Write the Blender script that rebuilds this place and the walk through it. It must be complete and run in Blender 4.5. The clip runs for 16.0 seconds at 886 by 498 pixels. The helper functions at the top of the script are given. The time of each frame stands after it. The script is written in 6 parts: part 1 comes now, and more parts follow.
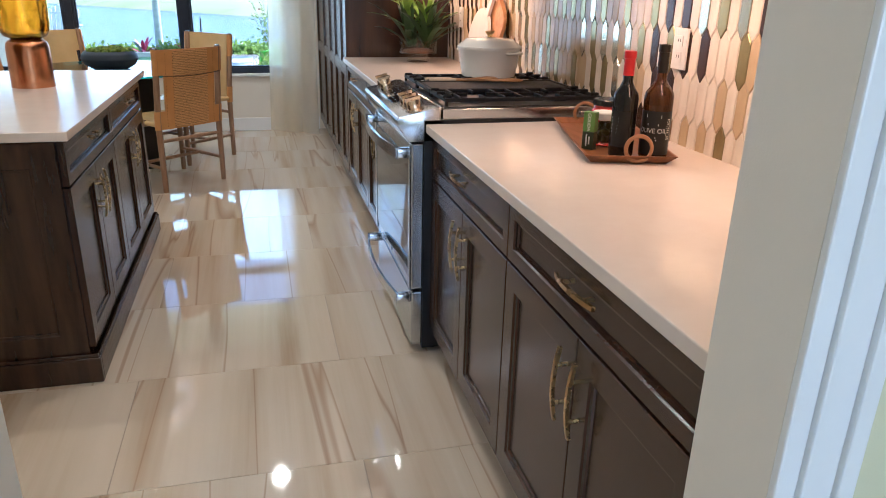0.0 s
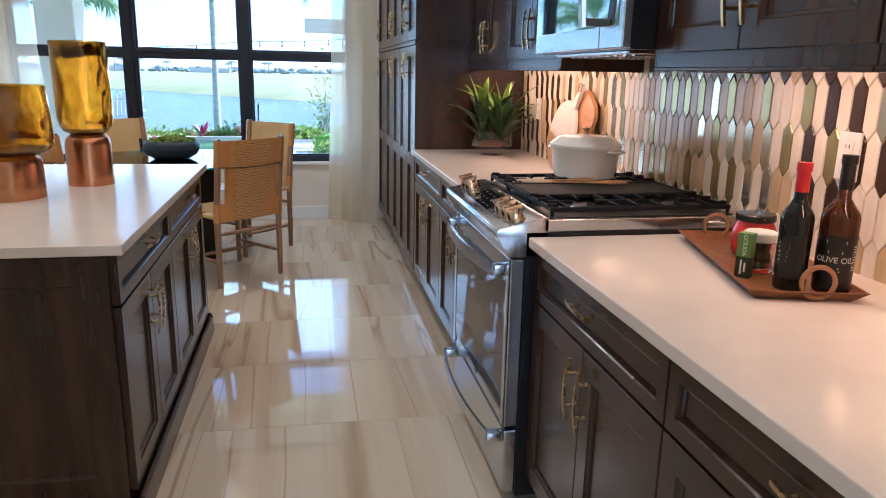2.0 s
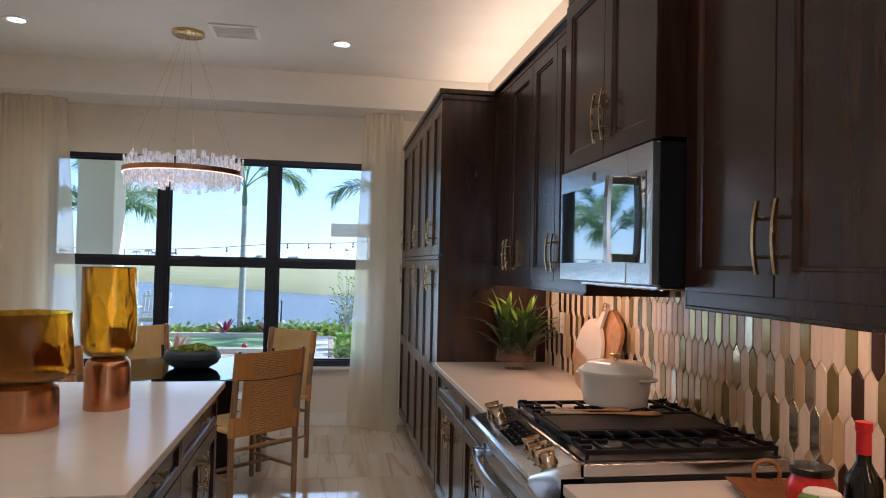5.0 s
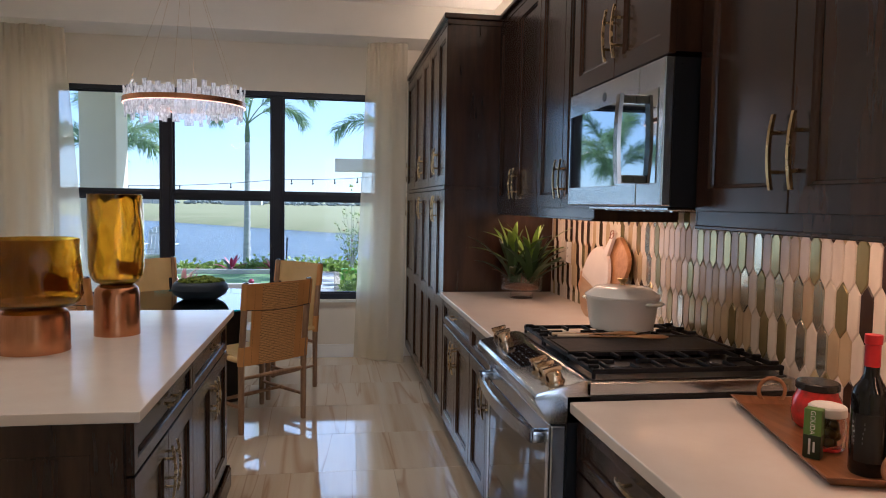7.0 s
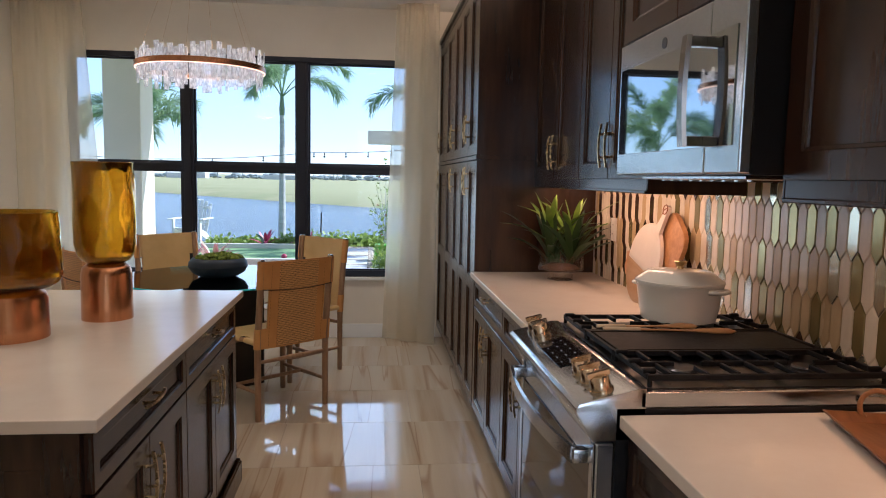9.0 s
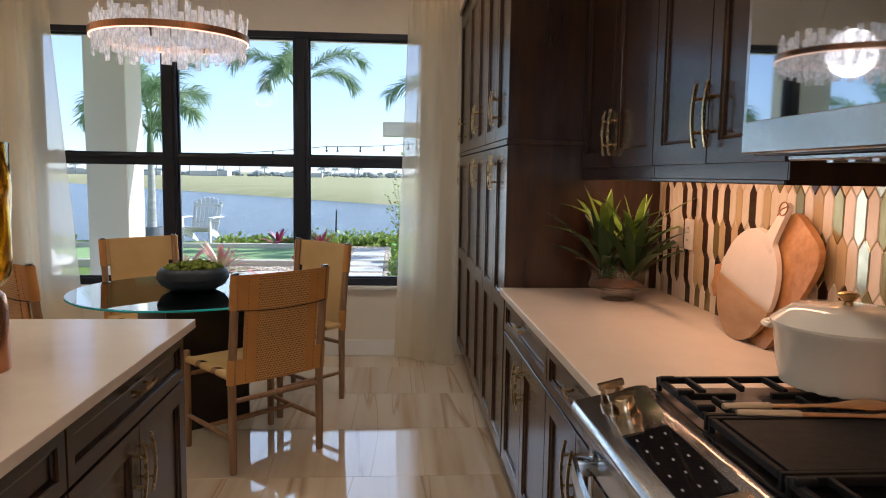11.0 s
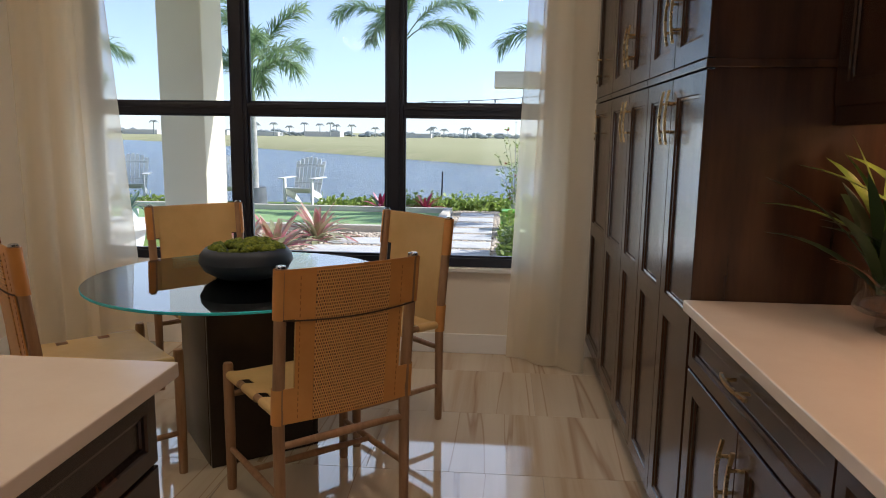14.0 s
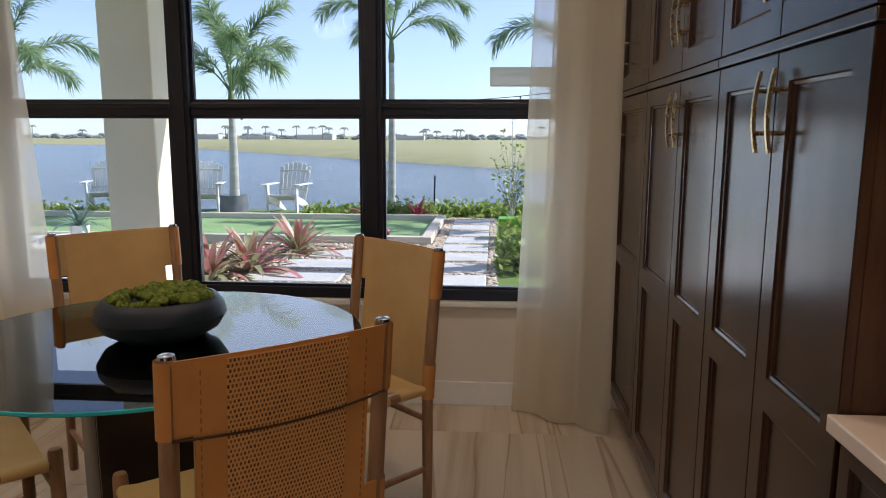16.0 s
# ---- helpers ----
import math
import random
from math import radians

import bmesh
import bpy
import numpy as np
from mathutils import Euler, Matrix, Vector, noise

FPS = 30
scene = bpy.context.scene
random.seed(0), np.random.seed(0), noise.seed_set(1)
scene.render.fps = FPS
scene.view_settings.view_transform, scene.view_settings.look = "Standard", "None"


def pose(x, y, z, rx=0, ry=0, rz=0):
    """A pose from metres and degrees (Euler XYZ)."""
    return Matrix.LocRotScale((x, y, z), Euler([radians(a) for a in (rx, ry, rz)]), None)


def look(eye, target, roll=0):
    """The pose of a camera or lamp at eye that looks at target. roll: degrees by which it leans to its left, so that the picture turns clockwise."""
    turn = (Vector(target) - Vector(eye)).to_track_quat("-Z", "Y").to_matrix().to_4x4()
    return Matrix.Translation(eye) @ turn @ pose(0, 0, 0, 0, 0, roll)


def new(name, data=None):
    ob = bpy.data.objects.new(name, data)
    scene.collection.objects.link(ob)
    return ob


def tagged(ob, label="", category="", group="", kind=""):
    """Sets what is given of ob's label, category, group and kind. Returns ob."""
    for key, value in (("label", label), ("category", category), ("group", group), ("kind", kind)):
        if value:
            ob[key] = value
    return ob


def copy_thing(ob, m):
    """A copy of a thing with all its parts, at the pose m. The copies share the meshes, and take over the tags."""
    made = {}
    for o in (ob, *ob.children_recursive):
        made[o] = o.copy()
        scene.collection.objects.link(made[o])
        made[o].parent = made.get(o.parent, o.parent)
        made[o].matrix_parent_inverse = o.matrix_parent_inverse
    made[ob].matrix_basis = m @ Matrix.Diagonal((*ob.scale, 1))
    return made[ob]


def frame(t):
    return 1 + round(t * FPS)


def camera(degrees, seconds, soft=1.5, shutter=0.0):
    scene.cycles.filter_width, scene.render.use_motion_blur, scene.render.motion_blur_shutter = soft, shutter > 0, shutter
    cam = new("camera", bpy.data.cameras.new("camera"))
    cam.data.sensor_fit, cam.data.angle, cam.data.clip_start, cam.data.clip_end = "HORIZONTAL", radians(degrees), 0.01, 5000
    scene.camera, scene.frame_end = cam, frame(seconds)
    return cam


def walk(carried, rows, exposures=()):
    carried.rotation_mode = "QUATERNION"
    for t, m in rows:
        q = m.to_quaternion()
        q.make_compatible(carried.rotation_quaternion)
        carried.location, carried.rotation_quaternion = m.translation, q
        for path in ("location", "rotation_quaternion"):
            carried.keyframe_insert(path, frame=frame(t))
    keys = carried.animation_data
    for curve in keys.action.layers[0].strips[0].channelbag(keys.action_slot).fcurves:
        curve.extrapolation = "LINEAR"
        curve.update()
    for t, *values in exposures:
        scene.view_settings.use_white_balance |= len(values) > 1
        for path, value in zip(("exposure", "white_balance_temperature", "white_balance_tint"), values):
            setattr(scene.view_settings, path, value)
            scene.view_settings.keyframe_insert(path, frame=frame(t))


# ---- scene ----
cam = camera(64.3, 16.0, soft=1.0)
PATH = [
    (0, (0.584, 1.776, 1.368), (1.06, 3.59, 0.673), 1.3),
    (0.5, (0.541, 1.885, 1.37), (0.946, 3.732, 0.719), 1.1),
    (1, (0.489, 1.974, 1.376), (0.876, 3.842, 0.777), 1.0),
    (1.5, (0.474, 2.075, 1.373), (0.856, 3.965, 0.839), 1.1),
    (2, (0.494, 2.205, 1.393), (0.865, 4.11, 0.908), 1.2),
    (2.5, (0.497, 2.264, 1.431), (0.852, 4.183, 0.995), 1.2),
    (3, (0.489, 2.287, 1.457), (0.832, 4.227, 1.115), 1.2),
    (3.5, (0.479, 2.284, 1.488), (0.816, 4.244, 1.273), 1.2),
    (4, (0.485, 2.287, 1.521), (0.814, 4.257, 1.419), 0.9),
    (4.2, (0.486, 2.283, 1.527), (0.811, 4.256, 1.477), 1.0),
    (6.3, (0.47, 2.306, 1.48), (0.785, 4.28, 1.558), 1.3),
    (6.5, (0.463, 2.304, 1.473), (0.781, 4.278, 1.48), 1.2),
    (7, (0.48, 2.311, 1.47), (0.788, 4.283, 1.342), 1.0),
    (7.5, (0.501, 2.332, 1.464), (0.793, 4.303, 1.295), 1.1),
    (8, (0.521, 2.411, 1.461), (0.789, 4.384, 1.272), 1.2),
    (8.5, (0.548, 2.5, 1.458), (0.784, 4.476, 1.264), 1.2),
    (9, (0.574, 2.671, 1.451), (0.776, 4.651, 1.251), 1.1),
    (11.5, (0.666, 3.731, 1.411), (0.765, 5.717, 1.195), 0.8),
    (12, (0.661, 3.89, 1.396), (0.699, 5.874, 1.143), 0.7),
    (12.5, (0.639, 4.05, 1.38), (0.636, 6.029, 1.09), 0.6),
    (13, (0.619, 4.264, 1.401), (0.563, 6.24, 1.092), 0.9),
    (13.5, (0.629, 4.442, 1.379), (0.499, 6.412, 1.064), 0.9),
    (14, (0.619, 4.676, 1.373), (0.46, 6.643, 1.051), 0.8),
    (14.5, (0.59, 4.89, 1.369), (0.431, 6.858, 1.051), 0.6),
    (15, (0.562, 5.069, 1.366), (0.414, 7.038, 1.05), 0.7),
    (15.5, (0.559, 5.312, 1.397), (0.42, 7.281, 1.074), 0.6),
    (16, (0.574, 5.501, 1.382), (0.431, 7.47, 1.065), 0.2),
]

EXPOSURES = [(0, 1.58, 4600, 4), (0.5, 1.62, 4350, 4), (1.0, 1.66, 4350, 4), (2.0, 1.42, 4550, 6), (2.5, 1.38, 4700, 8), (3.0, 1.02, 4950, 9), (3.5, 0.78, 5000, 10), (4.2, 0.7, 5100, 10), (7, 0.68, 5000, 10), (9, 0.79, 5200, 10), (11.5, 0.62, 5650, 11), (12.0, 0.42, 5700, 12), (12.6, 0.56, 5850, 12), (13.0, 0.6, 5900, 12), (13.5, 0.52, 5700, 11), (14, 0.56, 5850, 12), (16, 0.42, 5800, 14)]
walk(cam, [(t, look(eye, target, roll)) for t, eye, target, roll in PATH], EXPOSURES)

# ---- plan: x to the range wall, y to the window wall ----
WALL_X, LEFT_X, WIN_Y, CEIL = 1.88, -2.35, 9.005, 3.19
DOOR_Y0, DOOR_Y1, DOOR_X0, DOOR_X1 = 2.345, 2.493, 0.305, 1.14
COUNTER_Z, GROUND_Z = 0.914, -0.15
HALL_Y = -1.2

# ---- world and large lights ----
SUN_ELEV, SUN_AZ = 38.0, 70.0   # azimuth from +y towards +x
world = bpy.data.worlds.new("World")
scene.world = world
world.use_nodes = True
wn = world.node_tree
bg = wn.nodes["Background"]
sky = wn.nodes.new("ShaderNodeTexSky")
sky.sky_type, sky.sun_disc = "NISHITA", False
sky.sun_elevation, sky.sun_rotation = radians(SUN_ELEV), radians(SUN_AZ)
sky.dust_density, sky.air_density, sky.ozone_density = 0.1, 1.0, 5.0
pale = wn.nodes.new("ShaderNodeHueSaturation")   # thin high haze
pale.inputs["Saturation"].default_value, pale.inputs["Value"].default_value = 0.62, 0.92
wn.links.new(sky.outputs[0], pale.inputs["Color"])
cool = wn.nodes.new("ShaderNodeMix")
cool.data_type, cool.blend_type = "RGBA", "MULTIPLY"
cool.inputs["Factor"].default_value = 1.0
cool.inputs["B"].default_value = (0.94, 0.97, 1.07, 1)
wn.links.new(pale.outputs[0], cool.inputs["A"])
wn.links.new(cool.outputs["Result"], bg.inputs[0])
bg.inputs[1].default_value = 0.15


def lamp(name, kind, power, m, colour=(1, 1, 1), **kw):
    data = bpy.data.lights.new(name, kind)
    data.energy, data.color = power, colour
    for k, v in kw.items():
        if k == "size": data.size = v
        if k == "size_y": data.shape, data.size_y = "RECTANGLE", v
        if k == "angle": data.angle = v
        if k == "radius": data.shadow_soft_size = v
        if k == "cone": data.spot_size = v
        if k == "blend": data.spot_blend = v
    ob = new(name, data)
    ob.matrix_world = m
    return ob


saz, sel = radians(SUN_AZ), radians(SUN_ELEV)
sun_way = Vector((math.sin(saz) * math.cos(sel), math.cos(saz) * math.cos(sel), math.sin(sel)))
lamp("sun", "SUN", 5.0, look(sun_way * 50, (0, 0, 0)), (1.0, 0.94, 0.86), angle=radians(0.5))
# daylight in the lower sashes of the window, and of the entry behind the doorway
lamp("window_daylight", "AREA", 6.5, look((-0.52, WIN_Y + 0.22, 1.04), (-0.52, 0, 1.2)), (0.90, 0.96, 1.0), size=2.8, size_y=0.84)
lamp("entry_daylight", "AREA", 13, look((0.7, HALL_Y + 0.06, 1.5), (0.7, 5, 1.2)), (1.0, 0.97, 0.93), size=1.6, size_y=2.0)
# the last one is an added lamp, unseen in the hall, to brighten it
DOWNLIGHTS = [(0.54, 7.67), (-1.73, 7.63), (0.54, 4.9), (-0.6, 4.9), (-1.73, 4.9), (0.54, 3.3), (-0.9, 3.3), (0.7, 1.0)]
for lx, ly in DOWNLIGHTS:
    lamp("downlight_beam", "SPOT", 30 if ly > 7 else 19 if (lx, ly) == (0.54, 4.9) else 12, look((lx, ly, CEIL - 0.03), (lx, ly, 0)), (1.0, 0.76, 0.52), radius=0.06, cone=radians(150), blend=0.9)
for y0, y1 in ((2.62, 4.12), (5.1, 6.6)):
    lamp("undercabinet_strip", "AREA", 2.7 if y0 < 4 else 3.2, look((1.62, (y0 + y1) / 2, 1.447), (1.82, (y0 + y1) / 2, 0.95)), (1.0, 0.50, 0.25), size=y1 - y0, size_y=0.03)

# warm strip on top of the cabinets, washing the wall and ceiling above them
lamp("cabinet_top_strip", "AREA", 14, pose(1.72, 6.2, 2.68, 180, 0, 0), (1.0, 0.66, 0.42), size=0.04, size_y=5.2)

# ---- materials ----
def nodes_of(name):
    m = bpy.data.materials.new(name)
    m.use_nodes = True
    t = m.node_tree
    return m, t, t.nodes["Principled BSDF"]


def link(t, a, b):
    t.links.new(a, b)


def node(t, kind, **inputs):
    n = t.nodes.new(kind)
    for k, v in inputs.items():
        n.inputs[k].default_value = v
    return n


def place(t, scale, rnd):
    """World position, shifted per object where rnd, scaled."""
    geo = t.nodes.new("ShaderNodeNewGeometry")
    out = geo.outputs["Position"]
    if rnd:
        info = t.nodes.new("ShaderNodeObjectInfo")
        mul = t.nodes.new("ShaderNodeMath")
        mul.operation = "MULTIPLY"
        mul.inputs[1].default_value = 37.0
        link(t, info.outputs["Random"], mul.inputs[0])
        add = t.nodes.new("ShaderNodeVectorMath")
        add.operation = "ADD"
        link(t, out, add.inputs[0])
        link(t, mul.outputs[0], add.inputs[1])
        out = add.outputs[0]
    mp = t.nodes.new("ShaderNodeMapping")
    mp.inputs["Scale"].default_value = scale
    link(t, out, mp.inputs["Vector"])
    return mp.outputs[0]


def M(name, c1, c2=None, rough=0.5, metal=0.0, scale=(8, 8, 8), detail=6, bump=0.1, bscale=90, rvar=0.06, coat=0.0, trans=0.0, ior=1.45, rnd=False, span=(0.35, 0.65)):
    m, t, p = nodes_of(name)
    c2 = c2 or tuple(v * 0.8 for v in c1)
    vec = place(t, scale, rnd)
    nz = node(t, "ShaderNodeTexNoise", Scale=1.0, Detail=detail, Roughness=0.6)
    link(t, vec, nz.inputs["Vector"])
    ramp = t.nodes.new("ShaderNodeValToRGB")
    ramp.color_ramp.elements[0].position, ramp.color_ramp.elements[1].position = span
    ramp.color_ramp.elements[0].color, ramp.color_ramp.elements[1].color = (*c1, 1), (*c2, 1)
    link(t, nz.outputs[0], ramp.inputs[0])
    link(t, ramp.outputs[0], p.inputs["Base Color"])
    fine = node(t, "ShaderNodeTexNoise", Scale=bscale, Detail=3.0)
    link(t, place(t, (1, 1, 1), rnd), fine.inputs["Vector"])
    rng = node(t, "ShaderNodeMapRange")
    rng.inputs["To Min"].default_value, rng.inputs["To Max"].default_value = max(0.01, rough - rvar), rough + rvar
    link(t, nz.outputs[0], rng.inputs["Value"])
    link(t, rng.outputs[0], p.inputs["Roughness"])
    if bump:
        b = node(t, "ShaderNodeBump", Strength=bump, Distance=0.002)
        link(t, fine.outputs[0], b.inputs["Height"])
        link(t, b.outputs[0], p.inputs["Normal"])
    p.inputs["Metallic"].default_value = metal
    p.inputs["IOR"].default_value = ior
    p.inputs["Coat Weight"].default_value = coat
    p.inputs["Coat Roughness"].default_value = 0.15
    p.inputs["Transmission Weight"].default_value = trans
    return m


def pane_material(name, tint, gloss):
    """Thin clear sheet: straight through, with a mirror gloss by Fresnel."""
    m, t, p = nodes_of(name)
    t.nodes.remove(p)
    tr = node(t, "ShaderNodeBsdfTransparent", Color=(*tint, 1))
    gl = node(t, "ShaderNodeBsdfGlossy", Roughness=0.01)
    fr = node(t, "ShaderNodeFresnel", IOR=gloss)
    mx = t.nodes.new("ShaderNodeMixShader")
    link(t, fr.outputs[0], mx.inputs[0])
    link(t, tr.outputs[0], mx.inputs[1])
    link(t, gl.outputs[0], mx.inputs[2])
    link(t, mx.outputs[0], t.nodes["Material Output"].inputs[0])
    return m


def bowl_glass():
    """Clear glass whose gloss grows towards its rims, alike from both sides."""
    m, t, p = nodes_of("bowl_glass")
    t.nodes.remove(p)
    tr = node(t, "ShaderNodeBsdfTransparent", Color=(0.95, 0.94, 0.92, 1))
    gl = node(t, "ShaderNodeBsdfGlossy", Roughness=0.02)
    lw = t.nodes.new("ShaderNodeLayerWeight")
    pw = t.nodes.new("ShaderNodeMath")
    pw.operation = "POWER"
    pw.inputs[1].default_value = 3.5
    ad = t.nodes.new("ShaderNodeMath")
    ad.operation, ad.use_clamp = "ADD", True
    ad.inputs[1].default_value = 0.05
    mx = t.nodes.new("ShaderNodeMixShader")
    link(t, lw.outputs["Facing"], pw.inputs[0])
    link(t, pw.outputs[0], ad.inputs[0])
    link(t, ad.outputs[0], mx.inputs[0])
    link(t, tr.outputs[0], mx.inputs[1])
    link(t, gl.outputs[0], mx.inputs[2])
    link(t, mx.outputs[0], t.nodes["Material Output"].inputs[0])
    return m


def crystal_material():
    """Rough cast glass: part clear, part milky, with a pitted glossy skin."""
    m, t, p = nodes_of("crystal_glass")
    nz = node(t, "ShaderNodeTexNoise", Scale=70.0, Detail=4.0)
    link(t, place(t, (1, 1, 0.5), False), nz.inputs["Vector"])
    b = node(t, "ShaderNodeBump", Strength=1.0, Distance=0.004)
    link(t, nz.outputs[0], b.inputs["Height"])
    p.inputs["Base Color"].default_value = (0.90, 0.91, 0.95, 1)
    p.inputs["Roughness"].default_value = 0.12
    link(t, b.outputs[0], p.inputs["Normal"])
    tl = node(t, "ShaderNodeBsdfTranslucent", Color=(0.93, 0.93, 0.95, 1))
    milk = node(t, "ShaderNodeMixShader", Fac=0.45)
    link(t, p.outputs[0], milk.inputs[1])
    link(t, tl.outputs[0], milk.inputs[2])
    tr = node(t, "ShaderNodeBsdfTransparent", Color=(0.97, 0.98, 1.0, 1))
    rng = node(t, "ShaderNodeMapRange")
    rng.inputs["From Min"].default_value, rng.inputs["From Max"].default_value = 0.35, 0.65
    rng.inputs["To Min"].default_value, rng.inputs["To Max"].default_value = 0.25, 0.75
    link(t, nz.outputs[0], rng.inputs["Value"])
    mx = t.nodes.new("ShaderNodeMixShader")
    link(t, rng.outputs[0], mx.inputs[0])
    link(t, tr.outputs[0], mx.inputs[1])
    link(t, milk.outputs[0], mx.inputs[2])
    link(t, mx.outputs[0], t.nodes["Material Output"].inputs[0])
    return m


def glow(name, colour, power):
    m, t, p = nodes_of(name)
    p.inputs["Base Color"].default_value = (*colour, 1)
    p.inputs["Emission Color"].default_value = (*colour, 1)
    p.inputs["Emission Strength"].default_value = power
    return m


def marble_material():
    m, t, p = nodes_of("floor_marble")
    vec = place(t, (4.0, 0.16, 1), True)
    nz = node(t, "ShaderNodeTexNoise", Scale=1.7, Detail=6.0, Roughness=0.55, Distortion=0.12)
    link(t, vec, nz.inputs["Vector"])
    ramp = t.nodes.new("ShaderNodeValToRGB")
    e = ramp.color_ramp.elements
    e[0].position, e[0].color = 0.28, (0.40, 0.29, 0.18, 1)
    e[1].position, e[1].color = 0.74, (0.64, 0.55, 0.43, 1)
    for pos, col in ((0.40, (0.53, 0.43, 0.31, 1)), (0.55, (0.60, 0.51, 0.39, 1))):
        n = e.new(pos)
        n.color = col
    link(t, nz.outputs[0], ramp.inputs[0])
    vein = node(t, "ShaderNodeTexNoise", Scale=1.3, Detail=3.0, Roughness=0.45, Distortion=0.7)
    link(t, place(t, (2.4, 0.10, 1), True), vein.inputs["Vector"])
    vr = t.nodes.new("ShaderNodeValToRGB")
    v = vr.color_ramp.elements
    v[0].position, v[0].color = 0.492, (0, 0, 0, 1)
    v[1].position, v[1].color = 0.512, (0, 0, 0, 1)
    mid = v.new(0.5)
    mid.color = (1, 1, 1, 1)
    link(t, vein.outputs[0], vr.inputs[0])
    mix = t.nodes.new("ShaderNodeMix")
    mix.data_type = "RGBA"
    mul = t.nodes.new("ShaderNodeMath")
    mul.operation = "MULTIPLY"
    mul.inputs[1].default_value = 0.62
    link(t, vr.outputs[0], mul.inputs[0])
    link(t, mul.outputs[0], mix.inputs["Factor"])
    link(t, ramp.outputs[0], mix.inputs["A"])
    mix.inputs["B"].default_value = (0.28, 0.16, 0.09, 1)
    link(t, mix.outputs["Result"], p.inputs["Base Color"])
    wav = node(t, "ShaderNodeTexNoise", Scale=2.2, Detail=2.0)
    link(t, place(t, (1, 1, 1), True), wav.inputs["Vector"])
    b = node(t, "ShaderNodeBump", Strength=0.02, Distance=0.02)
    link(t, wav.outputs[0], b.inputs["Height"])
    link(t, b.outputs[0], p.inputs["Normal"])
    p.inputs["Roughness"].default_value = 0.045
    p.inputs["IOR"].default_value = 1.9
    return m


def cane_material():
    m, t, p = nodes_of("woven_cane")
    tc = t.nodes.new("ShaderNodeTexCoord")
    sep = t.nodes.new("ShaderNodeSeparateXYZ")
    com = t.nodes.new("ShaderNodeCombineXYZ")
    link(t, tc.outputs["Object"], sep.inputs[0])
    link(t, sep.outputs["X"], com.inputs["X"])
    link(t, sep.outputs["Z"], com.inputs["Y"])
    br = node(t, "ShaderNodeTexBrick", Color1=(0.06, 0.02, 0.006, 1), Color2=(0.34, 0.14, 0.04, 1), Mortar=(0.74, 0.40, 0.13, 1), Scale=1.0)
    br.inputs["Mortar Size"].default_value = 0.0027
    br.inputs["Mortar Smooth"].default_value = 0.5
    br.inputs["Brick Width"].default_value = 0.0082
    br.inputs["Row Height"].default_value = 0.0108
    wob = node(t, "ShaderNodeTexNoise", Scale=55.0, Detail=3.0)
    link(t, tc.outputs["Object"], wob.inputs["Vector"])
    scl = t.nodes.new("ShaderNodeVectorMath")
    scl.operation = "SCALE"
    scl.inputs["Scale"].default_value = 0.0042
    link(t, wob.outputs["Color"], scl.inputs[0])
    add = t.nodes.new("ShaderNodeVectorMath")
    link(t, com.outputs[0], add.inputs[0])
    link(t, scl.outputs[0], add.inputs[1])
    link(t, add.outputs[0], br.inputs["Vector"])
    link(t, br.outputs["Color"], p.inputs["Base Color"])
    b = node(t, "ShaderNodeBump", Strength=0.6, Distance=0.003)
    link(t, br.outputs["Fac"], b.inputs["Height"])
    link(t, b.outputs[0], p.inputs["Normal"])
    p.inputs["Roughness"].default_value = 0.5
    return m


def sheer_material():
    m, t, p = nodes_of("sheer_voile")
    t.nodes.remove(p)
    vec = place(t, (1, 1, 1), False)
    nz = node(t, "ShaderNodeTexNoise", Scale=260.0, Detail=2.0)
    link(t, vec, nz.inputs["Vector"])
    ramp = t.nodes.new("ShaderNodeValToRGB")
    ramp.color_ramp.elements[0].color, ramp.color_ramp.elements[1].color = (0.86, 0.78, 0.60, 1), (0.94, 0.88, 0.74, 1)
    link(t, nz.outputs[0], ramp.inputs[0])
    tl = node(t, "ShaderNodeBsdfTranslucent")
    df = node(t, "ShaderNodeBsdfDiffuse")
    link(t, ramp.outputs[0], tl.inputs[0])
    link(t, ramp.outputs[0], df.inputs[0])
    a = node(t, "ShaderNodeMixShader", Fac=0.42)
    link(t, tl.outputs[0], a.inputs[1])
    link(t, df.outputs[0], a.inputs[2])
    tr = node(t, "ShaderNodeBsdfTransparent")
    b = node(t, "ShaderNodeMixShader", Fac=0.58)
    link(t, tr.outputs[0], b.inputs[1])
    link(t, a.outputs[0], b.inputs[2])
    link(t, b.outputs[0], t.nodes["Material Output"].inputs[0])
    return m


def leaf_material(name, c1, c2, scale, rnd=False, through_=0.45):
    """A thin leaf: matt above, letting light through."""
    m, t, p = nodes_of(name)
    nz = node(t, "ShaderNodeTexNoise", Scale=1.0, Detail=4.0)
    link(t, place(t, (scale, scale, scale), rnd), nz.inputs["Vector"])
    ramp = t.nodes.new("ShaderNodeValToRGB")
    ramp.color_ramp.elements[0].position, ramp.color_ramp.elements[1].position = 0.35, 0.65
    ramp.color_ramp.elements[0].color, ramp.color_ramp.elements[1].color = (*c1, 1), (*c2, 1)
    link(t, nz.outputs[0], ramp.inputs[0])
    link(t, ramp.outputs[0], p.inputs["Base Color"])
    p.inputs["Roughness"].default_value = 0.42
    tl = node(t, "ShaderNodeBsdfTranslucent")
    link(t, ramp.outputs[0], tl.inputs[0])
    mx = node(t, "ShaderNodeMixShader", Fac=through_)
    link(t, p.outputs[0], mx.inputs[1])
    link(t, tl.outputs[0], mx.inputs[2])
    link(t, mx.outputs[0], t.nodes["Material Output"].inputs[0])
    return m


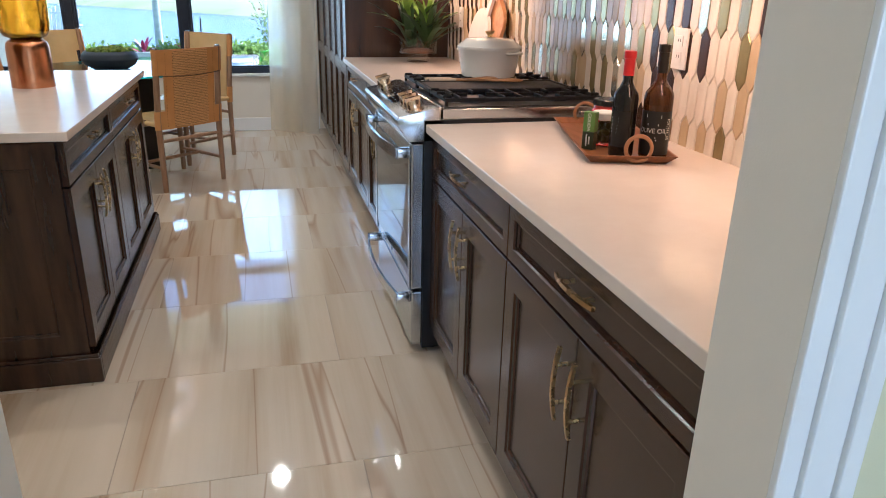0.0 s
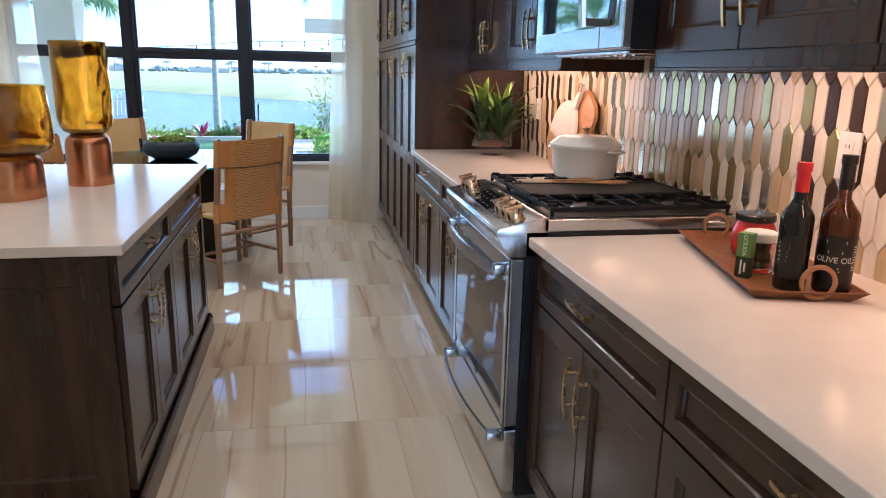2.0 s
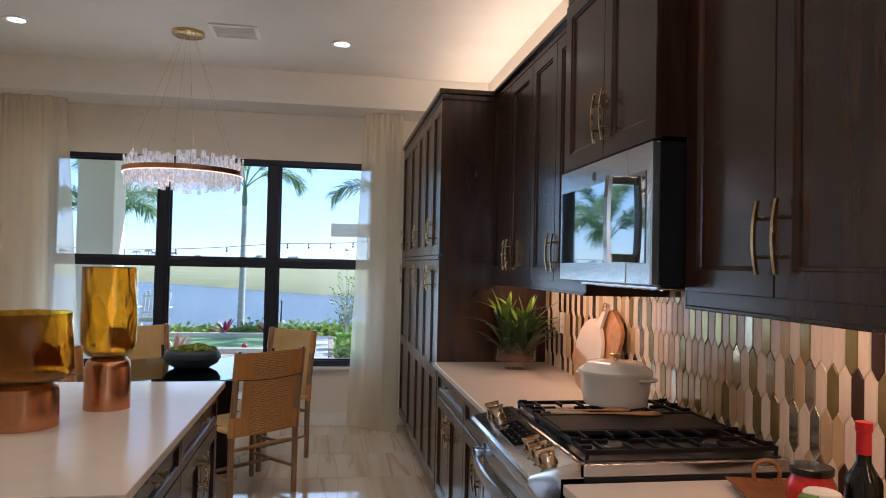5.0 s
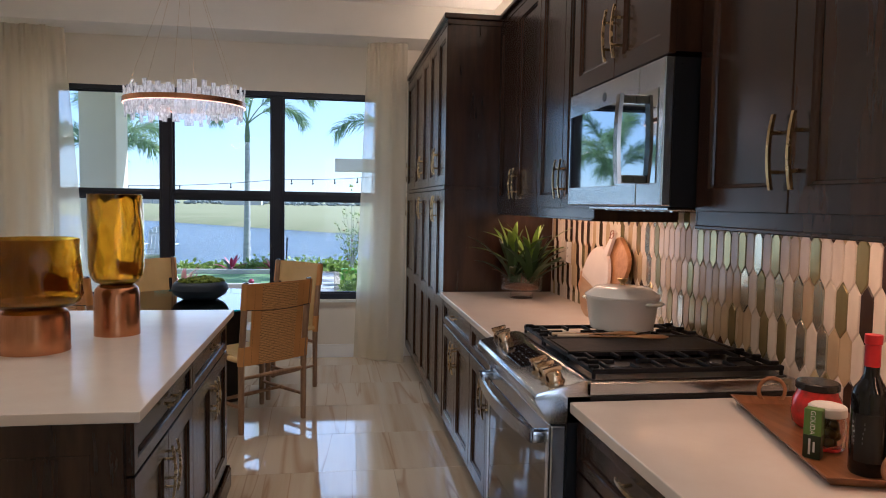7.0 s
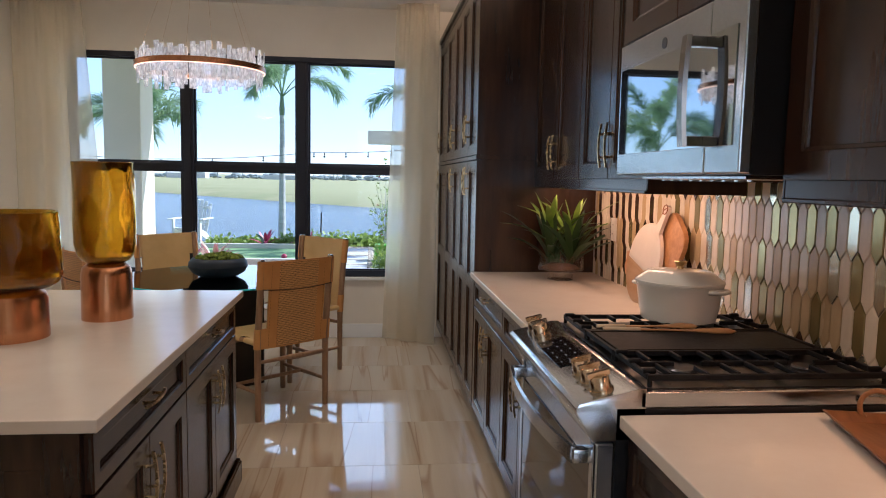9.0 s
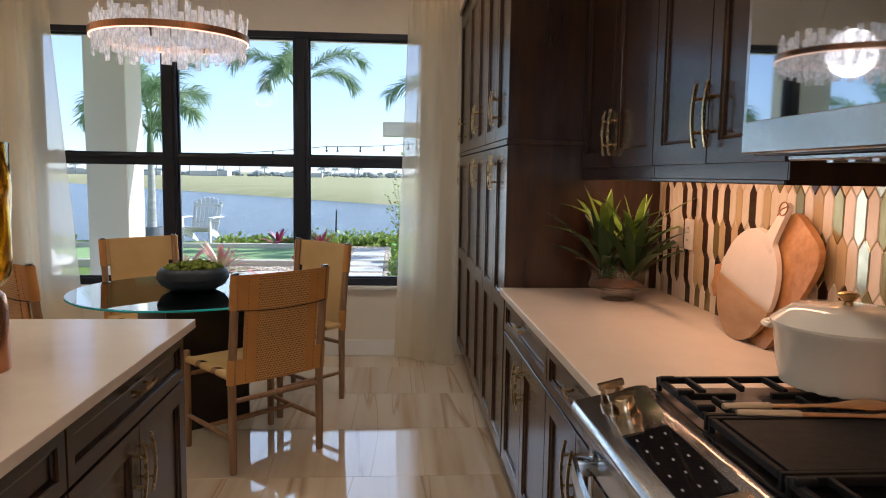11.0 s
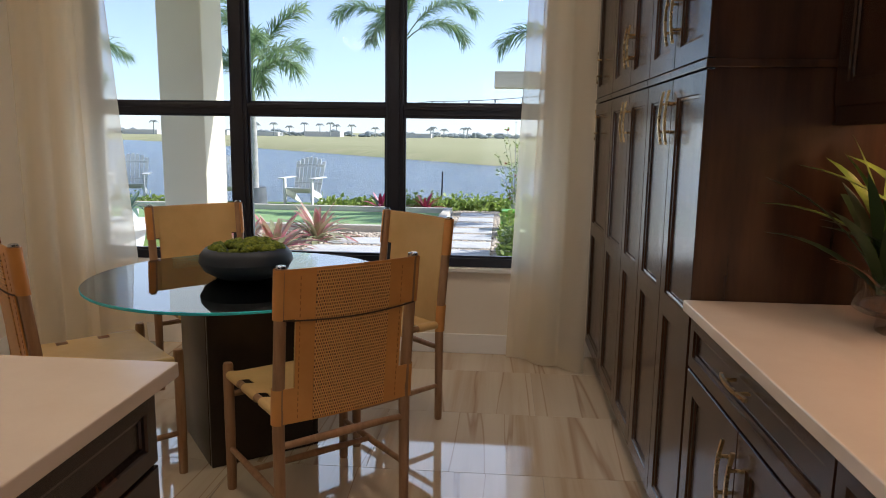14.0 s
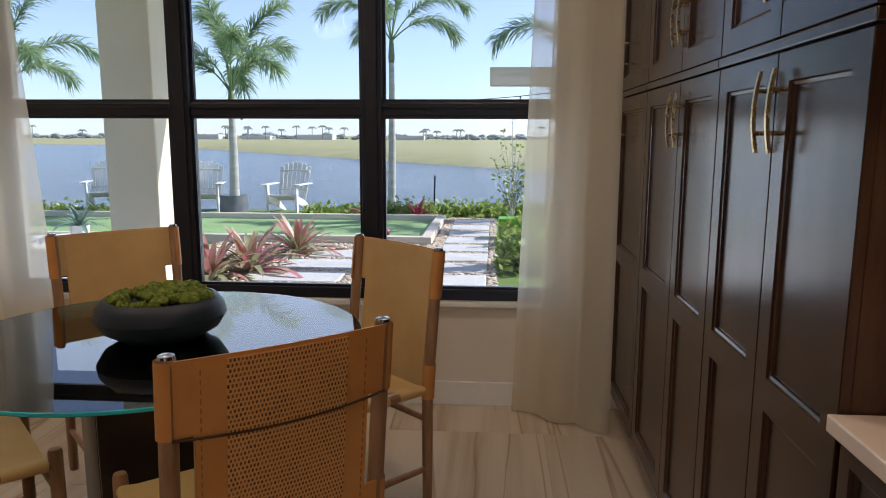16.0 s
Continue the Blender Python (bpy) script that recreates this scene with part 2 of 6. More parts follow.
def water_material():
    m, t, p = nodes_of("lake_water")
    vec = place(t, (0.7, 2.6, 1), False)
    nz = node(t, "ShaderNodeTexNoise", Scale=1.4, Detail=6.0, Roughness=0.65)
    link(t, vec, nz.inputs["Vector"])
    b = node(t, "ShaderNodeBump", Strength=1.0, Distance=0.5)
    link(t, nz.outputs[0], b.inputs["Height"])
    link(t, b.outputs[0], p.inputs["Normal"])
    p.inputs["Base Color"].default_value = (0.13, 0.18, 0.25, 1)
    p.inputs["Roughness"].default_value = 0.16
    return m


ESPRESSO = M("espresso_wood", (0.052, 0.023, 0.012), (0.023, 0.0100, 0.0055), rough=0.24, scale=(14, 14, 1.6), bump=0.05, bscale=220, coat=0.14, ior=1.45)
QUARTZ = M("cream_quartz", (0.74, 0.66, 0.58), (0.70, 0.61, 0.53), rough=0.15, scale=(9, 9, 9), bump=0.0, rvar=0.02, span=(0.3, 0.7))
MARBLE = marble_material()
GROUT = M("grout", (0.42, 0.36, 0.29), rough=0.8)
PAINT = M("warm_white_paint", (0.78, 0.73, 0.63), (0.74, 0.69, 0.59), rough=0.6, scale=(2, 2, 2), bump=0.15, bscale=300)
TRIM = M("white_gloss_trim", (0.82, 0.82, 0.80), (0.78, 0.78, 0.76), rough=0.3, scale=(3, 3, 3), bump=0.04, bscale=200)
CEILING = M("ceiling_paint", (0.80, 0.77, 0.70), (0.76, 0.73, 0.66), rough=0.8, scale=(2, 2, 2), bump=0.25, bscale=240)
HALLPAINT = M("pale_olive_paint", (0.66, 0.64, 0.42), (0.62, 0.60, 0.39), rough=0.6, scale=(2, 2, 2), bump=0.15, bscale=300)
STEEL = M("brushed_steel", (0.57, 0.60, 0.63), (0.50, 0.52, 0.55), rough=0.19, metal=1.0, scale=(4, 160, 160), bump=0.05, bscale=400)
DARKSTEEL = M("dark_steel", (0.10, 0.10, 0.105), (0.07, 0.07, 0.075), rough=0.35, metal=0.8, scale=(30, 30, 30))
BLACKGLASS = M("black_glass", (0.012, 0.012, 0.014), (0.010, 0.010, 0.012), rough=0.03, bump=0.0, rvar=0.015, ior=1.6)
POLISHED = M("polished_steel", (0.30, 0.27, 0.24), (0.25, 0.22, 0.20), rough=0.18, metal=1.0, bump=0.0)
DARKMIRROR = M("mirror_glass", (0.50, 0.53, 0.55), (0.48, 0.51, 0.53), rough=0.03, metal=1.0, bump=0.0, rvar=0.01)
BOWLGLASS = bowl_glass()
IRON = M("cast_iron", (0.007, 0.007, 0.008), (0.004, 0.004, 0.005), rough=0.6, scale=(40, 40, 40), bump=0.4, bscale=300, ior=1.32)
BLACKBODY = M("black_enamel", (0.010, 0.010, 0.011), rough=0.3, scale=(20, 20, 20))
BRASS = M("satin_brass", (0.60, 0.43, 0.20), (0.52, 0.36, 0.16), rough=0.27, metal=1.0, scale=(30, 30, 30), bump=0.05, bscale=300)
KNOB = M("champagne_metal", (0.74, 0.60, 0.42), (0.66, 0.52, 0.36), rough=0.2, metal=1.0, scale=(30, 30, 30), bump=0.05, bscale=300)
COPPER = M("brushed_copper", (0.62, 0.30, 0.15), (0.52, 0.24, 0.11), rough=0.25, metal=1.0, scale=(90, 90, 2), bump=0.08, bscale=300)
BRONZE = M("dark_bronze", (0.055, 0.043, 0.034), (0.035, 0.028, 0.023), rough=0.32, metal=0.6, scale=(3, 3, 3), bump=0.1)
FRAME = M("black_aluminium", (0.012, 0.014, 0.024), (0.009, 0.011, 0.019), rough=0.4, scale=(10, 10, 10), bump=0.05)
PANE = pane_material("window_pane", (0.97, 0.985, 0.98), 1.25)
TABLEGLASS = pane_material("table_glass", (0.86, 0.93, 0.90), 2.1)
EDGEGLASS = M("glass_edge", (0.08, 0.74, 0.88), (0.06, 0.66, 0.80), rough=0.08, bump=0.0, trans=0.2)
AMBER = M("amber_glass", (0.64, 0.43, 0.045), (0.40, 0.19, 0.014), rough=0.03, rvar=0.01, bump=0.0, trans=1.0, scale=(5, 5, 5))
CLEAR = M("clear_glass", (0.94, 0.92, 0.90), (0.92, 0.90, 0.88), rough=0.02, rvar=0.005, bump=0.0, trans=1.0)
LEATHER = M("tan_leather", (0.66, 0.32, 0.09), (0.56, 0.25, 0.065), rough=0.45, scale=(5, 5, 5), bump=0.25, bscale=350)
CREAMLEATHER = M("pale_leather", (0.68, 0.47, 0.20), (0.60, 0.40, 0.16), rough=0.48, scale=(5, 5, 5), bump=0.25, bscale=350)
ASH = M("weathered_ash", (0.36, 0.215, 0.115), (0.27, 0.15, 0.075), rough=0.5, scale=(40, 40, 5), bump=0.2, bscale=250)
CANE = cane_material()
THREAD = M("leather_thread", (0.40, 0.17, 0.045), rough=0.7)
CORD = M("dark_cord", (0.09, 0.05, 0.03), rough=0.7)
SHEER = sheer_material()
SLATE = M("slate_ceramic", (0.010, 0.020, 0.034), (0.007, 0.014, 0.025), rough=0.5, scale=(6, 6, 6), bump=0.1)
MOSS = M("moss", (0.20, 0.25, 0.02), (0.04, 0.07, 0.008), rough=0.9, scale=(60, 60, 60), bump=1.0, bscale=260)
BAKELITE = M("black_plastic", (0.015, 0.015, 0.016), rough=0.4)
WHITE_PLASTIC = M("white_plastic", (0.80, 0.78, 0.75), rough=0.35, bump=0.02)
SEED = crystal_material()
LAMPGLOW = glow("downlight_lens", (1.0, 0.86, 0.68), 8.0)
LEDGLOW = glow("led_ring", (1.0, 0.66, 0.46), 0.9)


# ---- mesh helpers ----
def bm_():
    return bmesh.new()


def box(bm, x0, x1, y0, y1, z0, z1, r=0.0, seg=2):
    v = [bm.verts.new((x, y, z)) for z in (z0, z1) for y in (y0, y1) for x in (x0, x1)]
    fs = [bm.faces.new([v[i] for i in q]) for q in ((0, 2, 3, 1), (4, 5, 7, 6), (0, 1, 5, 4), (2, 6, 7, 3), (0, 4, 6, 2), (1, 3, 7, 5))]
    if r > 0:
        es = list({e for f in fs for e in f.edges})
        bmesh.ops.bevel(bm, geom=es, offset=r, segments=seg, profile=0.5, affect="EDGES")


def tube(bm, pts, rad, seg=10, cap=True, flat=1.0):
    """A round bar along pts; rad a number or one per point."""
    pts = [Vector(p) for p in pts]
    rads = rad if isinstance(rad, (list, tuple)) else [rad] * len(pts)
    rings = []
    side = None
    for i, p in enumerate(pts):
        d = (pts[min(i + 1, len(pts) - 1)] - pts[max(i - 1, 0)]).normalized()
        if side is None:
            side = d.cross(Vector((0, 0, 1)) if abs(d.z) < 0.9 else Vector((1, 0, 0))).normalized()
        side = (side - d * side.dot(d)).normalized()
        up = d.cross(side)
        rings.append([bm.verts.new(p + rads[i] * (side * math.cos(a) + up * math.sin(a) * flat)) for a in (2 * math.pi * k / seg for k in range(seg))])
    for a, b in zip(rings, rings[1:]):
        for k in range(seg):
            bm.faces.new((a[k], a[(k + 1) % seg], b[(k + 1) % seg], b[k]))
    if cap:
        bm.faces.new(rings[0][::-1])
        bm.faces.new(rings[-1])


def lathe(bm, prof, at=(0, 0, 0), seg=32, sx=1.0, sy=1.0, closed=False, wob=None):
    """Turns a profile of (radius, z) about the z axis."""
    rings = []
    for r, z in prof:
        ring = []
        for k in range(seg):
            a = 2 * math.pi * k / seg
            rr = r * (1 + (wob(a, z) if wob else 0))
            ring.append(bm.verts.new((at[0] + rr * sx * math.cos(a), at[1] + rr * sy * math.sin(a), at[2] + z)))
        rings.append(ring)
    pairs = list(zip(rings, rings[1:])) + ([(rings[-1], rings[0])] if closed else [])
    for a, b in pairs:
        for k in range(seg):
            bm.faces.new((a[k], a[(k + 1) % seg], b[(k + 1) % seg], b[k]))
    if not closed:
        for ring, r in ((rings[0], prof[0][0]), (rings[-1], prof[-1][0])):
            if r > 1e-5:
                bm.faces.new(ring)


def extrude_poly(bm, pts, vec):
    """A prism: the polygon pts (3D) pushed by vec."""
    a = [bm.verts.new(p) for p in pts]
    b = [bm.verts.new(Vector(p) + Vector(vec)) for p in pts]
    n = len(a)
    bm.faces.new(a)
    bm.faces.new(b[::-1])
    for k in range(n):
        bm.faces.new((a[k], b[k], b[(k + 1) % n], a[(k + 1) % n]))


def sheet(bm, f, nu, nv, thick=None):
    """A grid of f(u, v), u and v from 0 to 1; thick: a vector that gives it depth."""
    def grid(off):
        return [[bm.verts.new(Vector(f(i / nu, j / nv)) + off) for j in range(nv + 1)] for i in range(nu + 1)]
    g = grid(Vector())
    quads = lambda g, flip: [bm.faces.new(q[::-1] if flip else q) for i in range(nu) for j in range(nv) for q in [(g[i][j], g[i + 1][j], g[i + 1][j + 1], g[i][j + 1])]]
    quads(g, False)
    if thick is not None:
        h = grid(Vector(thick))
        quads(h, True)
        rim = lambda G: [G[i][0] for i in range(nu)] + [G[nu][j] for j in range(nv)] + [G[i][nv] for i in range(nu, 0, -1)] + [G[0][j] for j in range(nv, 0, -1)]
        a, b = rim(g), rim(h)
        for k in range(len(a)):
            bm.faces.new((a[k], b[k], b[(k + 1) % len(a)], a[(k + 1) % len(a)]))


def world_place(ob):
    v = Vector()
    while ob:
        v += ob.location
        ob = ob.parent
    return v


def mesh_of(name, bm, material, smooth, off):
    if off.length:
        bmesh.ops.translate(bm, verts=bm.verts, vec=-off)
    bmesh.ops.recalc_face_normals(bm, faces=bm.faces)
    me = bpy.data.meshes.new(name)
    bm.to_mesh(me)
    bm.free()
    me.materials.append(material)
    if smooth:
        me.shade_smooth()
        me.set_sharp_from_angle(angle=radians(38))
    return me


def part(name, bm, material, parent, label="", smooth=True):
    """Links bm, in the parent's world, as one mesh under it."""
    ob = new(name, mesh_of(name, bm, material, smooth, world_place(parent)))
    ob.parent = parent
    return tagged(ob, label)


def solid(name, bm, material, label, category="", group="", kind="", at=(0, 0, 0), smooth=True):
    """A thing of one mesh."""
    ob = new(name, mesh_of(name, bm, material, smooth, Vector(at)))
    ob.location = at
    return tagged(ob, label, category, group, kind)


def thing(name, label, category="", group="", kind="", at=(0, 0, 0)):
    ob = new(name)
    ob.location = at
    ob.empty_display_size = 0.1
    return tagged(ob, label, category, group, kind)


def slab(name, material, x0, x1, y0, y1, z0, z1, label, category="", r=0.0):
    bm = bm_()
    box(bm, x0, x1, y0, y1, z0, z1, r)
    return solid(name, bm, material, label, category or name.split("_")[0], kind="structure", smooth=False)


# ---- shell of the room ----
OPEN_X0, OPEN_X1, OPEN_Z0, OPEN_Z1 = -1.99, 0.93, 0.555, 2.47
WALL_T = 0.2


def wall_with_opening(name, material, axis_y, thick, x0, x1, z0, z1, ox0, ox1, oz0, oz1, label):
    """A wall across y with one rectangular opening through it."""
    bm = bm_()
    for a in ((x0, ox0, z0, z1), (ox1, x1, z0, z1), (ox0, ox1, oz1, z1), (ox0, ox1, z0, oz0)):
        if a[1] - a[0] > 1e-3 and a[3] - a[2] > 1e-3:
            box(bm, a[0], a[1], axis_y, axis_y + thick, a[2], a[3])
    return solid(name, bm, material, label, "wall", kind="structure", smooth=False)


wall_with_opening("wall_north", PAINT, WIN_Y, WALL_T, LEFT_X - 0.15, WALL_X + 0.15, -0.1, CEIL, OPEN_X0, OPEN_X1, OPEN_Z0, OPEN_Z1, "warm white painted wall with a wide window")
slab("wall_east", PAINT, WALL_X, WALL_X + 0.15, HALL_Y - 0.15, WIN_Y, -0.1, CEIL, "warm white painted wall behind the cabinets", "wall")
slab("wall_west", PAINT, LEFT_X - 0.15, LEFT_X, HALL_Y - 0.15, WIN_Y, -0.1, CEIL, "warm white painted side wall of the dining nook", "wall")
wall_with_opening("wall_south", PAINT, DOOR_Y0, DOOR_Y1 - DOOR_Y0, LEFT_X, WALL_X, 0.0, CEIL, DOOR_X0, DOOR_X1, 0.0, 2.5, "white painted wall with the doorway into the kitchen")
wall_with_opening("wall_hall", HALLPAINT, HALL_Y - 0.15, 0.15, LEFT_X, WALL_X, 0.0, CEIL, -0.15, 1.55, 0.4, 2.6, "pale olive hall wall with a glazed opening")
slab("ceiling", CEILING, LEFT_X - 0.15, WALL_X + 0.15, HALL_Y - 0.15, WIN_Y + WALL_T, CEIL, CEIL + 0.2, "white textured ceiling", "ceiling")
slab("soffit", CEILING, LEFT_X, WALL_X, 8.54, WIN_Y, 2.905, CEIL, "white dropped soffit above the curtains", "ceiling")
# hall side of the doorway wall, painted olive between the white casings
bm = bm_()
box(bm, DOOR_X1 + 0.10, WALL_X, DOOR_Y0 - 0.006, DOOR_Y0, 0.0, CEIL)
box(bm, LEFT_X, DOOR_X0 - 0.10, DOOR_Y0 - 0.006, DOOR_Y0, 0.0, CEIL)
solid("wall_hall_face", bm, HALLPAINT, "pale olive painted hall side of the wall", "wall", kind="structure", smooth=False)


def casing(x_in, way, name):
    """Door casing of three stepped strips."""
    bm = bm_()
    for a, b, d in ((0.0, 0.03, 0.012), (0.03, 0.075, 0.020), (0.075, 0.10, 0.028)):
        x0, x1 = sorted((x_in + way * a, x_in + way * b))
        box(bm, x0, x1, DOOR_Y0 - d, DOOR_Y0 + 0.001, 0.0, 2.5 + b, 0.003)
    return solid(name, bm, TRIM, "white stepped door casing", "trim", kind="structure", smooth=False)


casing(DOOR_X1, 1, "trim_casing")
casing(DOOR_X0, -1, "trim_casing")


def baseboard(x0, x1, y0, y1):
    bm = bm_()
    box(bm, x0, x1, y0, y1, 0.0, 0.125, 0.004)
    return solid("baseboard", bm, TRIM, "white painted baseboard", "trim", kind="structure", smooth=False)


baseboard(LEFT_X, 1.16, WIN_Y - 0.016, WIN_Y)
baseboard(LEFT_X, LEFT_X + 0.016, DOOR_Y1, WIN_Y - 0.017)
baseboard(LEFT_X + 0.017, DOOR_X0 - 0.01, DOOR_Y1, DOOR_Y1 + 0.016)

# ---- window ----
win = thing("window_1", "black aluminium triple window with divided sashes", "window", kind="structure", at=(-0.53, WIN_Y + 0.05, OPEN_Z0))
FY0, FY1 = WIN_Y - 0.005, WIN_Y + 0.085
MULLIONS, MID_Z = (-1.012, -0.036), 1.512
for name, b in (("window_frame", (OPEN_X0, OPEN_X0 + 0.05, OPEN_Z0, OPEN_Z1)), ("window_frame", (OPEN_X1 - 0.05, OPEN_X1, OPEN_Z0, OPEN_Z1)),
                ("window_frame", (OPEN_X0 + 0.05, OPEN_X1 - 0.05, OPEN_Z1 - 0.045, OPEN_Z1)), ("window_frame", (OPEN_X0 + 0.05, OPEN_X1 - 0.05, OPEN_Z0, OPEN_Z0 + 0.055))):
    bm = bm_()
    box(bm, b[0], b[1], FY0, FY1, b[2], b[3], 0.004)
    part(name, bm, FRAME, win, smooth=False)
for mx in MULLIONS:
    bm = bm_()
    box(bm, mx - 0.052, mx + 0.052, FY0, FY1, OPEN_Z0 + 0.055, OPEN_Z1 - 0.045, 0.004)
    box(bm, mx - 0.03, mx + 0.03, FY0 - 0.012, FY0, OPEN_Z0 + 0.06, OPEN_Z1 - 0.05, 0.003)
    part("mullion", bm, FRAME, win, smooth=False)
bays = [(OPEN_X0 + 0.05, MULLIONS[0] - 0.052), (MULLIONS[0] + 0.052, MULLIONS[1] - 0.052), (MULLIONS[1] + 0.052, OPEN_X1 - 0.05)]
for a, b in bays:
    bm = bm_()
    box(bm, a, b, FY0 + 0.012, FY1 - 0.01, MID_Z - 0.034, MID_Z + 0.034, 0.004)
    box(bm, a, b, FY0 + 0.002, FY0 + 0.012, MID_Z + 0.004, MID_Z + 0.026, 0.002)
    part("meeting_rail", bm, FRAME, win, smooth=False)
    for z0, z1, dy in ((OPEN_Z0 + 0.055, MID_Z - 0.034, 0.03), (MID_Z + 0.034, OPEN_Z1 - 0.045, 0.05)):
        bm = bm_()
        for c in ((a, a + 0.014, z0, z1), (b - 0.014, b, z0, z1), (a + 0.014, b - 0.014, z0, z0 + 0.014), (a + 0.014, b - 0.014, z1 - 0.014, z1)):
            box(bm, c[0], c[1], FY0 + dy - 0.012, FY0 + dy + 0.012, c[2], c[3])
        part("sash", bm, FRAME, win, smooth=False)
        bm = bm_()
        box(bm, a + 0.014, b - 0.014, FY0 + dy - 0.003, FY0 + dy + 0.003, z0 + 0.014, z1 - 0.014)
        g = part("pane", bm, PANE, win, smooth=False)
        g.visible_shadow = False
bm = bm_()
box(bm, OPEN_X0 - 0.03, OPEN_X1 + 0.03, WIN_Y - 0.035, WIN_Y + 0.0, OPEN_Z0 - 0.03, OPEN_Z0 - 0.002, 0.006)
part("window_sill", bm, TRIM, win, "white painted sill", smooth=False)


# ---- curtains ----
def drape(c, top, bottom, y_top, y_bot, folds, depth, seed):
    """A hanging sheer panel with soft folds that open towards the hem."""
    r = random.Random(seed)
    ph = [r.uniform(0, 6.28) for _ in range(3)]
    z1, z0 = 2.925, 0.012

    def f(u, v):
        k = 1 - v
        wave = 2 * math.pi * folds * u + ph[0] + 0.5 * math.sin(2.0 * v + ph[1])
        x = (top[0] + (top[1] - top[0]) * u) * v + (bottom[0] + (bottom[1] - bottom[0]) * u) * k
        y = y_top * v + (y_bot[0] + (y_bot[1] - y_bot[0]) * u) * k
        pleat = 0.012 * math.sin(2 * math.pi * folds * 3 * u + ph[2]) * v ** 6
        return Vector((x + 0.010 * math.cos(wave) * (0.4 + k) * min(1, 6 * u * (1 - u)), y + depth * (0.7 + 0.5 * k) * math.sin(wave) + pleat, z0 + (z1 - z0) * v))

    bm = bm_()
    sheet(bm, f, 90, 26)
    part("drape", bm, SHEER, c)
    bm = bm_()
    sheet(bm, lambda u, v: f(u, v * 0.042) + Vector((0, -0.004, 0)), 90, 3)
    part("hem", bm, SHEER, c, "doubled hem")
    bm = bm_()
    sheet(bm, lambda u, v: f(u * 0.02, v) + Vector((0, -0.003, 0)), 2, 26)
    part("side_seam", bm, SHEER, c, "doubled side seam")


cur = thing("curtain", "sheer cream floor-length curtain beside the tall cabinets", "curtain", "sheer window curtains", at=(0.9, 8.78, 0.0))
drape(cur, (0.775, 1.03), (0.675, 0.93), 8.80, (8.90, 8.90), 1.3, 0.012, 1)
drape(cur, (0.85, 1.13), (0.79, 1.125), 8.75, (8.85, 8.67), 1.8, 0.022, 3)
cur = thing("curtain", "sheer cream floor-length curtain at the corner of the nook", "curtain", "sheer window curtains", at=(-1.95, 8.78, 0.0))
drape(cur, (-1.79, -2.10), (-1.59, -2.05), 8.80, (8.86, 8.84), 1.6, 0.014, 2)
drape(cur, (-1.90, -2.31), (-1.86, -2.31), 8.75, (8.78, 8.76), 2.6, 0.024, 5)


# ---- cabinets ----
def on(face, at):
    """Maps (u, v, d), along, up and outward, to the world for a cabinet front."""
    if face == "-x":
        return lambda u, v, d: (at - d, u, v)
    if face == "+x":
        return lambda u, v, d: (at + d, u, v)
    return lambda u, v, d: (u, at - d, v)


def fbox(bm, F, u0, u1, v0, v1, d0, d1, r=0.0):
    a, b = F(u0, v0, d0), F(u1, v1, d1)
    lo, hi = [min(p, q) for p, q in zip(a, b)], [max(p, q) for p, q in zip(a, b)]
    box(bm, lo[0], hi[0], lo[1], hi[1], lo[2], hi[2], r)


def raised_front(bm, F, u0, u1, v0, v1, stile, rails=()):
    """A framed front in one piece: frame, stepped bead, recessed panel in each bay."""
    T = 0.020
    cuts = [v0] + list(rails) + [v1]
    for i, (a, b) in enumerate(zip(cuts, cuts[1:])):
        low, high = i == 0, i == len(cuts) - 2
        sa, sb = (stile if low else stile * 0.6), (stile if high else stile * 0.6)

        def ring(off, d, k):
            """k: 0 at the outer edge, 1 at the inner edge of the frame."""
            ua, ub = u0 + stile * k + off, u1 - stile * k - off
            va = a + (sa * k + off if k or low else 0.0)
            vb = b - (sb * k + off if k or high else 0.0)
            return [bm.verts.new(F(*q)) for q in ((ua, va, d), (ub, va, d), (ub, vb, d), (ua, vb, d))]
        back = ring(0.0, 0.0, 0)
        edge = ring(0.0, T - 0.002, 0)
        rest = [ring(0.002, T, 0), ring(0.0, T, 1), ring(0.003, T - 0.005, 1), ring(0.010, T - 0.007, 1), ring(0.012, 0.008, 1)]
        sides = [k for k in range(4) if not ((k == 0 and not low) or (k == 2 and not high))]
        for k in sides:
            bm.faces.new((back[k], back[(k + 1) % 4], edge[(k + 1) % 4], edge[k]))
        for p, q in zip([edge] + rest, rest):
            for k in (sides if p is edge else range(4)):
                bm.faces.new((p[k], p[(k + 1) % 4], q[(k + 1) % 4], q[k]))
        bm.faces.new(rest[-1])
    bmesh.ops.remove_doubles(bm, verts=bm.verts, dist=0.0002)


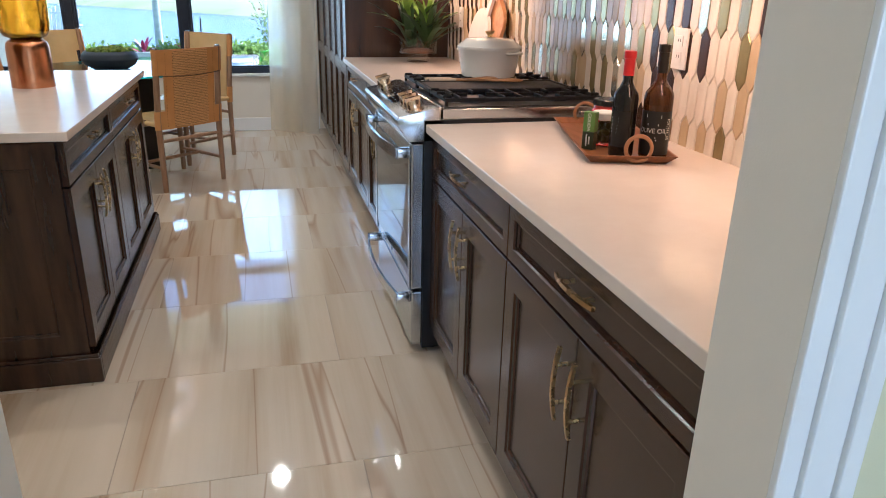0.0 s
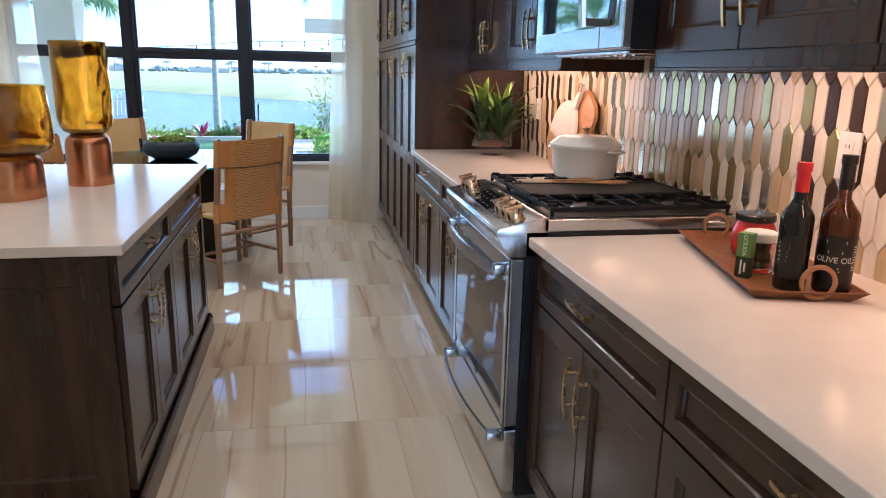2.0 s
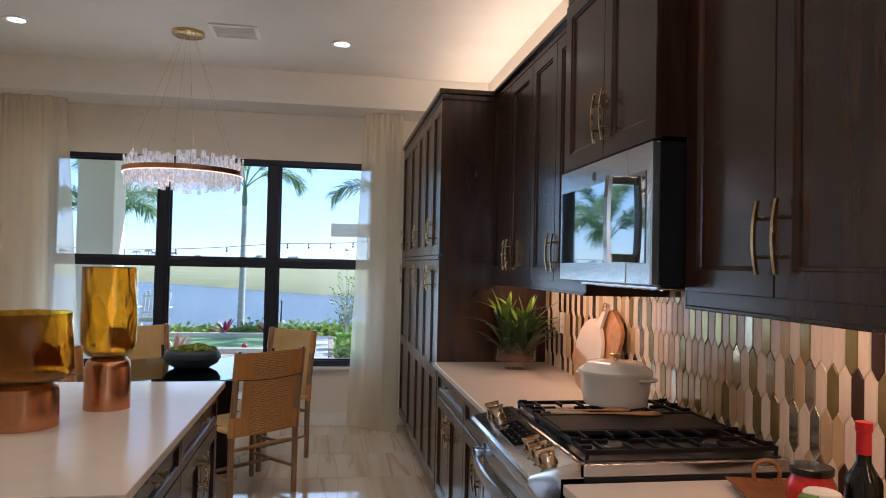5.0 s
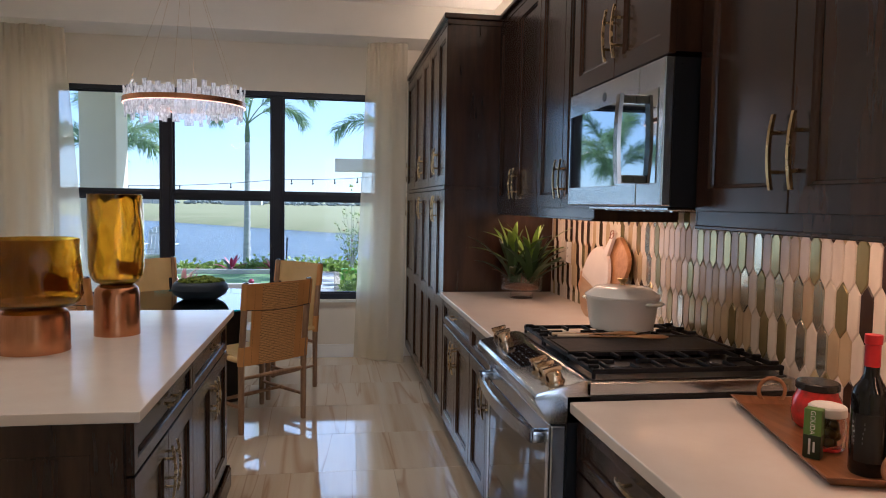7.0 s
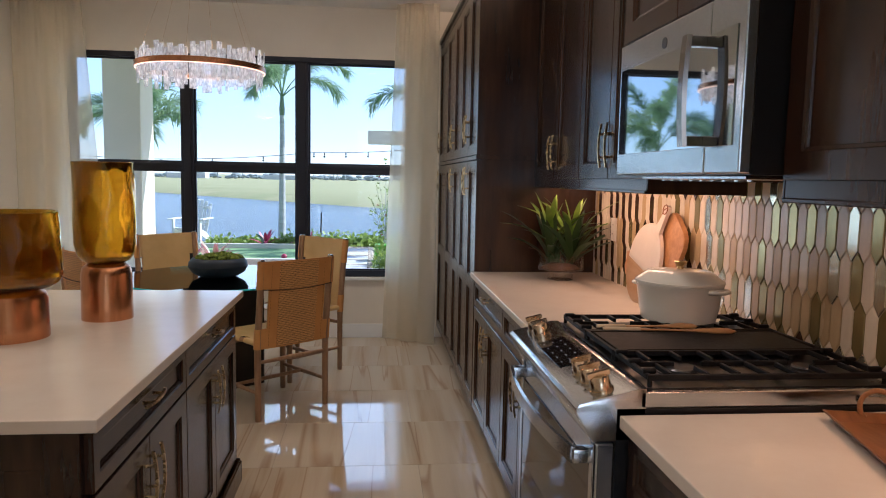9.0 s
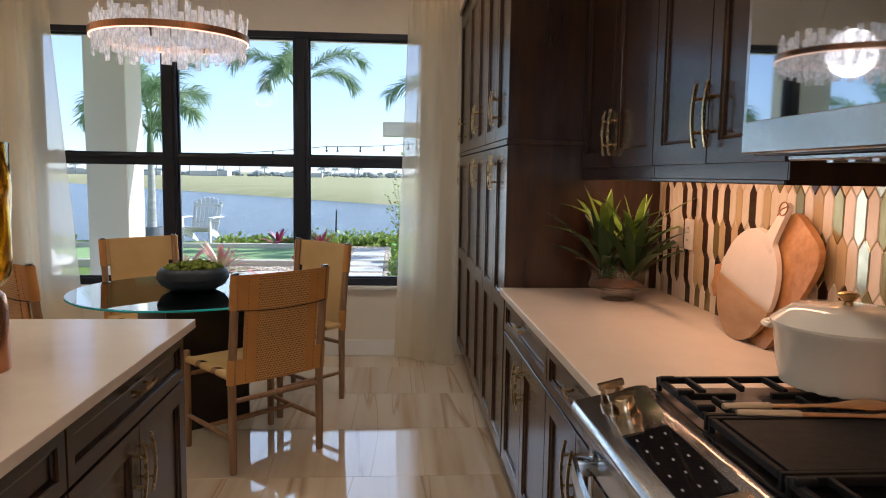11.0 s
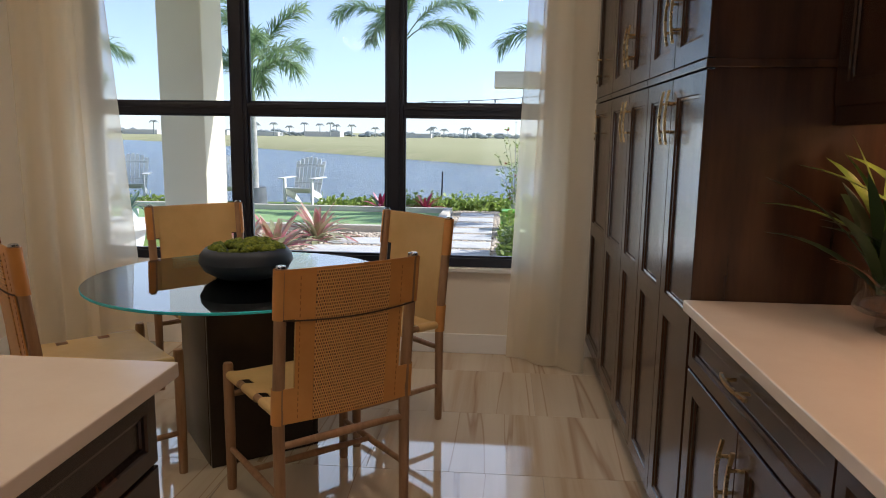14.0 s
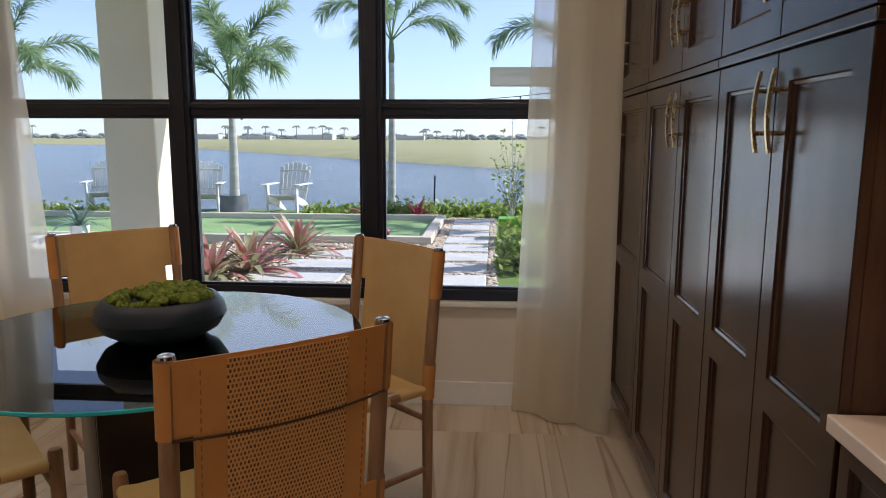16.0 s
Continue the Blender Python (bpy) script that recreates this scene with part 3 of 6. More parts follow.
def pull(parent, F, u, v, length, upright):
    """A bowed bar pull on two posts."""
    bm = bm_()
    n, hw = 10, 0.0048
    pts = []
    for i in range(n + 1):
        s = -1 + 2 * i / n
        pts.append((s * length / 2, 0.020 + 0.010 * (1 - s * s)))
    rows = []
    for a, d in pts:
        ring = []
        for da, dd in ((-hw, -0.004), (hw, -0.004), (hw, 0.004), (-hw, 0.004)):
            ring.append(bm.verts.new(F(u + da, v + a, d + 0.02 + dd) if upright else F(u + a, v + da, d + 0.02 + dd)))
        rows.append(ring)
    for a, b in zip(rows, rows[1:]):
        for k in range(4):
            bm.faces.new((a[k], a[(k + 1) % 4], b[(k + 1) % 4], b[k]))
    bm.faces.new(rows[0])
    bm.faces.new(rows[-1])
    for s in (-0.52, 0.52):
        a = s * length / 2
        d1 = 0.020 + 0.010 * (1 - s * s) + 0.02
        tube(bm, [F(u, v + a, 0.018), F(u, v + a, d1)] if upright else [F(u + a, v, 0.018), F(u + a, v, d1)], 0.0048, 8)
    return part("handle", bm, BRASS, parent, "bowed satin brass bar pull")


def cab_door(parent, F, u0, u1, v0, v1, hu, hv, rails=(), stile=0.062, hl=0.175):
    bm = bm_()
    raised_front(bm, F, u0 + 0.0018, u1 - 0.0018, v0, v1, stile, rails)
    d = part("door", bm, ESPRESSO, parent, smooth=False)
    if hu is not None:
        pull(d, F, hu, hv, hl, True)
    return d


def cab_drawer(parent, F, u0, u1, v0, v1):
    bm = bm_()
    raised_front(bm, F, u0 + 0.0018, u1 - 0.0018, v0, v1, 0.036)
    d = part("drawer", bm, ESPRESSO, parent, smooth=False)
    pull(d, F, (u0 + u1) / 2, v0 + 0.098, 0.175, False)
    return d


def base_cabinet(face, front, back, u0, u1, label, group, furniture_base=False):
    F = on(face, front)
    deep = abs(back - front)
    mid = (u0 + u1) / 2
    c = thing("base_cabinet", label, "cabinet", group, at=F(mid, 0, -deep / 2))
    bm = bm_()
    fbox(bm, F, u0, u1, 0.0 if furniture_base else 0.105, 0.882, -deep, 0.0)
    part("body", bm, ESPRESSO, c, smooth=False)
    if not furniture_base:
        bm = bm_()
        fbox(bm, F, u0, u1, 0.0, 0.105, -deep, -0.06)
        part("toe_kick", bm, ESPRESSO, c, smooth=False)
    low = 0.125 if furniture_base else 0.112
    cab_drawer(c, F, u0, u1, 0.722, 0.872)
    cab_door(c, F, u0, mid, low, 0.714, mid - 0.037, 0.59)
    cab_door(c, F, mid, u1, low, 0.714, mid + 0.037, 0.59)
    return c


FRONT_X = 1.192
run = "base cabinets along the range wall"
base_cabinet("-x", FRONT_X, WALL_X, 2.495, 3.368, "dark espresso wood base cabinet beside the doorway", run)
base_cabinet("-x", FRONT_X, WALL_X, 3.370, 4.205, "dark espresso wood base cabinet beside the range", run)
base_cabinet("-x", FRONT_X, WALL_X, 5.015, 5.795, "dark espresso wood base cabinet between range and pantry", run)
base_cabinet("-x", FRONT_X, WALL_X, 5.797, 6.69, "dark espresso wood base cabinet beside the tall pantry", run)


def worktop(name, x0, x1, y0, y1, label, group=""):
    bm = bm_()
    box(bm, x0, x1, y0, y1, COUNTER_Z - 0.031, COUNTER_Z, 0.003)
    return solid(name, bm, QUARTZ, label, "countertop", group, at=((x0 + x1) / 2, (y0 + y1) / 2, COUNTER_Z - 0.031), smooth=False)


worktop("countertop", 1.148, WALL_X - 0.001, 2.494, 4.203, "polished cream quartz countertop with the tray on it", "wall countertops")
worktop("countertop", 1.148, WALL_X - 0.001, 5.012, 6.695, "polished cream quartz countertop with plant and boards", "wall countertops")


# upper cabinets
def upper_cabinet(front, u0, u1, v0, v1, label, group, seam, hv, rail=True):
    F = on("-x", front)
    c = thing("wall_cabinet", label, "cabinet", group, at=F((u0 + u1) / 2, v0, -(WALL_X - front) / 2))
    bm = bm_()
    fbox(bm, F, u0, u1, v0 + 0.012, v1, -(WALL_X - front) + 0.0, 0.0)
    part("body", bm, ESPRESSO, c, smooth=False)
    cab_door(c, F, u0, seam, v0 + 0.006, v1 - 0.008, seam - 0.037, hv)
    cab_door(c, F, seam, u1, v0 + 0.006, v1 - 0.008, seam + 0.037, hv)
    if rail:
        bm = bm_()
        fbox(bm, F, u0, u1, v0 - 0.045, v0 + 0.0115, -0.03, 0.012, 0.003)
        fbox(bm, F, u0, u1, v0 - 0.045, v0 - 0.033, 0.006, 0.019, 0.003)
        part("light_rail", bm, ESPRESSO, c, smooth=False)
    bm = bm_()
    fbox(bm, F, u0, u1, v1, v1 + 0.035, -(WALL_X - front), 0.014, 0.003)
    fbox(bm, F, u0, u1, v1 + 0.035, v1 + 0.06, -(WALL_X - front), 0.034, 0.006)
    part("crown", bm, ESPRESSO, c, smooth=False)
    return c


UPPER_X = 1.525
grp = "upper cabinets along the range wall"
upper_cabinet(UPPER_X, 2.495, 3.355, 1.455, 2.585, "dark espresso wood wall cabinet beside the doorway", grp, 2.92, 1.602)
upper_cabinet(UPPER_X, 3.357, 4.203, 1.455, 2.585, "dark espresso wood wall cabinet beside the microwave", grp, 3.785, 1.602)
upper_cabinet(1.432, 4.207, 5.018, 1.90, 2.585, "short espresso wood cabinet above the microwave", grp, 4.607, 2.05, rail=False)
upper_cabinet(UPPER_X, 5.02, 5.81, 1.455, 2.585, "dark espresso wood wall cabinet past the microwave", grp, 5.412, 1.592)
upper_cabinet(UPPER_X, 5.812, 6.693, 1.455, 2.585, "dark espresso wood wall cabinet in the pantry corner", grp, 6.255, 1.592)


def pantry(u0, u1, seam, label, near=False):
    F = on("-x", 1.19)
    deep = WALL_X - 1.19
    c = thing("pantry_cabinet", label, "cabinet", "tall pantry cabinets", at=F((u0 + u1) / 2, 0, -deep / 2))
    bm = bm_()
    fbox(bm, F, u0, u1, 0.10, 2.58, -deep, 0.0)
    part("body", bm, ESPRESSO, c, smooth=False)
    bm = bm_()
    fbox(bm, F, u0, u1, 0.0, 0.10, -deep, -0.055)
    part("toe_kick", bm, ESPRESSO, c, smooth=False)
    doors = ((u0, seam, seam - 0.04), (seam, u1, seam + 0.04)) if seam else ((u0, u1, u1 - 0.14),)
    for a, b, h in doors:
        cab_door(c, F, a, b, 0.108, 1.558, h, 1.435, rails=(0.825,))
        cab_door(c, F, a, b, 1.590, 2.575, h, 1.755)
    bm = bm_()
    fbox(bm, F, u0 - (0.012 if near else 0), u1, 1.562, 1.586, -deep if near else -0.02, 0.026, 0.003)
    part("belt_moulding", bm, ESPRESSO, c, smooth=False)
    bm = bm_()
    fbox(bm, F, u0 - (0.012 if near else 0), u1, 2.58, 2.612, -deep, 0.022, 0.003)
    fbox(bm, F, u0 - (0.030 if near else 0), u1, 2.612, 2.645, -deep, 0.042, 0.006)
    part("crown", bm, ESPRESSO, c, smooth=False)
    return c


pantry(6.70, 7.478, 7.086, "tall dark espresso pantry cabinet beside the countertop", near=True)
pantry(7.48, 8.388, 7.885, "tall dark espresso pantry cabinet with paired doors")
pantry(8.39, 9.0, None, "tall dark espresso pantry cabinet behind the curtain")

# ---- island ----
IX0, IX1, IY0, IY1 = -1.25, -0.017, 4.224, 5.99
grp = "island cabinets facing the range"
base_cabinet("+x", -0.066, -0.62, 4.275, 5.075, "dark espresso island cabinet under the near vases", grp, True)
base_cabinet("+x", -0.066, -0.62, 5.077, 5.945, "dark espresso island cabinet towards the dining table", grp, True)
c = thing("kitchen_island", "dark espresso kitchen island body with framed end panels", "cabinet", at=(-0.9, 5.1, 0))
bm = bm_()
box(bm, IX0 + 0.03, -0.622, 4.275, 5.945, 0.0, 0.882)
part("body", bm, ESPRESSO, c, smooth=False)
for yy, sgn in ((4.275, -1), (5.945, 1)):
    F = (lambda u, v, d, yy=yy, sgn=sgn: (u, yy + sgn * d, v))
    bm = bm_()
    raised_front(bm, F, IX0 + 0.03, -0.64, 0.10, 0.875, 0.085)
    raised_front(bm, F, -0.64, -0.066, 0.10, 0.875, 0.085)
    part("end_panel", bm, ESPRESSO, c, smooth=False)
bm = bm_()
for b in ((IX0 + 0.01, -0.03, 4.236, 4.255), (IX0 + 0.01, -0.03, 5.966, 5.985), (-0.041, -0.03, 4.255, 5.966)):
    box(bm, *b, 0.0, 0.098, 0.004)
    grow = 0.006
    box(bm, b[0] + grow, b[1] - grow, b[2] + grow, b[3] - grow, 0.098, 0.112, 0.003)
part("base_moulding", bm, ESPRESSO, c, smooth=False)
bm = bm_()
box(bm, IX0, IX1, IY0, IY1, COUNTER_Z - 0.031, COUNTER_Z, 0.003)
isl = solid("island_countertop", bm, QUARTZ, "polished cream quartz island countertop carrying two amber vases", "countertop", at=(-0.63, 5.1, COUNTER_Z - 0.031), smooth=False)

# ---- range ----
RY0, RY1 = 4.213, 5.005
rng_ = thing("range", "stainless steel slide-in gas range with black grates", "range", at=(1.5, 4.61, 0))


def range_parts():
    w = RY1 - RY0
    bm = bm_()
    box(bm, 1.145, WALL_X - 0.02, RY0, RY1, 0.02, 0.925)
    part("body", bm, BLACKBODY, rng_, smooth=False)
    for y in (RY0 + 0.05, RY1 - 0.05):
        for x in (1.2, 1.8):
            bm = bm_()
            tube(bm, [(x, y, 0.0), (x, y, 0.022)], 0.018, 10)
            part("foot", bm, BAKELITE, rng_)
    # sloped control panel
    bm = bm_()
    prof = [(1.215, 0.972), (1.190, 0.972), (1.055, 0.938), (1.047, 0.926), (1.050, 0.912), (1.088, 0.848), (1.215, 0.848)]
    extrude_poly(bm, [(x, RY0, z) for x, z in prof], (0, w, 0))
    bmesh.ops.bevel(bm, geom=[e for e in bm.edges], offset=0.0025, segments=2, profile=0.5, affect="EDGES")
    panel = part("control_panel", bm, STEEL, rng_)
    slope = math.atan2(0.034, 0.135)
    nrm = Vector((-math.sin(slope), 0, math.cos(slope)))
    at = lambda s, y: Vector((1.055 + 0.135 * s, y, 0.938 + 0.034 * s))
    bm = bm_()
    q = [at(0.22, 4.50), at(0.85, 4.50), at(0.85, 4.77), at(0.22, 4.77)]
    extrude_poly(bm, [p + nrm * 0.0003 for p in q], nrm * 0.0022)
    disp = part("display", bm, BLACKGLASS, panel, "black glass touch display", smooth=False)
    bm = bm_()
    for i in range(5):
        for j in range(3):
            p = at(0.34 + 0.19 * j, 4.535 + 0.05 * i) + nrm * 0.0028
            extrude_poly(bm, [p + Vector((-0.0015, -0.004, -0.0004)), p + Vector((0.0015, -0.004, 0.0004)), p + Vector((0.0015, 0.004, 0.0004)), p + Vector((-0.0015, 0.004, -0.0004))], nrm * 0.0004)
    tagged(part("display_marks", bm, M("grey_marks", (0.35, 0.36, 0.38), rough=0.5), disp, "pale unreadable key marks", smooth=False), kind="stuff")
    for y in (4.262, 4.335, 4.408, 4.865, 4.935):
        p = at(0.5, y)
        bm = bm_()
        tube(bm, [p, p + nrm * 0.006], 0.030, 20)
        tube(bm, [p + nrm * 0.006, p + nrm * 0.010, p + nrm * 0.034, p + nrm * 0.038], [0.026, 0.026, 0.023, 0.019], 20)
        t = Vector((math.cos(slope), 0, math.sin(slope)))
        g = [p + nrm * 0.036 + t * a + Vector((0, b, 0)) for a, b in ((-0.027, -0.007), (0.027, -0.007), (0.027, 0.007), (-0.027, 0.007))]
        extrude_poly(bm, g, nrm * 0.012)
        part("knob", bm, KNOB, panel, "champagne metal control knob")
    # oven door
    bm = bm_()
    box(bm, 1.098, 1.146, RY0 + 0.004, RY1 - 0.004, 0.275, 0.842, 0.006)
    door = part("oven_door", bm, STEEL, rng_, smooth=False)
    bm = bm_()
    box(bm, 1.0945, 1.099, RY0 + 0.034, RY1 - 0.034, 0.318, 0.778, 0.0015)
    part("oven_window", bm, BLACKGLASS, door, "dark oven glass", smooth=False)
    for ya in (RY0 + 0.003, RY1 - 0.03):
        bm = bm_()
        box(bm, 1.092, 1.097, ya, ya + 0.027, 0.28, 0.838, 0.002)
        part("door_edge", bm, STEEL, door, smooth=False)
    bm = bm_()
    box(bm, 1.102, 1.146, RY0 + 0.004, RY1 - 0.004, 0.035, 0.262, 0.006)
    drw = part("warming_drawer", bm, STEEL, rng_, smooth=False)
    for par, z in ((door, 0.805), (drw, 0.232)):
        bm = bm_()
        n = 16
        rows = []
        for i in range(n + 1):
            s = -1 + 2 * i / n
            y = (RY0 + RY1) / 2 + s * (w / 2 - 0.03)
            x = 1.052 - 0.032 * (1 - s * s)
            rows.append([bm.verts.new((x + dx, y, z + dz)) for dx, dz in ((-0.005, -0.02), (0.005, -0.02), (0.005, 0.02), (-0.005, 0.02))])
        for a, b in zip(rows, rows[1:]):
            for k in range(4):
                bm.faces.new((a[k], a[(k + 1) % 4], b[(k + 1) % 4], b[k]))
        bm.faces.new(rows[0])
        bm.faces.new(rows[-1])
        for y in (RY0 + 0.035, RY1 - 0.035):
            box(bm, 1.05, 1.102, y - 0.018, y + 0.018, z - 0.017, z + 0.017, 0.004)
        part("handle", bm, STEEL, par, "bowed polished steel handle")
    bm = bm_()
    tube(bm, [(1.0975, 4.61, 0.305), (1.0965, 4.61, 0.305)], 0.013, 20)
    part("badge", bm, DARKSTEEL, door)
    # cooktop
    bm = bm_()
    box(bm, 1.20, WALL_X - 0.022, RY0 - 0.0, RY1 + 0.0, 0.925, 0.966, 0.004)
    top = part("cooktop", bm, STEEL, rng_, smooth=False)
    bm = bm_()
    box(bm, 1.222, WALL_X - 0.04, RY0 + 0.018, RY1 - 0.018, 0.9663, 0.969)
    part("spill_tray", bm, BLACKBODY, top, smooth=False)
    bm = bm_()
    box(bm, WALL_X - 0.14, WALL_X - 0.05, RY0 - 0.009, RY0 - 0.001, 0.933, 0.949, 0.003)
    part("side_tab", bm, STEEL, top, smooth=False)
    for bx, by, r in ((1.36, 4.36, 0.045), (1.70, 4.36, 0.036), (1.36, 4.86, 0.036), (1.70, 4.86, 0.05)):
        bm = bm_()
        lathe(bm, [(r * 1.3, 0.0), (r * 1.3, 0.004), (r, 0.006), (r, 0.012), (r * 0.9, 0.016), (0, 0.016)], (bx, by, 0.969), 24)
        part("burner", bm, DARKSTEEL, top)
    # three grates, the middle one a griddle
    third = (w - 0.04) / 3
    for i in range(3):
        y0 = RY0 + 0.02 + third * i + 0.003
        y1 = y0 + third - 0.006
        bm = bm_()
        x0, x1, zt = 1.226, WALL_X - 0.045, 0.998
        bar = 0.011
        for b in ((x0, x1, y0, y0 + bar), (x0, x1, y1 - bar, y1), (x0, x0 + bar, y0 + bar, y1 - bar), (x1 - bar, x1, y0 + bar, y1 - bar)):
            box(bm, *b, zt - 0.014, zt, 0.002)
        for x in (x0 + 0.006, x1 - 0.006):
            for y in (y0 + 0.006, y1 - 0.006):
                tube(bm, [(x, y, 0.969), (x, y, zt - 0.012)], 0.006, 6)
        if i != 1:
            ym, span = (y0 + y1) / 2, x1 - x0
            box(bm, x0 + bar, x0 + span * 0.19, ym - 0.005, ym + 0.005, zt - 0.012, zt + 0.001, 0.002)
            box(bm, x0 + span * 0.31, x0 + span * 0.69, ym - 0.005, ym + 0.005, zt - 0.012, zt + 0.001, 0.002)
            box(bm, x0 + span * 0.81, x1 - bar, ym - 0.005, ym + 0.005, zt - 0.012, zt + 0.001, 0.002)
            box(bm, x0 + span * 0.5 - 0.005, x0 + span * 0.5 + 0.005, y0 + bar, y1 - bar, zt - 0.012, zt + 0.001, 0.002)
            # fingers from both sides towards each burner
            for fx in (0.10, 0.25, 0.38, 0.62, 0.75, 0.90):
                x = x0 + span * fx
                reach = (0.33 if fx in (0.25, 0.75) else 0.42) * (y1 - y0)
                box(bm, x - 0.0045, x + 0.0045, y0 + bar, y0 + reach, zt - 0.011, zt + 0.002, 0.002)
                box(bm, x - 0.0045, x + 0.0045, y1 - reach, y1 - bar, zt - 0.011, zt + 0.002, 0.002)
            for xx in (x0, x1 - 0.03):
                for fy in (0.12, 0.5, 0.88):
                    yy = y0 + (y1 - y0) * fy
                    box(bm, xx - 0.003, xx + 0.03, yy - 0.007, yy + 0.007, zt - 0.004, zt + 0.009, 0.004)
        else:
            box(bm, x0 + 0.02, x1 - 0.02, y0 + 0.014, y1 - 0.014, zt - 0.010, zt - 0.002, 0.002)
        part("grate" if i != 1 else "griddle", bm, IRON, rng_, "black cast iron", smooth=False)


range_parts()

# ---- microwave ----
mw = thing("microwave", "stainless over-the-range microwave with dark glass door", "microwave", at=(1.65, 4.61, 1.465))
MY0, MY1, MZ0, MZ1, MX = 4.2085, 5.0165, 1.472, 1.897, 1.402
bm = bm_()
box(bm, MX + 0.03, WALL_X, MY0, MY1, MZ0, MZ1)
part("body", bm, BLACKBODY, mw, smooth=False)
bm = bm_()
box(bm, MX, MX + 0.03, MY0, MY0 + 0.1705, MZ0 + 0.002, MZ1, 0.004)
box(bm, MX, MX + 0.03, MY0 + 0.1725, MY1, MZ0 + 0.002, MZ1, 0.004)
mdoor = part("door", bm, STEEL, mw, smooth=False)
bm = bm_()
box(bm, MX - 0.003, MX, 4.243, 4.995, 1.540, 1.815, 0.001)
part("window", bm, DARKMIRROR, mdoor, "dark mirror-like glass", smooth=False)
bm = bm_()
# a flat upright bar, barely bowed, on two square posts
rows = []
for i in range(13):
    q = -1 + i / 6
    hx, hz = 1.353 - 0.007 * (1 - q * q), 1.679 + 0.138 * q
    rows.append([bm.verts.new((hx + dx, 4.403 + dy, hz)) for dx, dy in ((-0.006, -0.015), (0.005, -0.018), (0.005, 0.018), (-0.006, 0.015))])
for a, b in zip(rows, rows[1:]):
    for k in range(4):
        bm.faces.new((a[k], a[(k + 1) % 4], b[(k + 1) % 4], b[k]))
bm.faces.new(rows[0])
bm.faces.new(rows[-1])
for hz in (1.543, 1.789):
    box(bm, 1.356, MX - 0.002, 4.390, 4.416, hz, hz + 0.026, 0.003)
bmesh.ops.recalc_face_normals(bm, faces=bm.faces[:])
part("handle", bm, POLISHED, mdoor, "flat upright polished steel bar handle", smooth=False)
bm = bm_()
tube(bm, [(MX + 0.001, 4.66, MZ1 - 0.05), (MX - 0.0015, 4.66, MZ1 - 0.05)], 0.016, 24)
part("badge", bm, DARKSTEEL, mdoor)
bm = bm_()
box(bm, MX + 0.06, WALL_X - 0.08, MY0 + 0.08, MY1 - 0.08, MZ0 - 0.012, MZ0, 0.003)
for k in range(9):
    y = MY0 + 0.12 + 0.065 * k
    box(bm, MX + 0.1, WALL_X - 0.13, y, y + 0.02, MZ0 - 0.016, MZ0 - 0.011)
part("vent_grille", bm, STEEL, mw, smooth=False)
# dark fillers either side of the hood space
bm = bm_()
box(bm, UPPER_X - 0.012, WALL_X - 0.001, 4.2045, 4.2105, 1.41, 1.467)
box(bm, UPPER_X - 0.012, WALL_X - 0.001, 5.0145, 5.0195, 1.41, 1.467)
solid("filler_strip", bm, ESPRESSO, "dark espresso filler strips beside the microwave", "trim", kind="structure", at=(1.7, 4.61, 1.41), smooth=False)


# ---- outlets and ceiling fittings ----
def outlet(y, z, horizontal=False):
    c = thing("outlet", "white double wall outlet on the tiled backsplash", "outlet", "wall outlets", at=(WALL_X - 0.012, y, z))
    bm = bm_()
    hw, hh = 0.038, 0.062
    box(bm, WALL_X - 0.0185, WALL_X - 0.011, y - hw, y + hw, z - hh, z + hh, 0.002)
    pl = part("plate", bm, WHITE_PLASTIC, c, smooth=False)
    for dz in (-0.024, 0.024):
        bm = bm_()
        box(bm, WALL_X - 0.0215, WALL_X - 0.0184, y - 0.017, y + 0.017, z + dz - 0.016, z + dz + 0.016, 0.001)
        soc = part("socket", bm, WHITE_PLASTIC, pl, smooth=False)
    bm = bm_()
    for dz in (-0.024, 0.024):
        for dy in (-0.006, 0.006):
            box(bm, WALL_X - 0.0222, WALL_X - 0.0214, y + dy - 0.0012, y + dy + 0.0012, z + dz - 0.003, z + dz + 0.006)
    part("slots", bm, BAKELITE, pl, smooth=False)


outlet(3.80, 1.205)
outlet(6.33, 1.195)

for lx, ly in DOWNLIGHTS:
    c = thing("downlight", "round white recessed ceiling downlight, lit", "ceiling light", "recessed downlights", at=(lx, ly, CEIL - 0.02))
    bm = bm_()
    lathe(bm, [(0.060, -0.004), (0.085, -0.004), (0.088, 0.0), (0.088, 0.004), (0.056, 0.004), (0.056, 0.0)], (lx, ly, CEIL - 0.005), 32, closed=True)
    part("trim_ring", bm, TRIM, c)
    bm = bm_()
    lathe(bm, [(0.0, -0.001), (0.056, -0.001), (0.056, 0.001), (0.0, 0.001)], (lx, ly, CEIL - 0.004), 32)
    part("lens", bm, LAMPGLOW, c, "warm glowing lens")

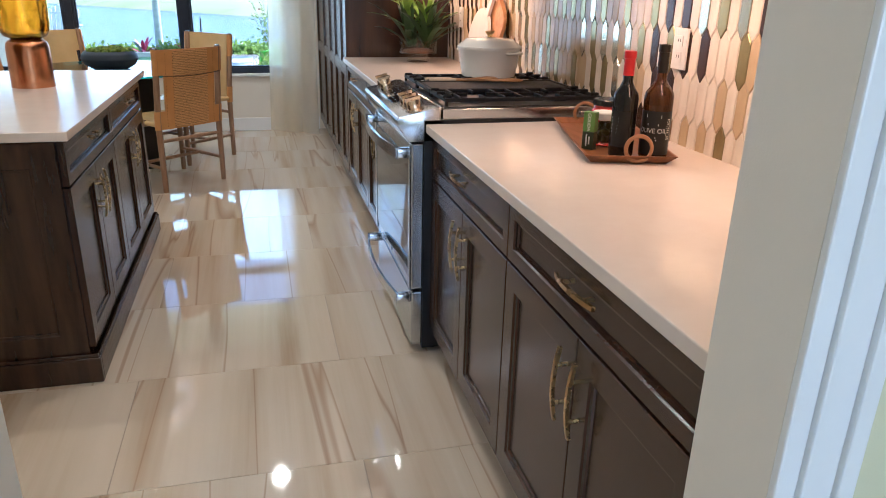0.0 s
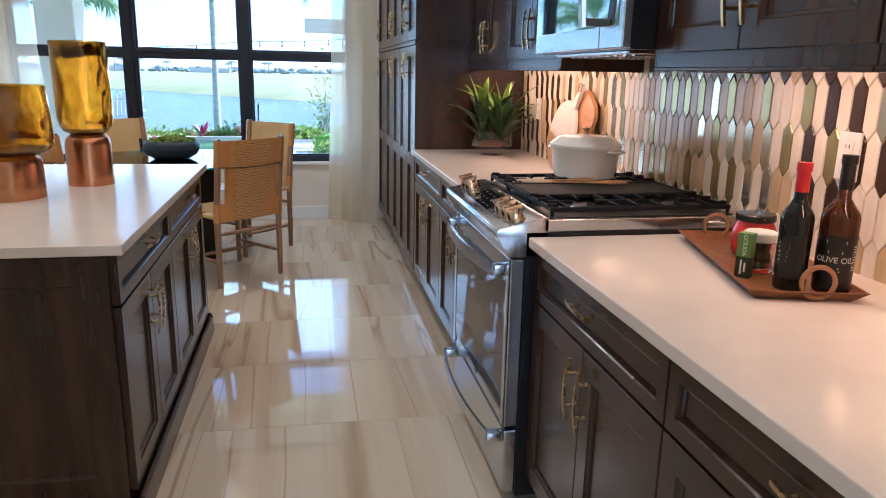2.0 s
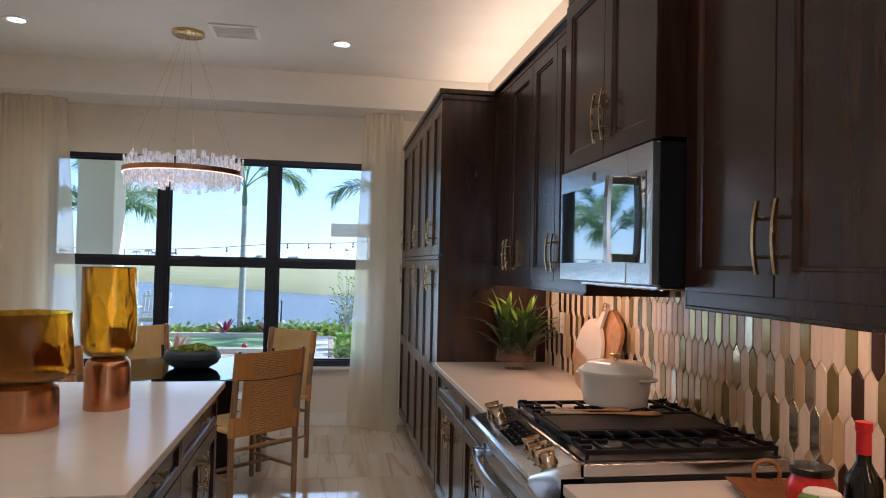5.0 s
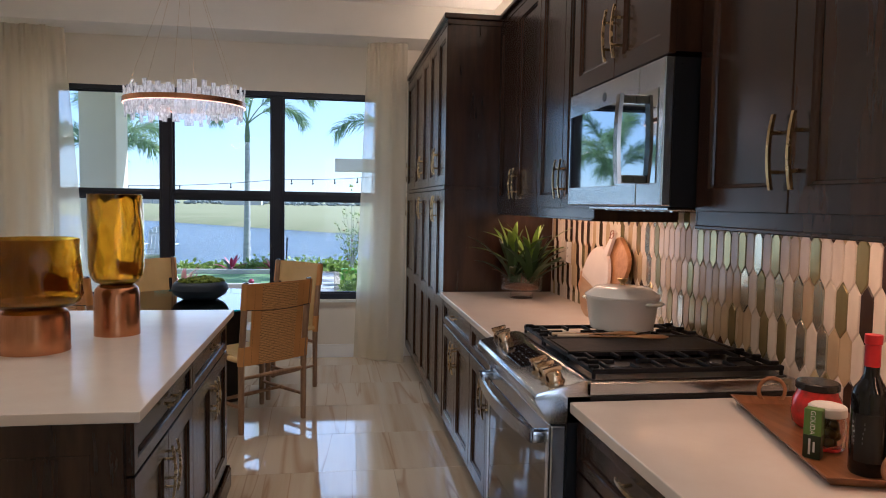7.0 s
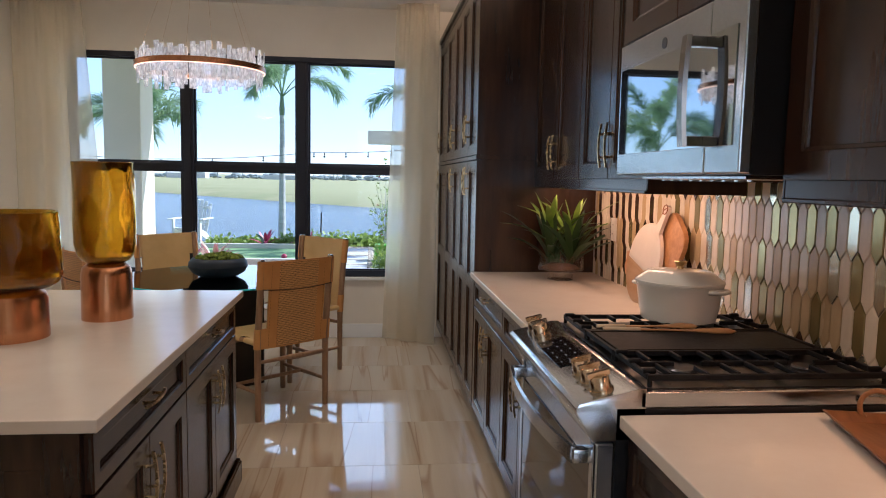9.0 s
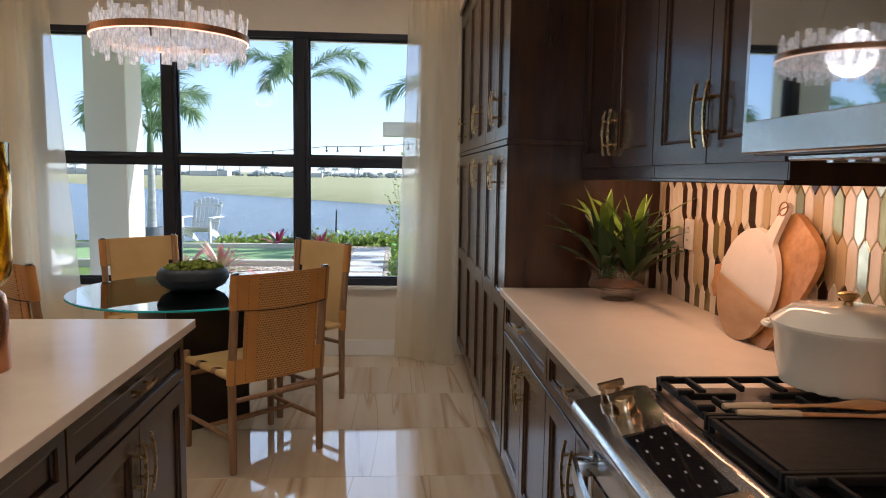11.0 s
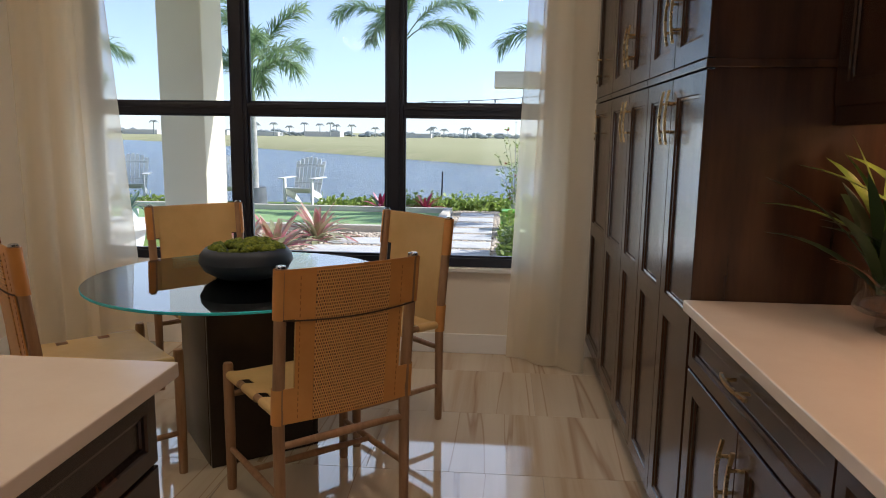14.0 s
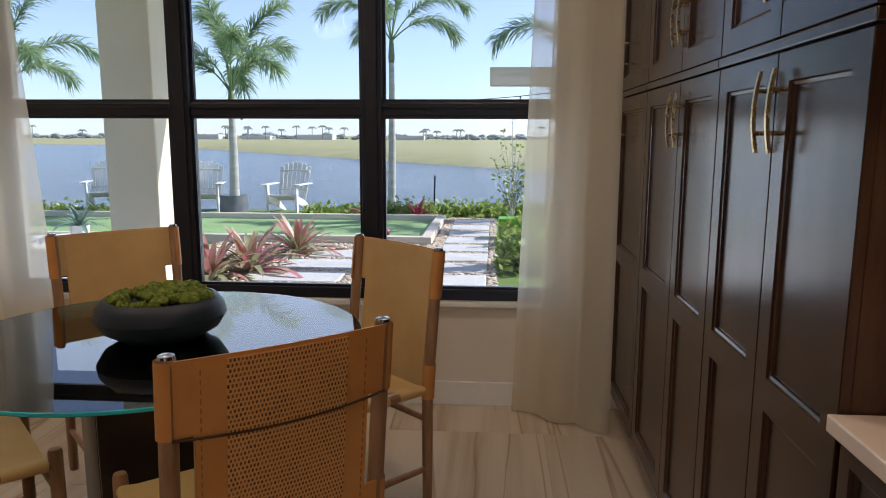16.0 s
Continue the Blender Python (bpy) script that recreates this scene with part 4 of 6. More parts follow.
vent = thing("ceiling_vent", "white ceiling air vent with metal louvres", "vent", at=(-0.23, 7.55, CEIL - 0.01))
bm = bm_()
for b in ((-0.40, -0.06, 7.40, 7.425), (-0.40, -0.06, 7.675, 7.70), (-0.40, -0.375, 7.425, 7.675), (-0.085, -0.06, 7.425, 7.675)):
    box(bm, *b, CEIL - 0.012, CEIL, 0.002)
part("frame", bm, TRIM, vent, smooth=False)
bm = bm_()
box(bm, -0.375, -0.085, 7.425, 7.675, CEIL - 0.003, CEIL - 0.001)
part("backing", bm, BAKELITE, vent, smooth=False)
for k in range(8):
    y = 7.435 + 0.03 * k
    bm = bm_()
    extrude_poly(bm, [(-0.375, y, CEIL - 0.004), (-0.375, y + 0.004, CEIL - 0.004), (-0.375, y + 0.011, CEIL - 0.014), (-0.375, y + 0.008, CEIL - 0.014)], (0.29, 0, 0))
    part("slat", bm, TRIM, vent, smooth=False)

# ---- dining table ----
TX, TY, TR = -0.487, 7.61, 0.643
tab = thing("round_table", "round glass dining table on a dark bronze square pedestal", "table", at=(TX, TY, 0))
bm = bm_()
lathe(bm, [(0.0, 0.738), (TR - 0.003, 0.738), (TR - 0.003, 0.750), (0.0, 0.750)], (TX, TY, 0), 96)
part("tabletop", bm, TABLEGLASS, tab, "clear glass top")
bm = bm_()
lathe(bm, [(TR - 0.0028, 0.7385), (TR, 0.741), (TR, 0.748), (TR - 0.0028, 0.7498)], (TX, TY, 0), 96, closed=True)
part("glass_edge", bm, EDGEGLASS, tab, "teal polished glass edge")
corner = [Vector((TX + 0.33 * math.cos(radians(-98 + 90 * k)), TY + 0.02 + 0.33 * math.sin(radians(-98 + 90 * k)), 0)) for k in range(4)]
for k in range(4):
    a, b = corner[k], corner[(k + 1) % 4]
    side = (b - a).normalized()
    inward = Vector((-side.y, side.x, 0)) * 0.022
    bm = bm_()
    extrude_poly(bm, [a + side * 0.002, b - side * 0.024, b - side * 0.024 + inward, a + side * 0.002 + inward], (0, 0, 0.733))
    bmesh.ops.translate(bm, verts=bm.verts, vec=(0, 0, 0.002))
    bmesh.ops.bevel(bm, geom=bm.edges[:], offset=0.003, segments=2, profile=0.5, affect="EDGES")
    part("pedestal_panel", bm, BRONZE, tab, "flat dark bronze upright panel")
bm = bm_()
extrude_poly(bm, [(p - Vector((TX, TY + 0.02, 0))) * 0.86 + Vector((TX, TY + 0.02, 0.715)) for p in corner], (0, 0, 0.022))
part("top_plate", bm, BRONZE, tab)

# bowl of moss
BX, BY = -0.47, 7.60
bowl = thing("moss_bowl", "dark slate ceramic bowl heaped with green moss", "bowl", at=(BX, BY, 0.75))
bm = bm_()
lathe(bm, [(0.0, 0.001), (0.095, 0.001), (0.125, 0.006), (0.175, 0.035), (0.198, 0.075), (0.192, 0.105), (0.170, 0.130), (0.160, 0.132), (0.160, 0.120), (0.0, 0.110)], (BX, BY, 0.75), 48)
part("bowl", bm, SLATE, bowl)
rm = random.Random(5)
bm = bm_()
for k in range(34):
    a, r = rm.uniform(0, 6.283), 0.145 * math.sqrt(rm.random())
    s = rm.uniform(0.020, 0.040)
    m = Matrix.Translation((BX + r * math.cos(a), BY + r * math.sin(a), 0.75 + 0.128 + 0.018 * (1 - r / 0.15))) @ Matrix.Diagonal((s, s, s * rm.uniform(0.5, 0.8), 1))
    res = bmesh.ops.create_icosphere(bm, subdivisions=3, radius=1.0, matrix=m)
    for v in res["verts"]:
        n = noise.noise(v.co * 80) * 0.009 + noise.noise(v.co * 210) * 0.006
        v.co += Vector((0, 0, n))
part("moss", bm, MOSS, bowl, "lumpy green moss mounds")


# ---- chairs: origin on the floor, front towards +y ----
def chair():
    c = thing("dining_chair", "ash dining chair with tan leather sling and woven cane back", "chair", "chairs round the table")
    W, D, DF = 0.2425, 0.225, 0.252
    lean = lambda z: -0.11 * max(0.0, z - 0.455)   # the posts lean back above the seat
    for sx in (-1, 1):
        bm = bm_()
        tube(bm, [(sx * W, -D, 0.0), (sx * W, -D, 0.012), (sx * W, -D, 0.42), (sx * W, -D + lean(0.48), 0.48), (sx * W, -D + lean(0.925), 0.925), (sx * W, -D + lean(0.938), 0.938)], [0.0165, 0.018, 0.0205, 0.0205, 0.0195, 0.018], 14)
        leg = part("rear_post", bm, ASH, c)
        bm = bm_()
        yc = -D + lean(0.938)
        tube(bm, [(sx * W, yc, 0.938), (sx * W, yc, 0.944), (sx * W, yc, 0.946)], [0.0165, 0.0165, 0.013], 16)
        tube(bm, [(sx * W, yc, 0.946), (sx * W, yc, 0.9468)], 0.005, 8)
        part("cap", bm, STEEL, leg, "small nickel end cap")
        bm = bm_()
        tube(bm, [(sx * W, DF, 0.0), (sx * W, DF, 0.012), (sx * W, DF, 0.3), (sx * W, DF, 0.488), (sx * W, DF, 0.497)], [0.0165, 0.018, 0.020, 0.0195, 0.016], 14)
        part("front_leg", bm, ASH, c)
        bm = bm_()
        tube(bm, [(sx * W, -D, 0.455), (sx * W, DF, 0.455)], 0.0135, 12)
        part("seat_rail", bm, ASH, c)
        bm = bm_()
        tube(bm, [(sx * W, -D, 0.165), (sx * W, 0, 0.165), (sx * W, DF, 0.165)], [0.010, 0.0135, 0.010], 12)
        part("side_stretcher", bm, ASH, c)
    for y, z in ((-D, 0.345), (DF, 0.375)):
        bm = bm_()
        tube(bm, [(-W, y, z), (0, y, z), (W, y, z)], [0.011, 0.0145, 0.011], 12)
        part("cross_rail", bm, ASH, c)
    bm = bm_()
    tube(bm, [(-W, 0.03, 0.165), (0, 0.03, 0.165), (W, 0.03, 0.165)], [0.010, 0.0135, 0.010], 12)
    part("cross_stretcher", bm, ASH, c)
    # leather seat: a sagging sheet with three tabs a side over the rails
    bm = bm_()
    sheet(bm, lambda u, v: ((u - 0.5) * 0.412, -0.205 + 0.437 * v, 0.466 - 0.016 * math.sin(math.pi * u) * math.sin(math.pi * v)), 16, 10, thick=(0, 0, -0.005))
    for sx in (-1, 1):
        for y0, y1 in ((-0.205, -0.09), (-0.045, 0.072), (0.117, 0.232)):
            def tab_(u, v, sx=sx, y0=y0, y1=y1):
                if u < 0.3:
                    k = u / 0.3
                    return (sx * (0.205 + (W - 0.205) * k), y0 + (y1 - y0) * v, 0.466 + 0.0055 * k)
                a = (u - 0.3) / 0.7 * radians(200)
                return (sx * (W + 0.0165 * math.sin(a)), y0 + (y1 - y0) * v, 0.455 + 0.0165 * math.cos(a))
            sheet(bm, tab_, 14, 3)
    part("seat", bm, CREAMLEATHER, c, "pale tan leather sling seat")

    # leather back: full-width band on top and tabs below, loops round the posts
    bow = lambda x: -D - 0.018 - 0.016 * (1 - (x / W) ** 2)
    for name, hw, z0, z1, label in (("top_band", W, 0.775, 0.935, "tan saddle leather band"), ("backrest", 0.197, 0.545, 0.775, "tan saddle leather outer back"), ("bottom_band", W, 0.425, 0.545, "tan saddle leather band")):
        bm = bm_()
        sheet(bm, lambda u, v: (hw * (2 * u - 1), bow(hw * (2 * u - 1)) + lean(z0 + (z1 - z0) * v), z0 + (z1 - z0) * v), 14, 4, thick=(0, 0.005, 0))
        part(name, bm, LEATHER, c, label)
    for sx in (-1, 1):
        for z0, z1 in ((0.775, 0.935), (0.425, 0.545)):
            bm = bm_()

            def loop(u, v, sx=sx, z0=z0, z1=z1):
                a = -math.pi / 2 + math.pi * 1.05 * u
                return (sx * (W + 0.0245 * math.cos(a)), -D + 0.0245 * math.sin(a) + lean(z0 + (z1 - z0) * v), z0 + (z1 - z0) * v)
            sheet(bm, loop, 14, 2)
            part("post_sleeve", bm, LEATHER, c)
    # smooth pale inner face
    bm = bm_()
    sheet(bm, lambda u, v: ((u - 0.5) * 2 * 0.197, bow((u - 0.5) * 2 * 0.197) + 0.0105 + lean(0.43 + 0.50 * v), 0.43 + 0.50 * v), 14, 8, thick=(0, 0.003, 0))
    sheet(bm, lambda u, v: ((u - 0.5) * 2 * W, bow((u - 0.5) * 2 * W) + 0.0065 + lean(0.777 + 0.156 * v), 0.777 + 0.156 * v), 14, 4, thick=(0, 0.003, 0))
    part("back_lining", bm, CREAMLEATHER, c, "pale leather inner back")
    bm = bm_()
    sheet(bm, lambda u, v: ((u - 0.5) * 0.27, bow((u - 0.5) * 0.27) - 0.0045 + lean(0.432 + 0.495 * v), 0.432 + 0.495 * v), 14, 12, thick=(0, 0.004, 0))
    part("cane_panel", bm, CANE, c, "woven cane back panel")
    bm = bm_()
    tube(bm, [(x, bow(x) - 0.006 + lean(0.77), 0.775 - 0.012 * (1 - (x / W) ** 2)) for x in [W * (-1 + 0.1 * k) for k in range(21)]], 0.0028, 6)
    part("cord", bm, CORD, c, "dark seam cord")
    for sx in (-1, 1):
        bm = bm_()
        for k in range(24):
            z = 0.44 + 0.02 * k
            x = sx * 0.186
            box(bm, x - 0.0012, x + 0.0012, bow(x) - 0.0022 + lean(z), bow(x) + 0.001 + lean(z), z, z + 0.011)
        part("stitching", bm, THREAD, c, smooth=False)
    return c


def facing(x, y, deg):
    return pose(x, y, 0, 0, 0, deg)


first = chair()
# centre of each chair and the way it faces (degrees from +y, anticlockwise)
seats = [(-0.044, 7.127, 40.4), (0.012, 7.937, 136.0), (-0.832, 8.162, 225.0), (-0.985, 7.262, 314.5)]
first.matrix_world = facing(*seats[0]) @ Matrix.Diagonal((1, 1, 1.022, 1))
for s in seats[1:]:
    copy_thing(first, facing(*s) @ Matrix.Diagonal((1, 1, 1.022, 1)))

# ---- chandelier ----
HX, HY, HZ = -0.575, 7.65, 2.155
ch = thing("chandelier", "oval ring chandelier of textured crystal slabs, lit", "chandelier", at=(HX, HY, HZ))
bm = bm_()
lathe(bm, [(0.412, -0.017), (0.420, -0.017), (0.420, 0.017), (0.412, 0.017)], (HX, HY, HZ), 72, closed=True)
part("ring", bm, COPPER, ch, "dark copper ring band")
bm = bm_()
lathe(bm, [(0.409, -0.023), (0.417, -0.023), (0.417, -0.0175), (0.409, -0.0175)], (HX, HY, HZ), 72, closed=True)
part("led_strip", bm, LEDGLOW, ch, "glowing led strip")
rc = random.Random(9)
for k in range(76):
    a = 2 * math.pi * (k + rc.uniform(-0.25, 0.25)) / 76
    w, up, dn = rc.uniform(0.014, 0.021), rc.uniform(0.065, 0.125), rc.uniform(0.06, 0.125)
    rad = rc.choice((0.388, 0.400))
    th = 0.005
    m = Matrix.Translation((HX + rad * math.cos(a), HY + rad * math.sin(a), HZ)) @ Matrix.Rotation(a + rc.uniform(-0.12, 0.12), 4, "Z") @ Matrix.Rotation(rc.uniform(-0.05, 0.1), 4, "Y")
    bm = bm_()
    box(bm, -th, th, -w, w, -dn, up, 0.002, 1)
    bmesh.ops.transform(bm, matrix=m, verts=bm.verts)
    part("crystal", bm, SEED, ch, smooth=False)
bm = bm_()
lathe(bm, [(0.0, 0.0), (0.105, 0.0), (0.115, 0.006), (0.115, 0.028), (0.0, 0.028)], (HX, HY, CEIL - 0.028), 40)
part("canopy", bm, BRASS, ch, "brushed brass ceiling canopy")
for k in range(6):
    a = 2 * math.pi * (k + 0.5) / 6
    bm = bm_()
    tube(bm, [(HX + 0.41 * math.cos(a), HY + 0.41 * math.sin(a), HZ + 0.02), (HX + 0.05 * math.cos(a), HY + 0.05 * math.sin(a), CEIL - 0.028)], 0.0008, 5)
    part("cable", bm, BRASS, ch)
lamp("chandelier_light", "POINT", 3, pose(HX, HY, HZ + 0.02), (1.0, 0.82, 0.70), radius=0.14)


# ---- amber vases on the island ----
def amber_vase(x, y, base_r, base_h, glass_r, glass_h, label, seed):
    rv = random.Random(seed)
    c = thing("vase", label, "vase", "amber vases on the island", at=(x, y, COUNTER_Z))
    bm = bm_()
    b, h = base_r, base_h
    lathe(bm, [(0.0, 0.0005), (b, 0.0005), (b, 0.004), (b * 0.985, h * 0.80), (b * 0.93, h * 0.92), (b * 0.78, h * 0.985), (b * 0.72, h), (0, h)], (x, y, COUNTER_Z), 56)
    part("foot", bm, COPPER, c, "brushed copper cylinder foot")
    p = [rv.uniform(0, 6.28) for _ in range(4)]
    wob = lambda a, z: 0.026 * math.sin(3 * a + p[0] + 9 * z) + 0.020 * math.sin(5 * a + p[1] - 16 * z) + 0.011 * math.sin(9 * a + p[2] + 31 * z)
    bm = bm_()
    g, H, t = glass_r, glass_h, 0.007
    out = [(0.0, 0.0), (g * 0.55, 0.0), (g * 0.80, H * 0.035), (g * 0.94, H * 0.10), (g, H * 0.2)] + [(g * (1.0 - 0.015 * math.sin(7 * s)), H * s) for s in (0.26, 0.32, 0.38, 0.45, 0.51, 0.58, 0.64, 0.7, 0.76, 0.82, 0.88, 0.94)] + [(g * 1.0, H)]
    inn = [(r - t, z) for r, z in out[::-1] if r > t * 3 and z > 0.012] + [(g * 0.5, 0.02), (0.0, 0.018)]
    lathe(bm, out + [(g - t * 0.5, H + 0.002)] + inn, (x, y, COUNTER_Z + h), 64, wob=wob)
    part("glass_cylinder", bm, AMBER, c, "wavy amber glass")


amber_vase(-0.392, 5.345, 0.088, 0.205, 0.104, 0.365, "tall amber glass vase on a copper foot", 3)
amber_vase(-0.585, 5.03, 0.118, 0.155, 0.158, 0.250, "wide amber glass vase on a copper foot", 4)

# ---- outdoors ----
GRASS = M("lawn_grass", (0.17, 0.24, 0.042), (0.11, 0.17, 0.03), rough=0.9, scale=(0.6, 0.6, 0.6), bump=0.8, bscale=30)
BANK = M("dry_bank_grass", (0.42, 0.36, 0.19), (0.25, 0.27, 0.11), rough=0.95, scale=(0.04, 0.5, 0.2), bump=0.6, bscale=4)
STUCCO = M("stucco", (0.78, 0.71, 0.57), (0.72, 0.65, 0.51), rough=0.85, scale=(3, 3, 3), bump=0.6, bscale=140)
PAVER = M("pale_paver", (0.60, 0.58, 0.55), (0.50, 0.48, 0.46), rough=0.8, scale=(4, 4, 4), bump=0.3, bscale=120, rnd=True)
PEBBLE = M("gravel_stone", (0.66, 0.56, 0.44), (0.34, 0.25, 0.17), rough=0.8, scale=(22, 22, 22), bump=0.4, bscale=120)
TURF = M("artificial_turf", (0.28, 0.40, 0.17), (0.22, 0.33, 0.13), rough=0.9, scale=(3, 3, 3), bump=0.5, bscale=300)
TIMBER = M("grey_timber", (0.64, 0.57, 0.46), (0.54, 0.47, 0.38), rough=0.7, scale=(2, 30, 30), bump=0.3, bscale=100)
WHITEWOOD = M("white_painted_wood", (0.72, 0.70, 0.66), (0.66, 0.64, 0.60), rough=0.55, scale=(20, 20, 4), bump=0.15)
PALMTRUNK = M("palm_trunk", (0.50, 0.48, 0.44), (0.36, 0.34, 0.31), rough=0.85, scale=(3, 3, 14), bump=0.5, bscale=40)
CROWNSHAFT = M("crownshaft", (0.17, 0.21, 0.10), (0.12, 0.16, 0.07), rough=0.5, scale=(6, 6, 2))
FROND = leaf_material("palm_frond", (0.36, 0.46, 0.24), (0.20, 0.30, 0.13), 2.0, through_=0.5)
SHRUB = leaf_material("shrub_leaf", (0.36, 0.44, 0.09), (0.16, 0.24, 0.045), 9.0)
# distance haze is painted into this pale grey of the far trees and palms
HAZYTREE = M("far_trees", (0.30, 0.33, 0.32), (0.23, 0.26, 0.25), rough=0.95, scale=(0.2, 0.2, 0.2))
PINKLEAF = leaf_material("bromeliad_pink", (0.62, 0.17, 0.23), (0.40, 0.36, 0.19), 5.0, True, 0.35)
GREENLEAF = leaf_material("bromeliad_green", (0.44, 0.42, 0.26), (0.26, 0.28, 0.13), 6.0, True, 0.35)
REDLEAF = M("bromeliad_red", (0.48, 0.04, 0.10), (0.20, 0.025, 0.05), rough=0.4, scale=(6, 6, 6), rnd=True)
BLUELEAF = M("agave_blue", (0.20, 0.30, 0.25), (0.13, 0.21, 0.17), rough=0.5, scale=(6, 6, 6), rnd=True)
WATER = water_material()
FARWHITE = M("far_house_wall", (0.62, 0.60, 0.56), rough=0.8)
LIMEBOX = M("lime_plastic", (0.16, 0.42, 0.03), (0.12, 0.34, 0.02), rough=0.4)


def far_shore(x):
    return max(34.0, min(140.0, 77 - 1.3 * (x + 21)))


# one ground sheet: garden, lake bed, far bank, horizon
bm = bm_()
xs = [-2500, -600, -250, -120] + list(range(-80, 41, 8)) + [120, 250, 600, 2500]


def ground_rows(x):
    s = far_shore(x)
    return [(-40, GROUND_Z), (8, GROUND_Z), (19.8, GROUND_Z), (20.6, -0.30), (21.6, -0.75), (24, -1.4), (s - 5, -1.4), (s, -0.72), (s + 3, -0.2), (s + 25, 0.05), (s + 90, 0.0), (420, 0.0), (2500, 0.0)]


grid = [[bm.verts.new((x, max(y, 0) if y < 0 else y, z)) for y, z in ground_rows(x)] for x in xs]
for i in range(len(xs) - 1):
    for j in range(12):
        f = bm.faces.new((grid[i][j], grid[i + 1][j], grid[i + 1][j + 1], grid[i][j + 1]))
        f.material_index = 1 if j >= 6 else 0
g = solid("ground", bm, GRASS, "green lawn falling to a lake with a dry grassy far bank", "ground", kind="structure")
g.data.materials.append(BANK)
bm = bm_()
sheet(bm, lambda u, v: (-700 + 1000 * u, 20.7 + 150 * v, -0.58), 40, 30)
# keep the water inside its bed
for v in bm.verts:
    v.co.y = min(v.co.y, far_shore(v.co.x) + 0.5)
solid("water", bm, WATER, "rippled blue lake water", "water", kind="structure")


def far_trees():
    r = random.Random(21)
    bm = bm_()
    for k in range(620):
        x = r.uniform(-330, 120)
        y = r.uniform(235, 330)
        h = r.choice((0.7, 1.0, 1.4, 2.0)) * r.uniform(0.7, 1.2)
        for q in range(3):
            s = h * r.uniform(0.35, 0.6)
            m = Matrix.Translation((x + r.uniform(-2, 2) * h * 0.6, y, h * r.uniform(0.3, 0.75))) @ Matrix.Diagonal((s * r.uniform(1, 1.8), s, s * r.uniform(0.6, 1), 1))
            bmesh.ops.create_icosphere(bm, subdivisions=1, radius=1.0, matrix=m)
    solid("far_trees", bm, HAZYTREE, "low line of trees beyond the lake, greyed by painted haze", "trees", kind="stuff", at=(-100, 280, 0))
    for k in range(5):
        x, y = -120 + 22 * k + r.uniform(-4, 4), 232
        bm = bm_()
        box(bm, x - r.uniform(4, 7), x + r.uniform(4, 7), y, y + 6, 0, r.uniform(1.2, 2.0))
        solid("far_house", bm, FARWHITE, "pale low house far across the lake", "house", "houses across the lake", at=(x, y, 0), smooth=False)

    bm = bm_()
    for k in range(34):
        x, y, h = r.uniform(-230, 40), r.uniform(225, 240), r.uniform(2.4, 4.0)
        tube(bm, [(x, y, 0), (x + 0.1, y, h)], [0.2, 0.12], 5)
        for q in range(9):
            a = q * 0.7 + r.uniform(-0.2, 0.2)
            d = Vector((math.cos(a), math.sin(a), 0))
            tip = Vector((x + 0.1, y, h))
            tube(bm, [tip, tip + d * 0.7 + Vector((0, 0, 0.45)), tip + d * 1.5 + Vector((0, 0, -0.25))], [0.16, 0.2, 0.04], 4)
    solid("far_palms", bm, HAZYTREE, "row of small palms far across the lake", "trees", kind="stuff", at=(-100, 232, 0))


def frond_mesh(bm, L, rise, bend, r, n=52, leaf=0.46, w=0.011):
    """One plumed frond along +x: a bare stalk, then leaflets all round an arching rib."""
    p, pts = Vector(), [Vector()]
    for i in range(n):
        s = (i + 1) / n
        a = rise - bend * s ** 1.7
        p = p + Vector((math.cos(a), 0, math.sin(a))) * (L / n)
        pts.append(p.copy())
    rib = pts[::2]
    tube(bm, rib, [0.017 * (1 - 0.9 * k / len(rib)) + 0.002 for k in range(len(rib))], 5)
    for i in range(int(n * 0.30), n + 1):
        s = i / n
        l = leaf * (0.45 + 0.65 * math.sin(math.pi * (s - 0.25) / 0.85))
        d = (pts[i] - pts[i - 1]).normalized()
        side0 = Vector((0, 1, 0))
        up0 = d.cross(side0)
        for q in range(8):
            a = r.uniform(0, 6.283)
            out = (side0 * math.cos(a) + up0 * math.sin(a) * 0.6 + d * r.uniform(0.5, 1.1)).normalized()
            side = out.cross(Vector((r.uniform(-1, 1), r.uniform(-1, 1), 1))).normalized() * w
            ll = l * r.uniform(0.7, 1.1)
            p0, p1, p2 = pts[i], pts[i] + out * ll * 0.5, pts[i] + out * ll + Vector((0, 0, -0.30 * ll))
            a0, b0 = bm.verts.new(p0 - side * 0.5), bm.verts.new(p0 + side * 0.5)
            c0, e0 = bm.verts.new(p1 - side), bm.verts.new(p1 + side)
            t = bm.verts.new(p2)
            bm.faces.new((a0, b0, e0, c0))
            bm.faces.new((c0, e0, t))


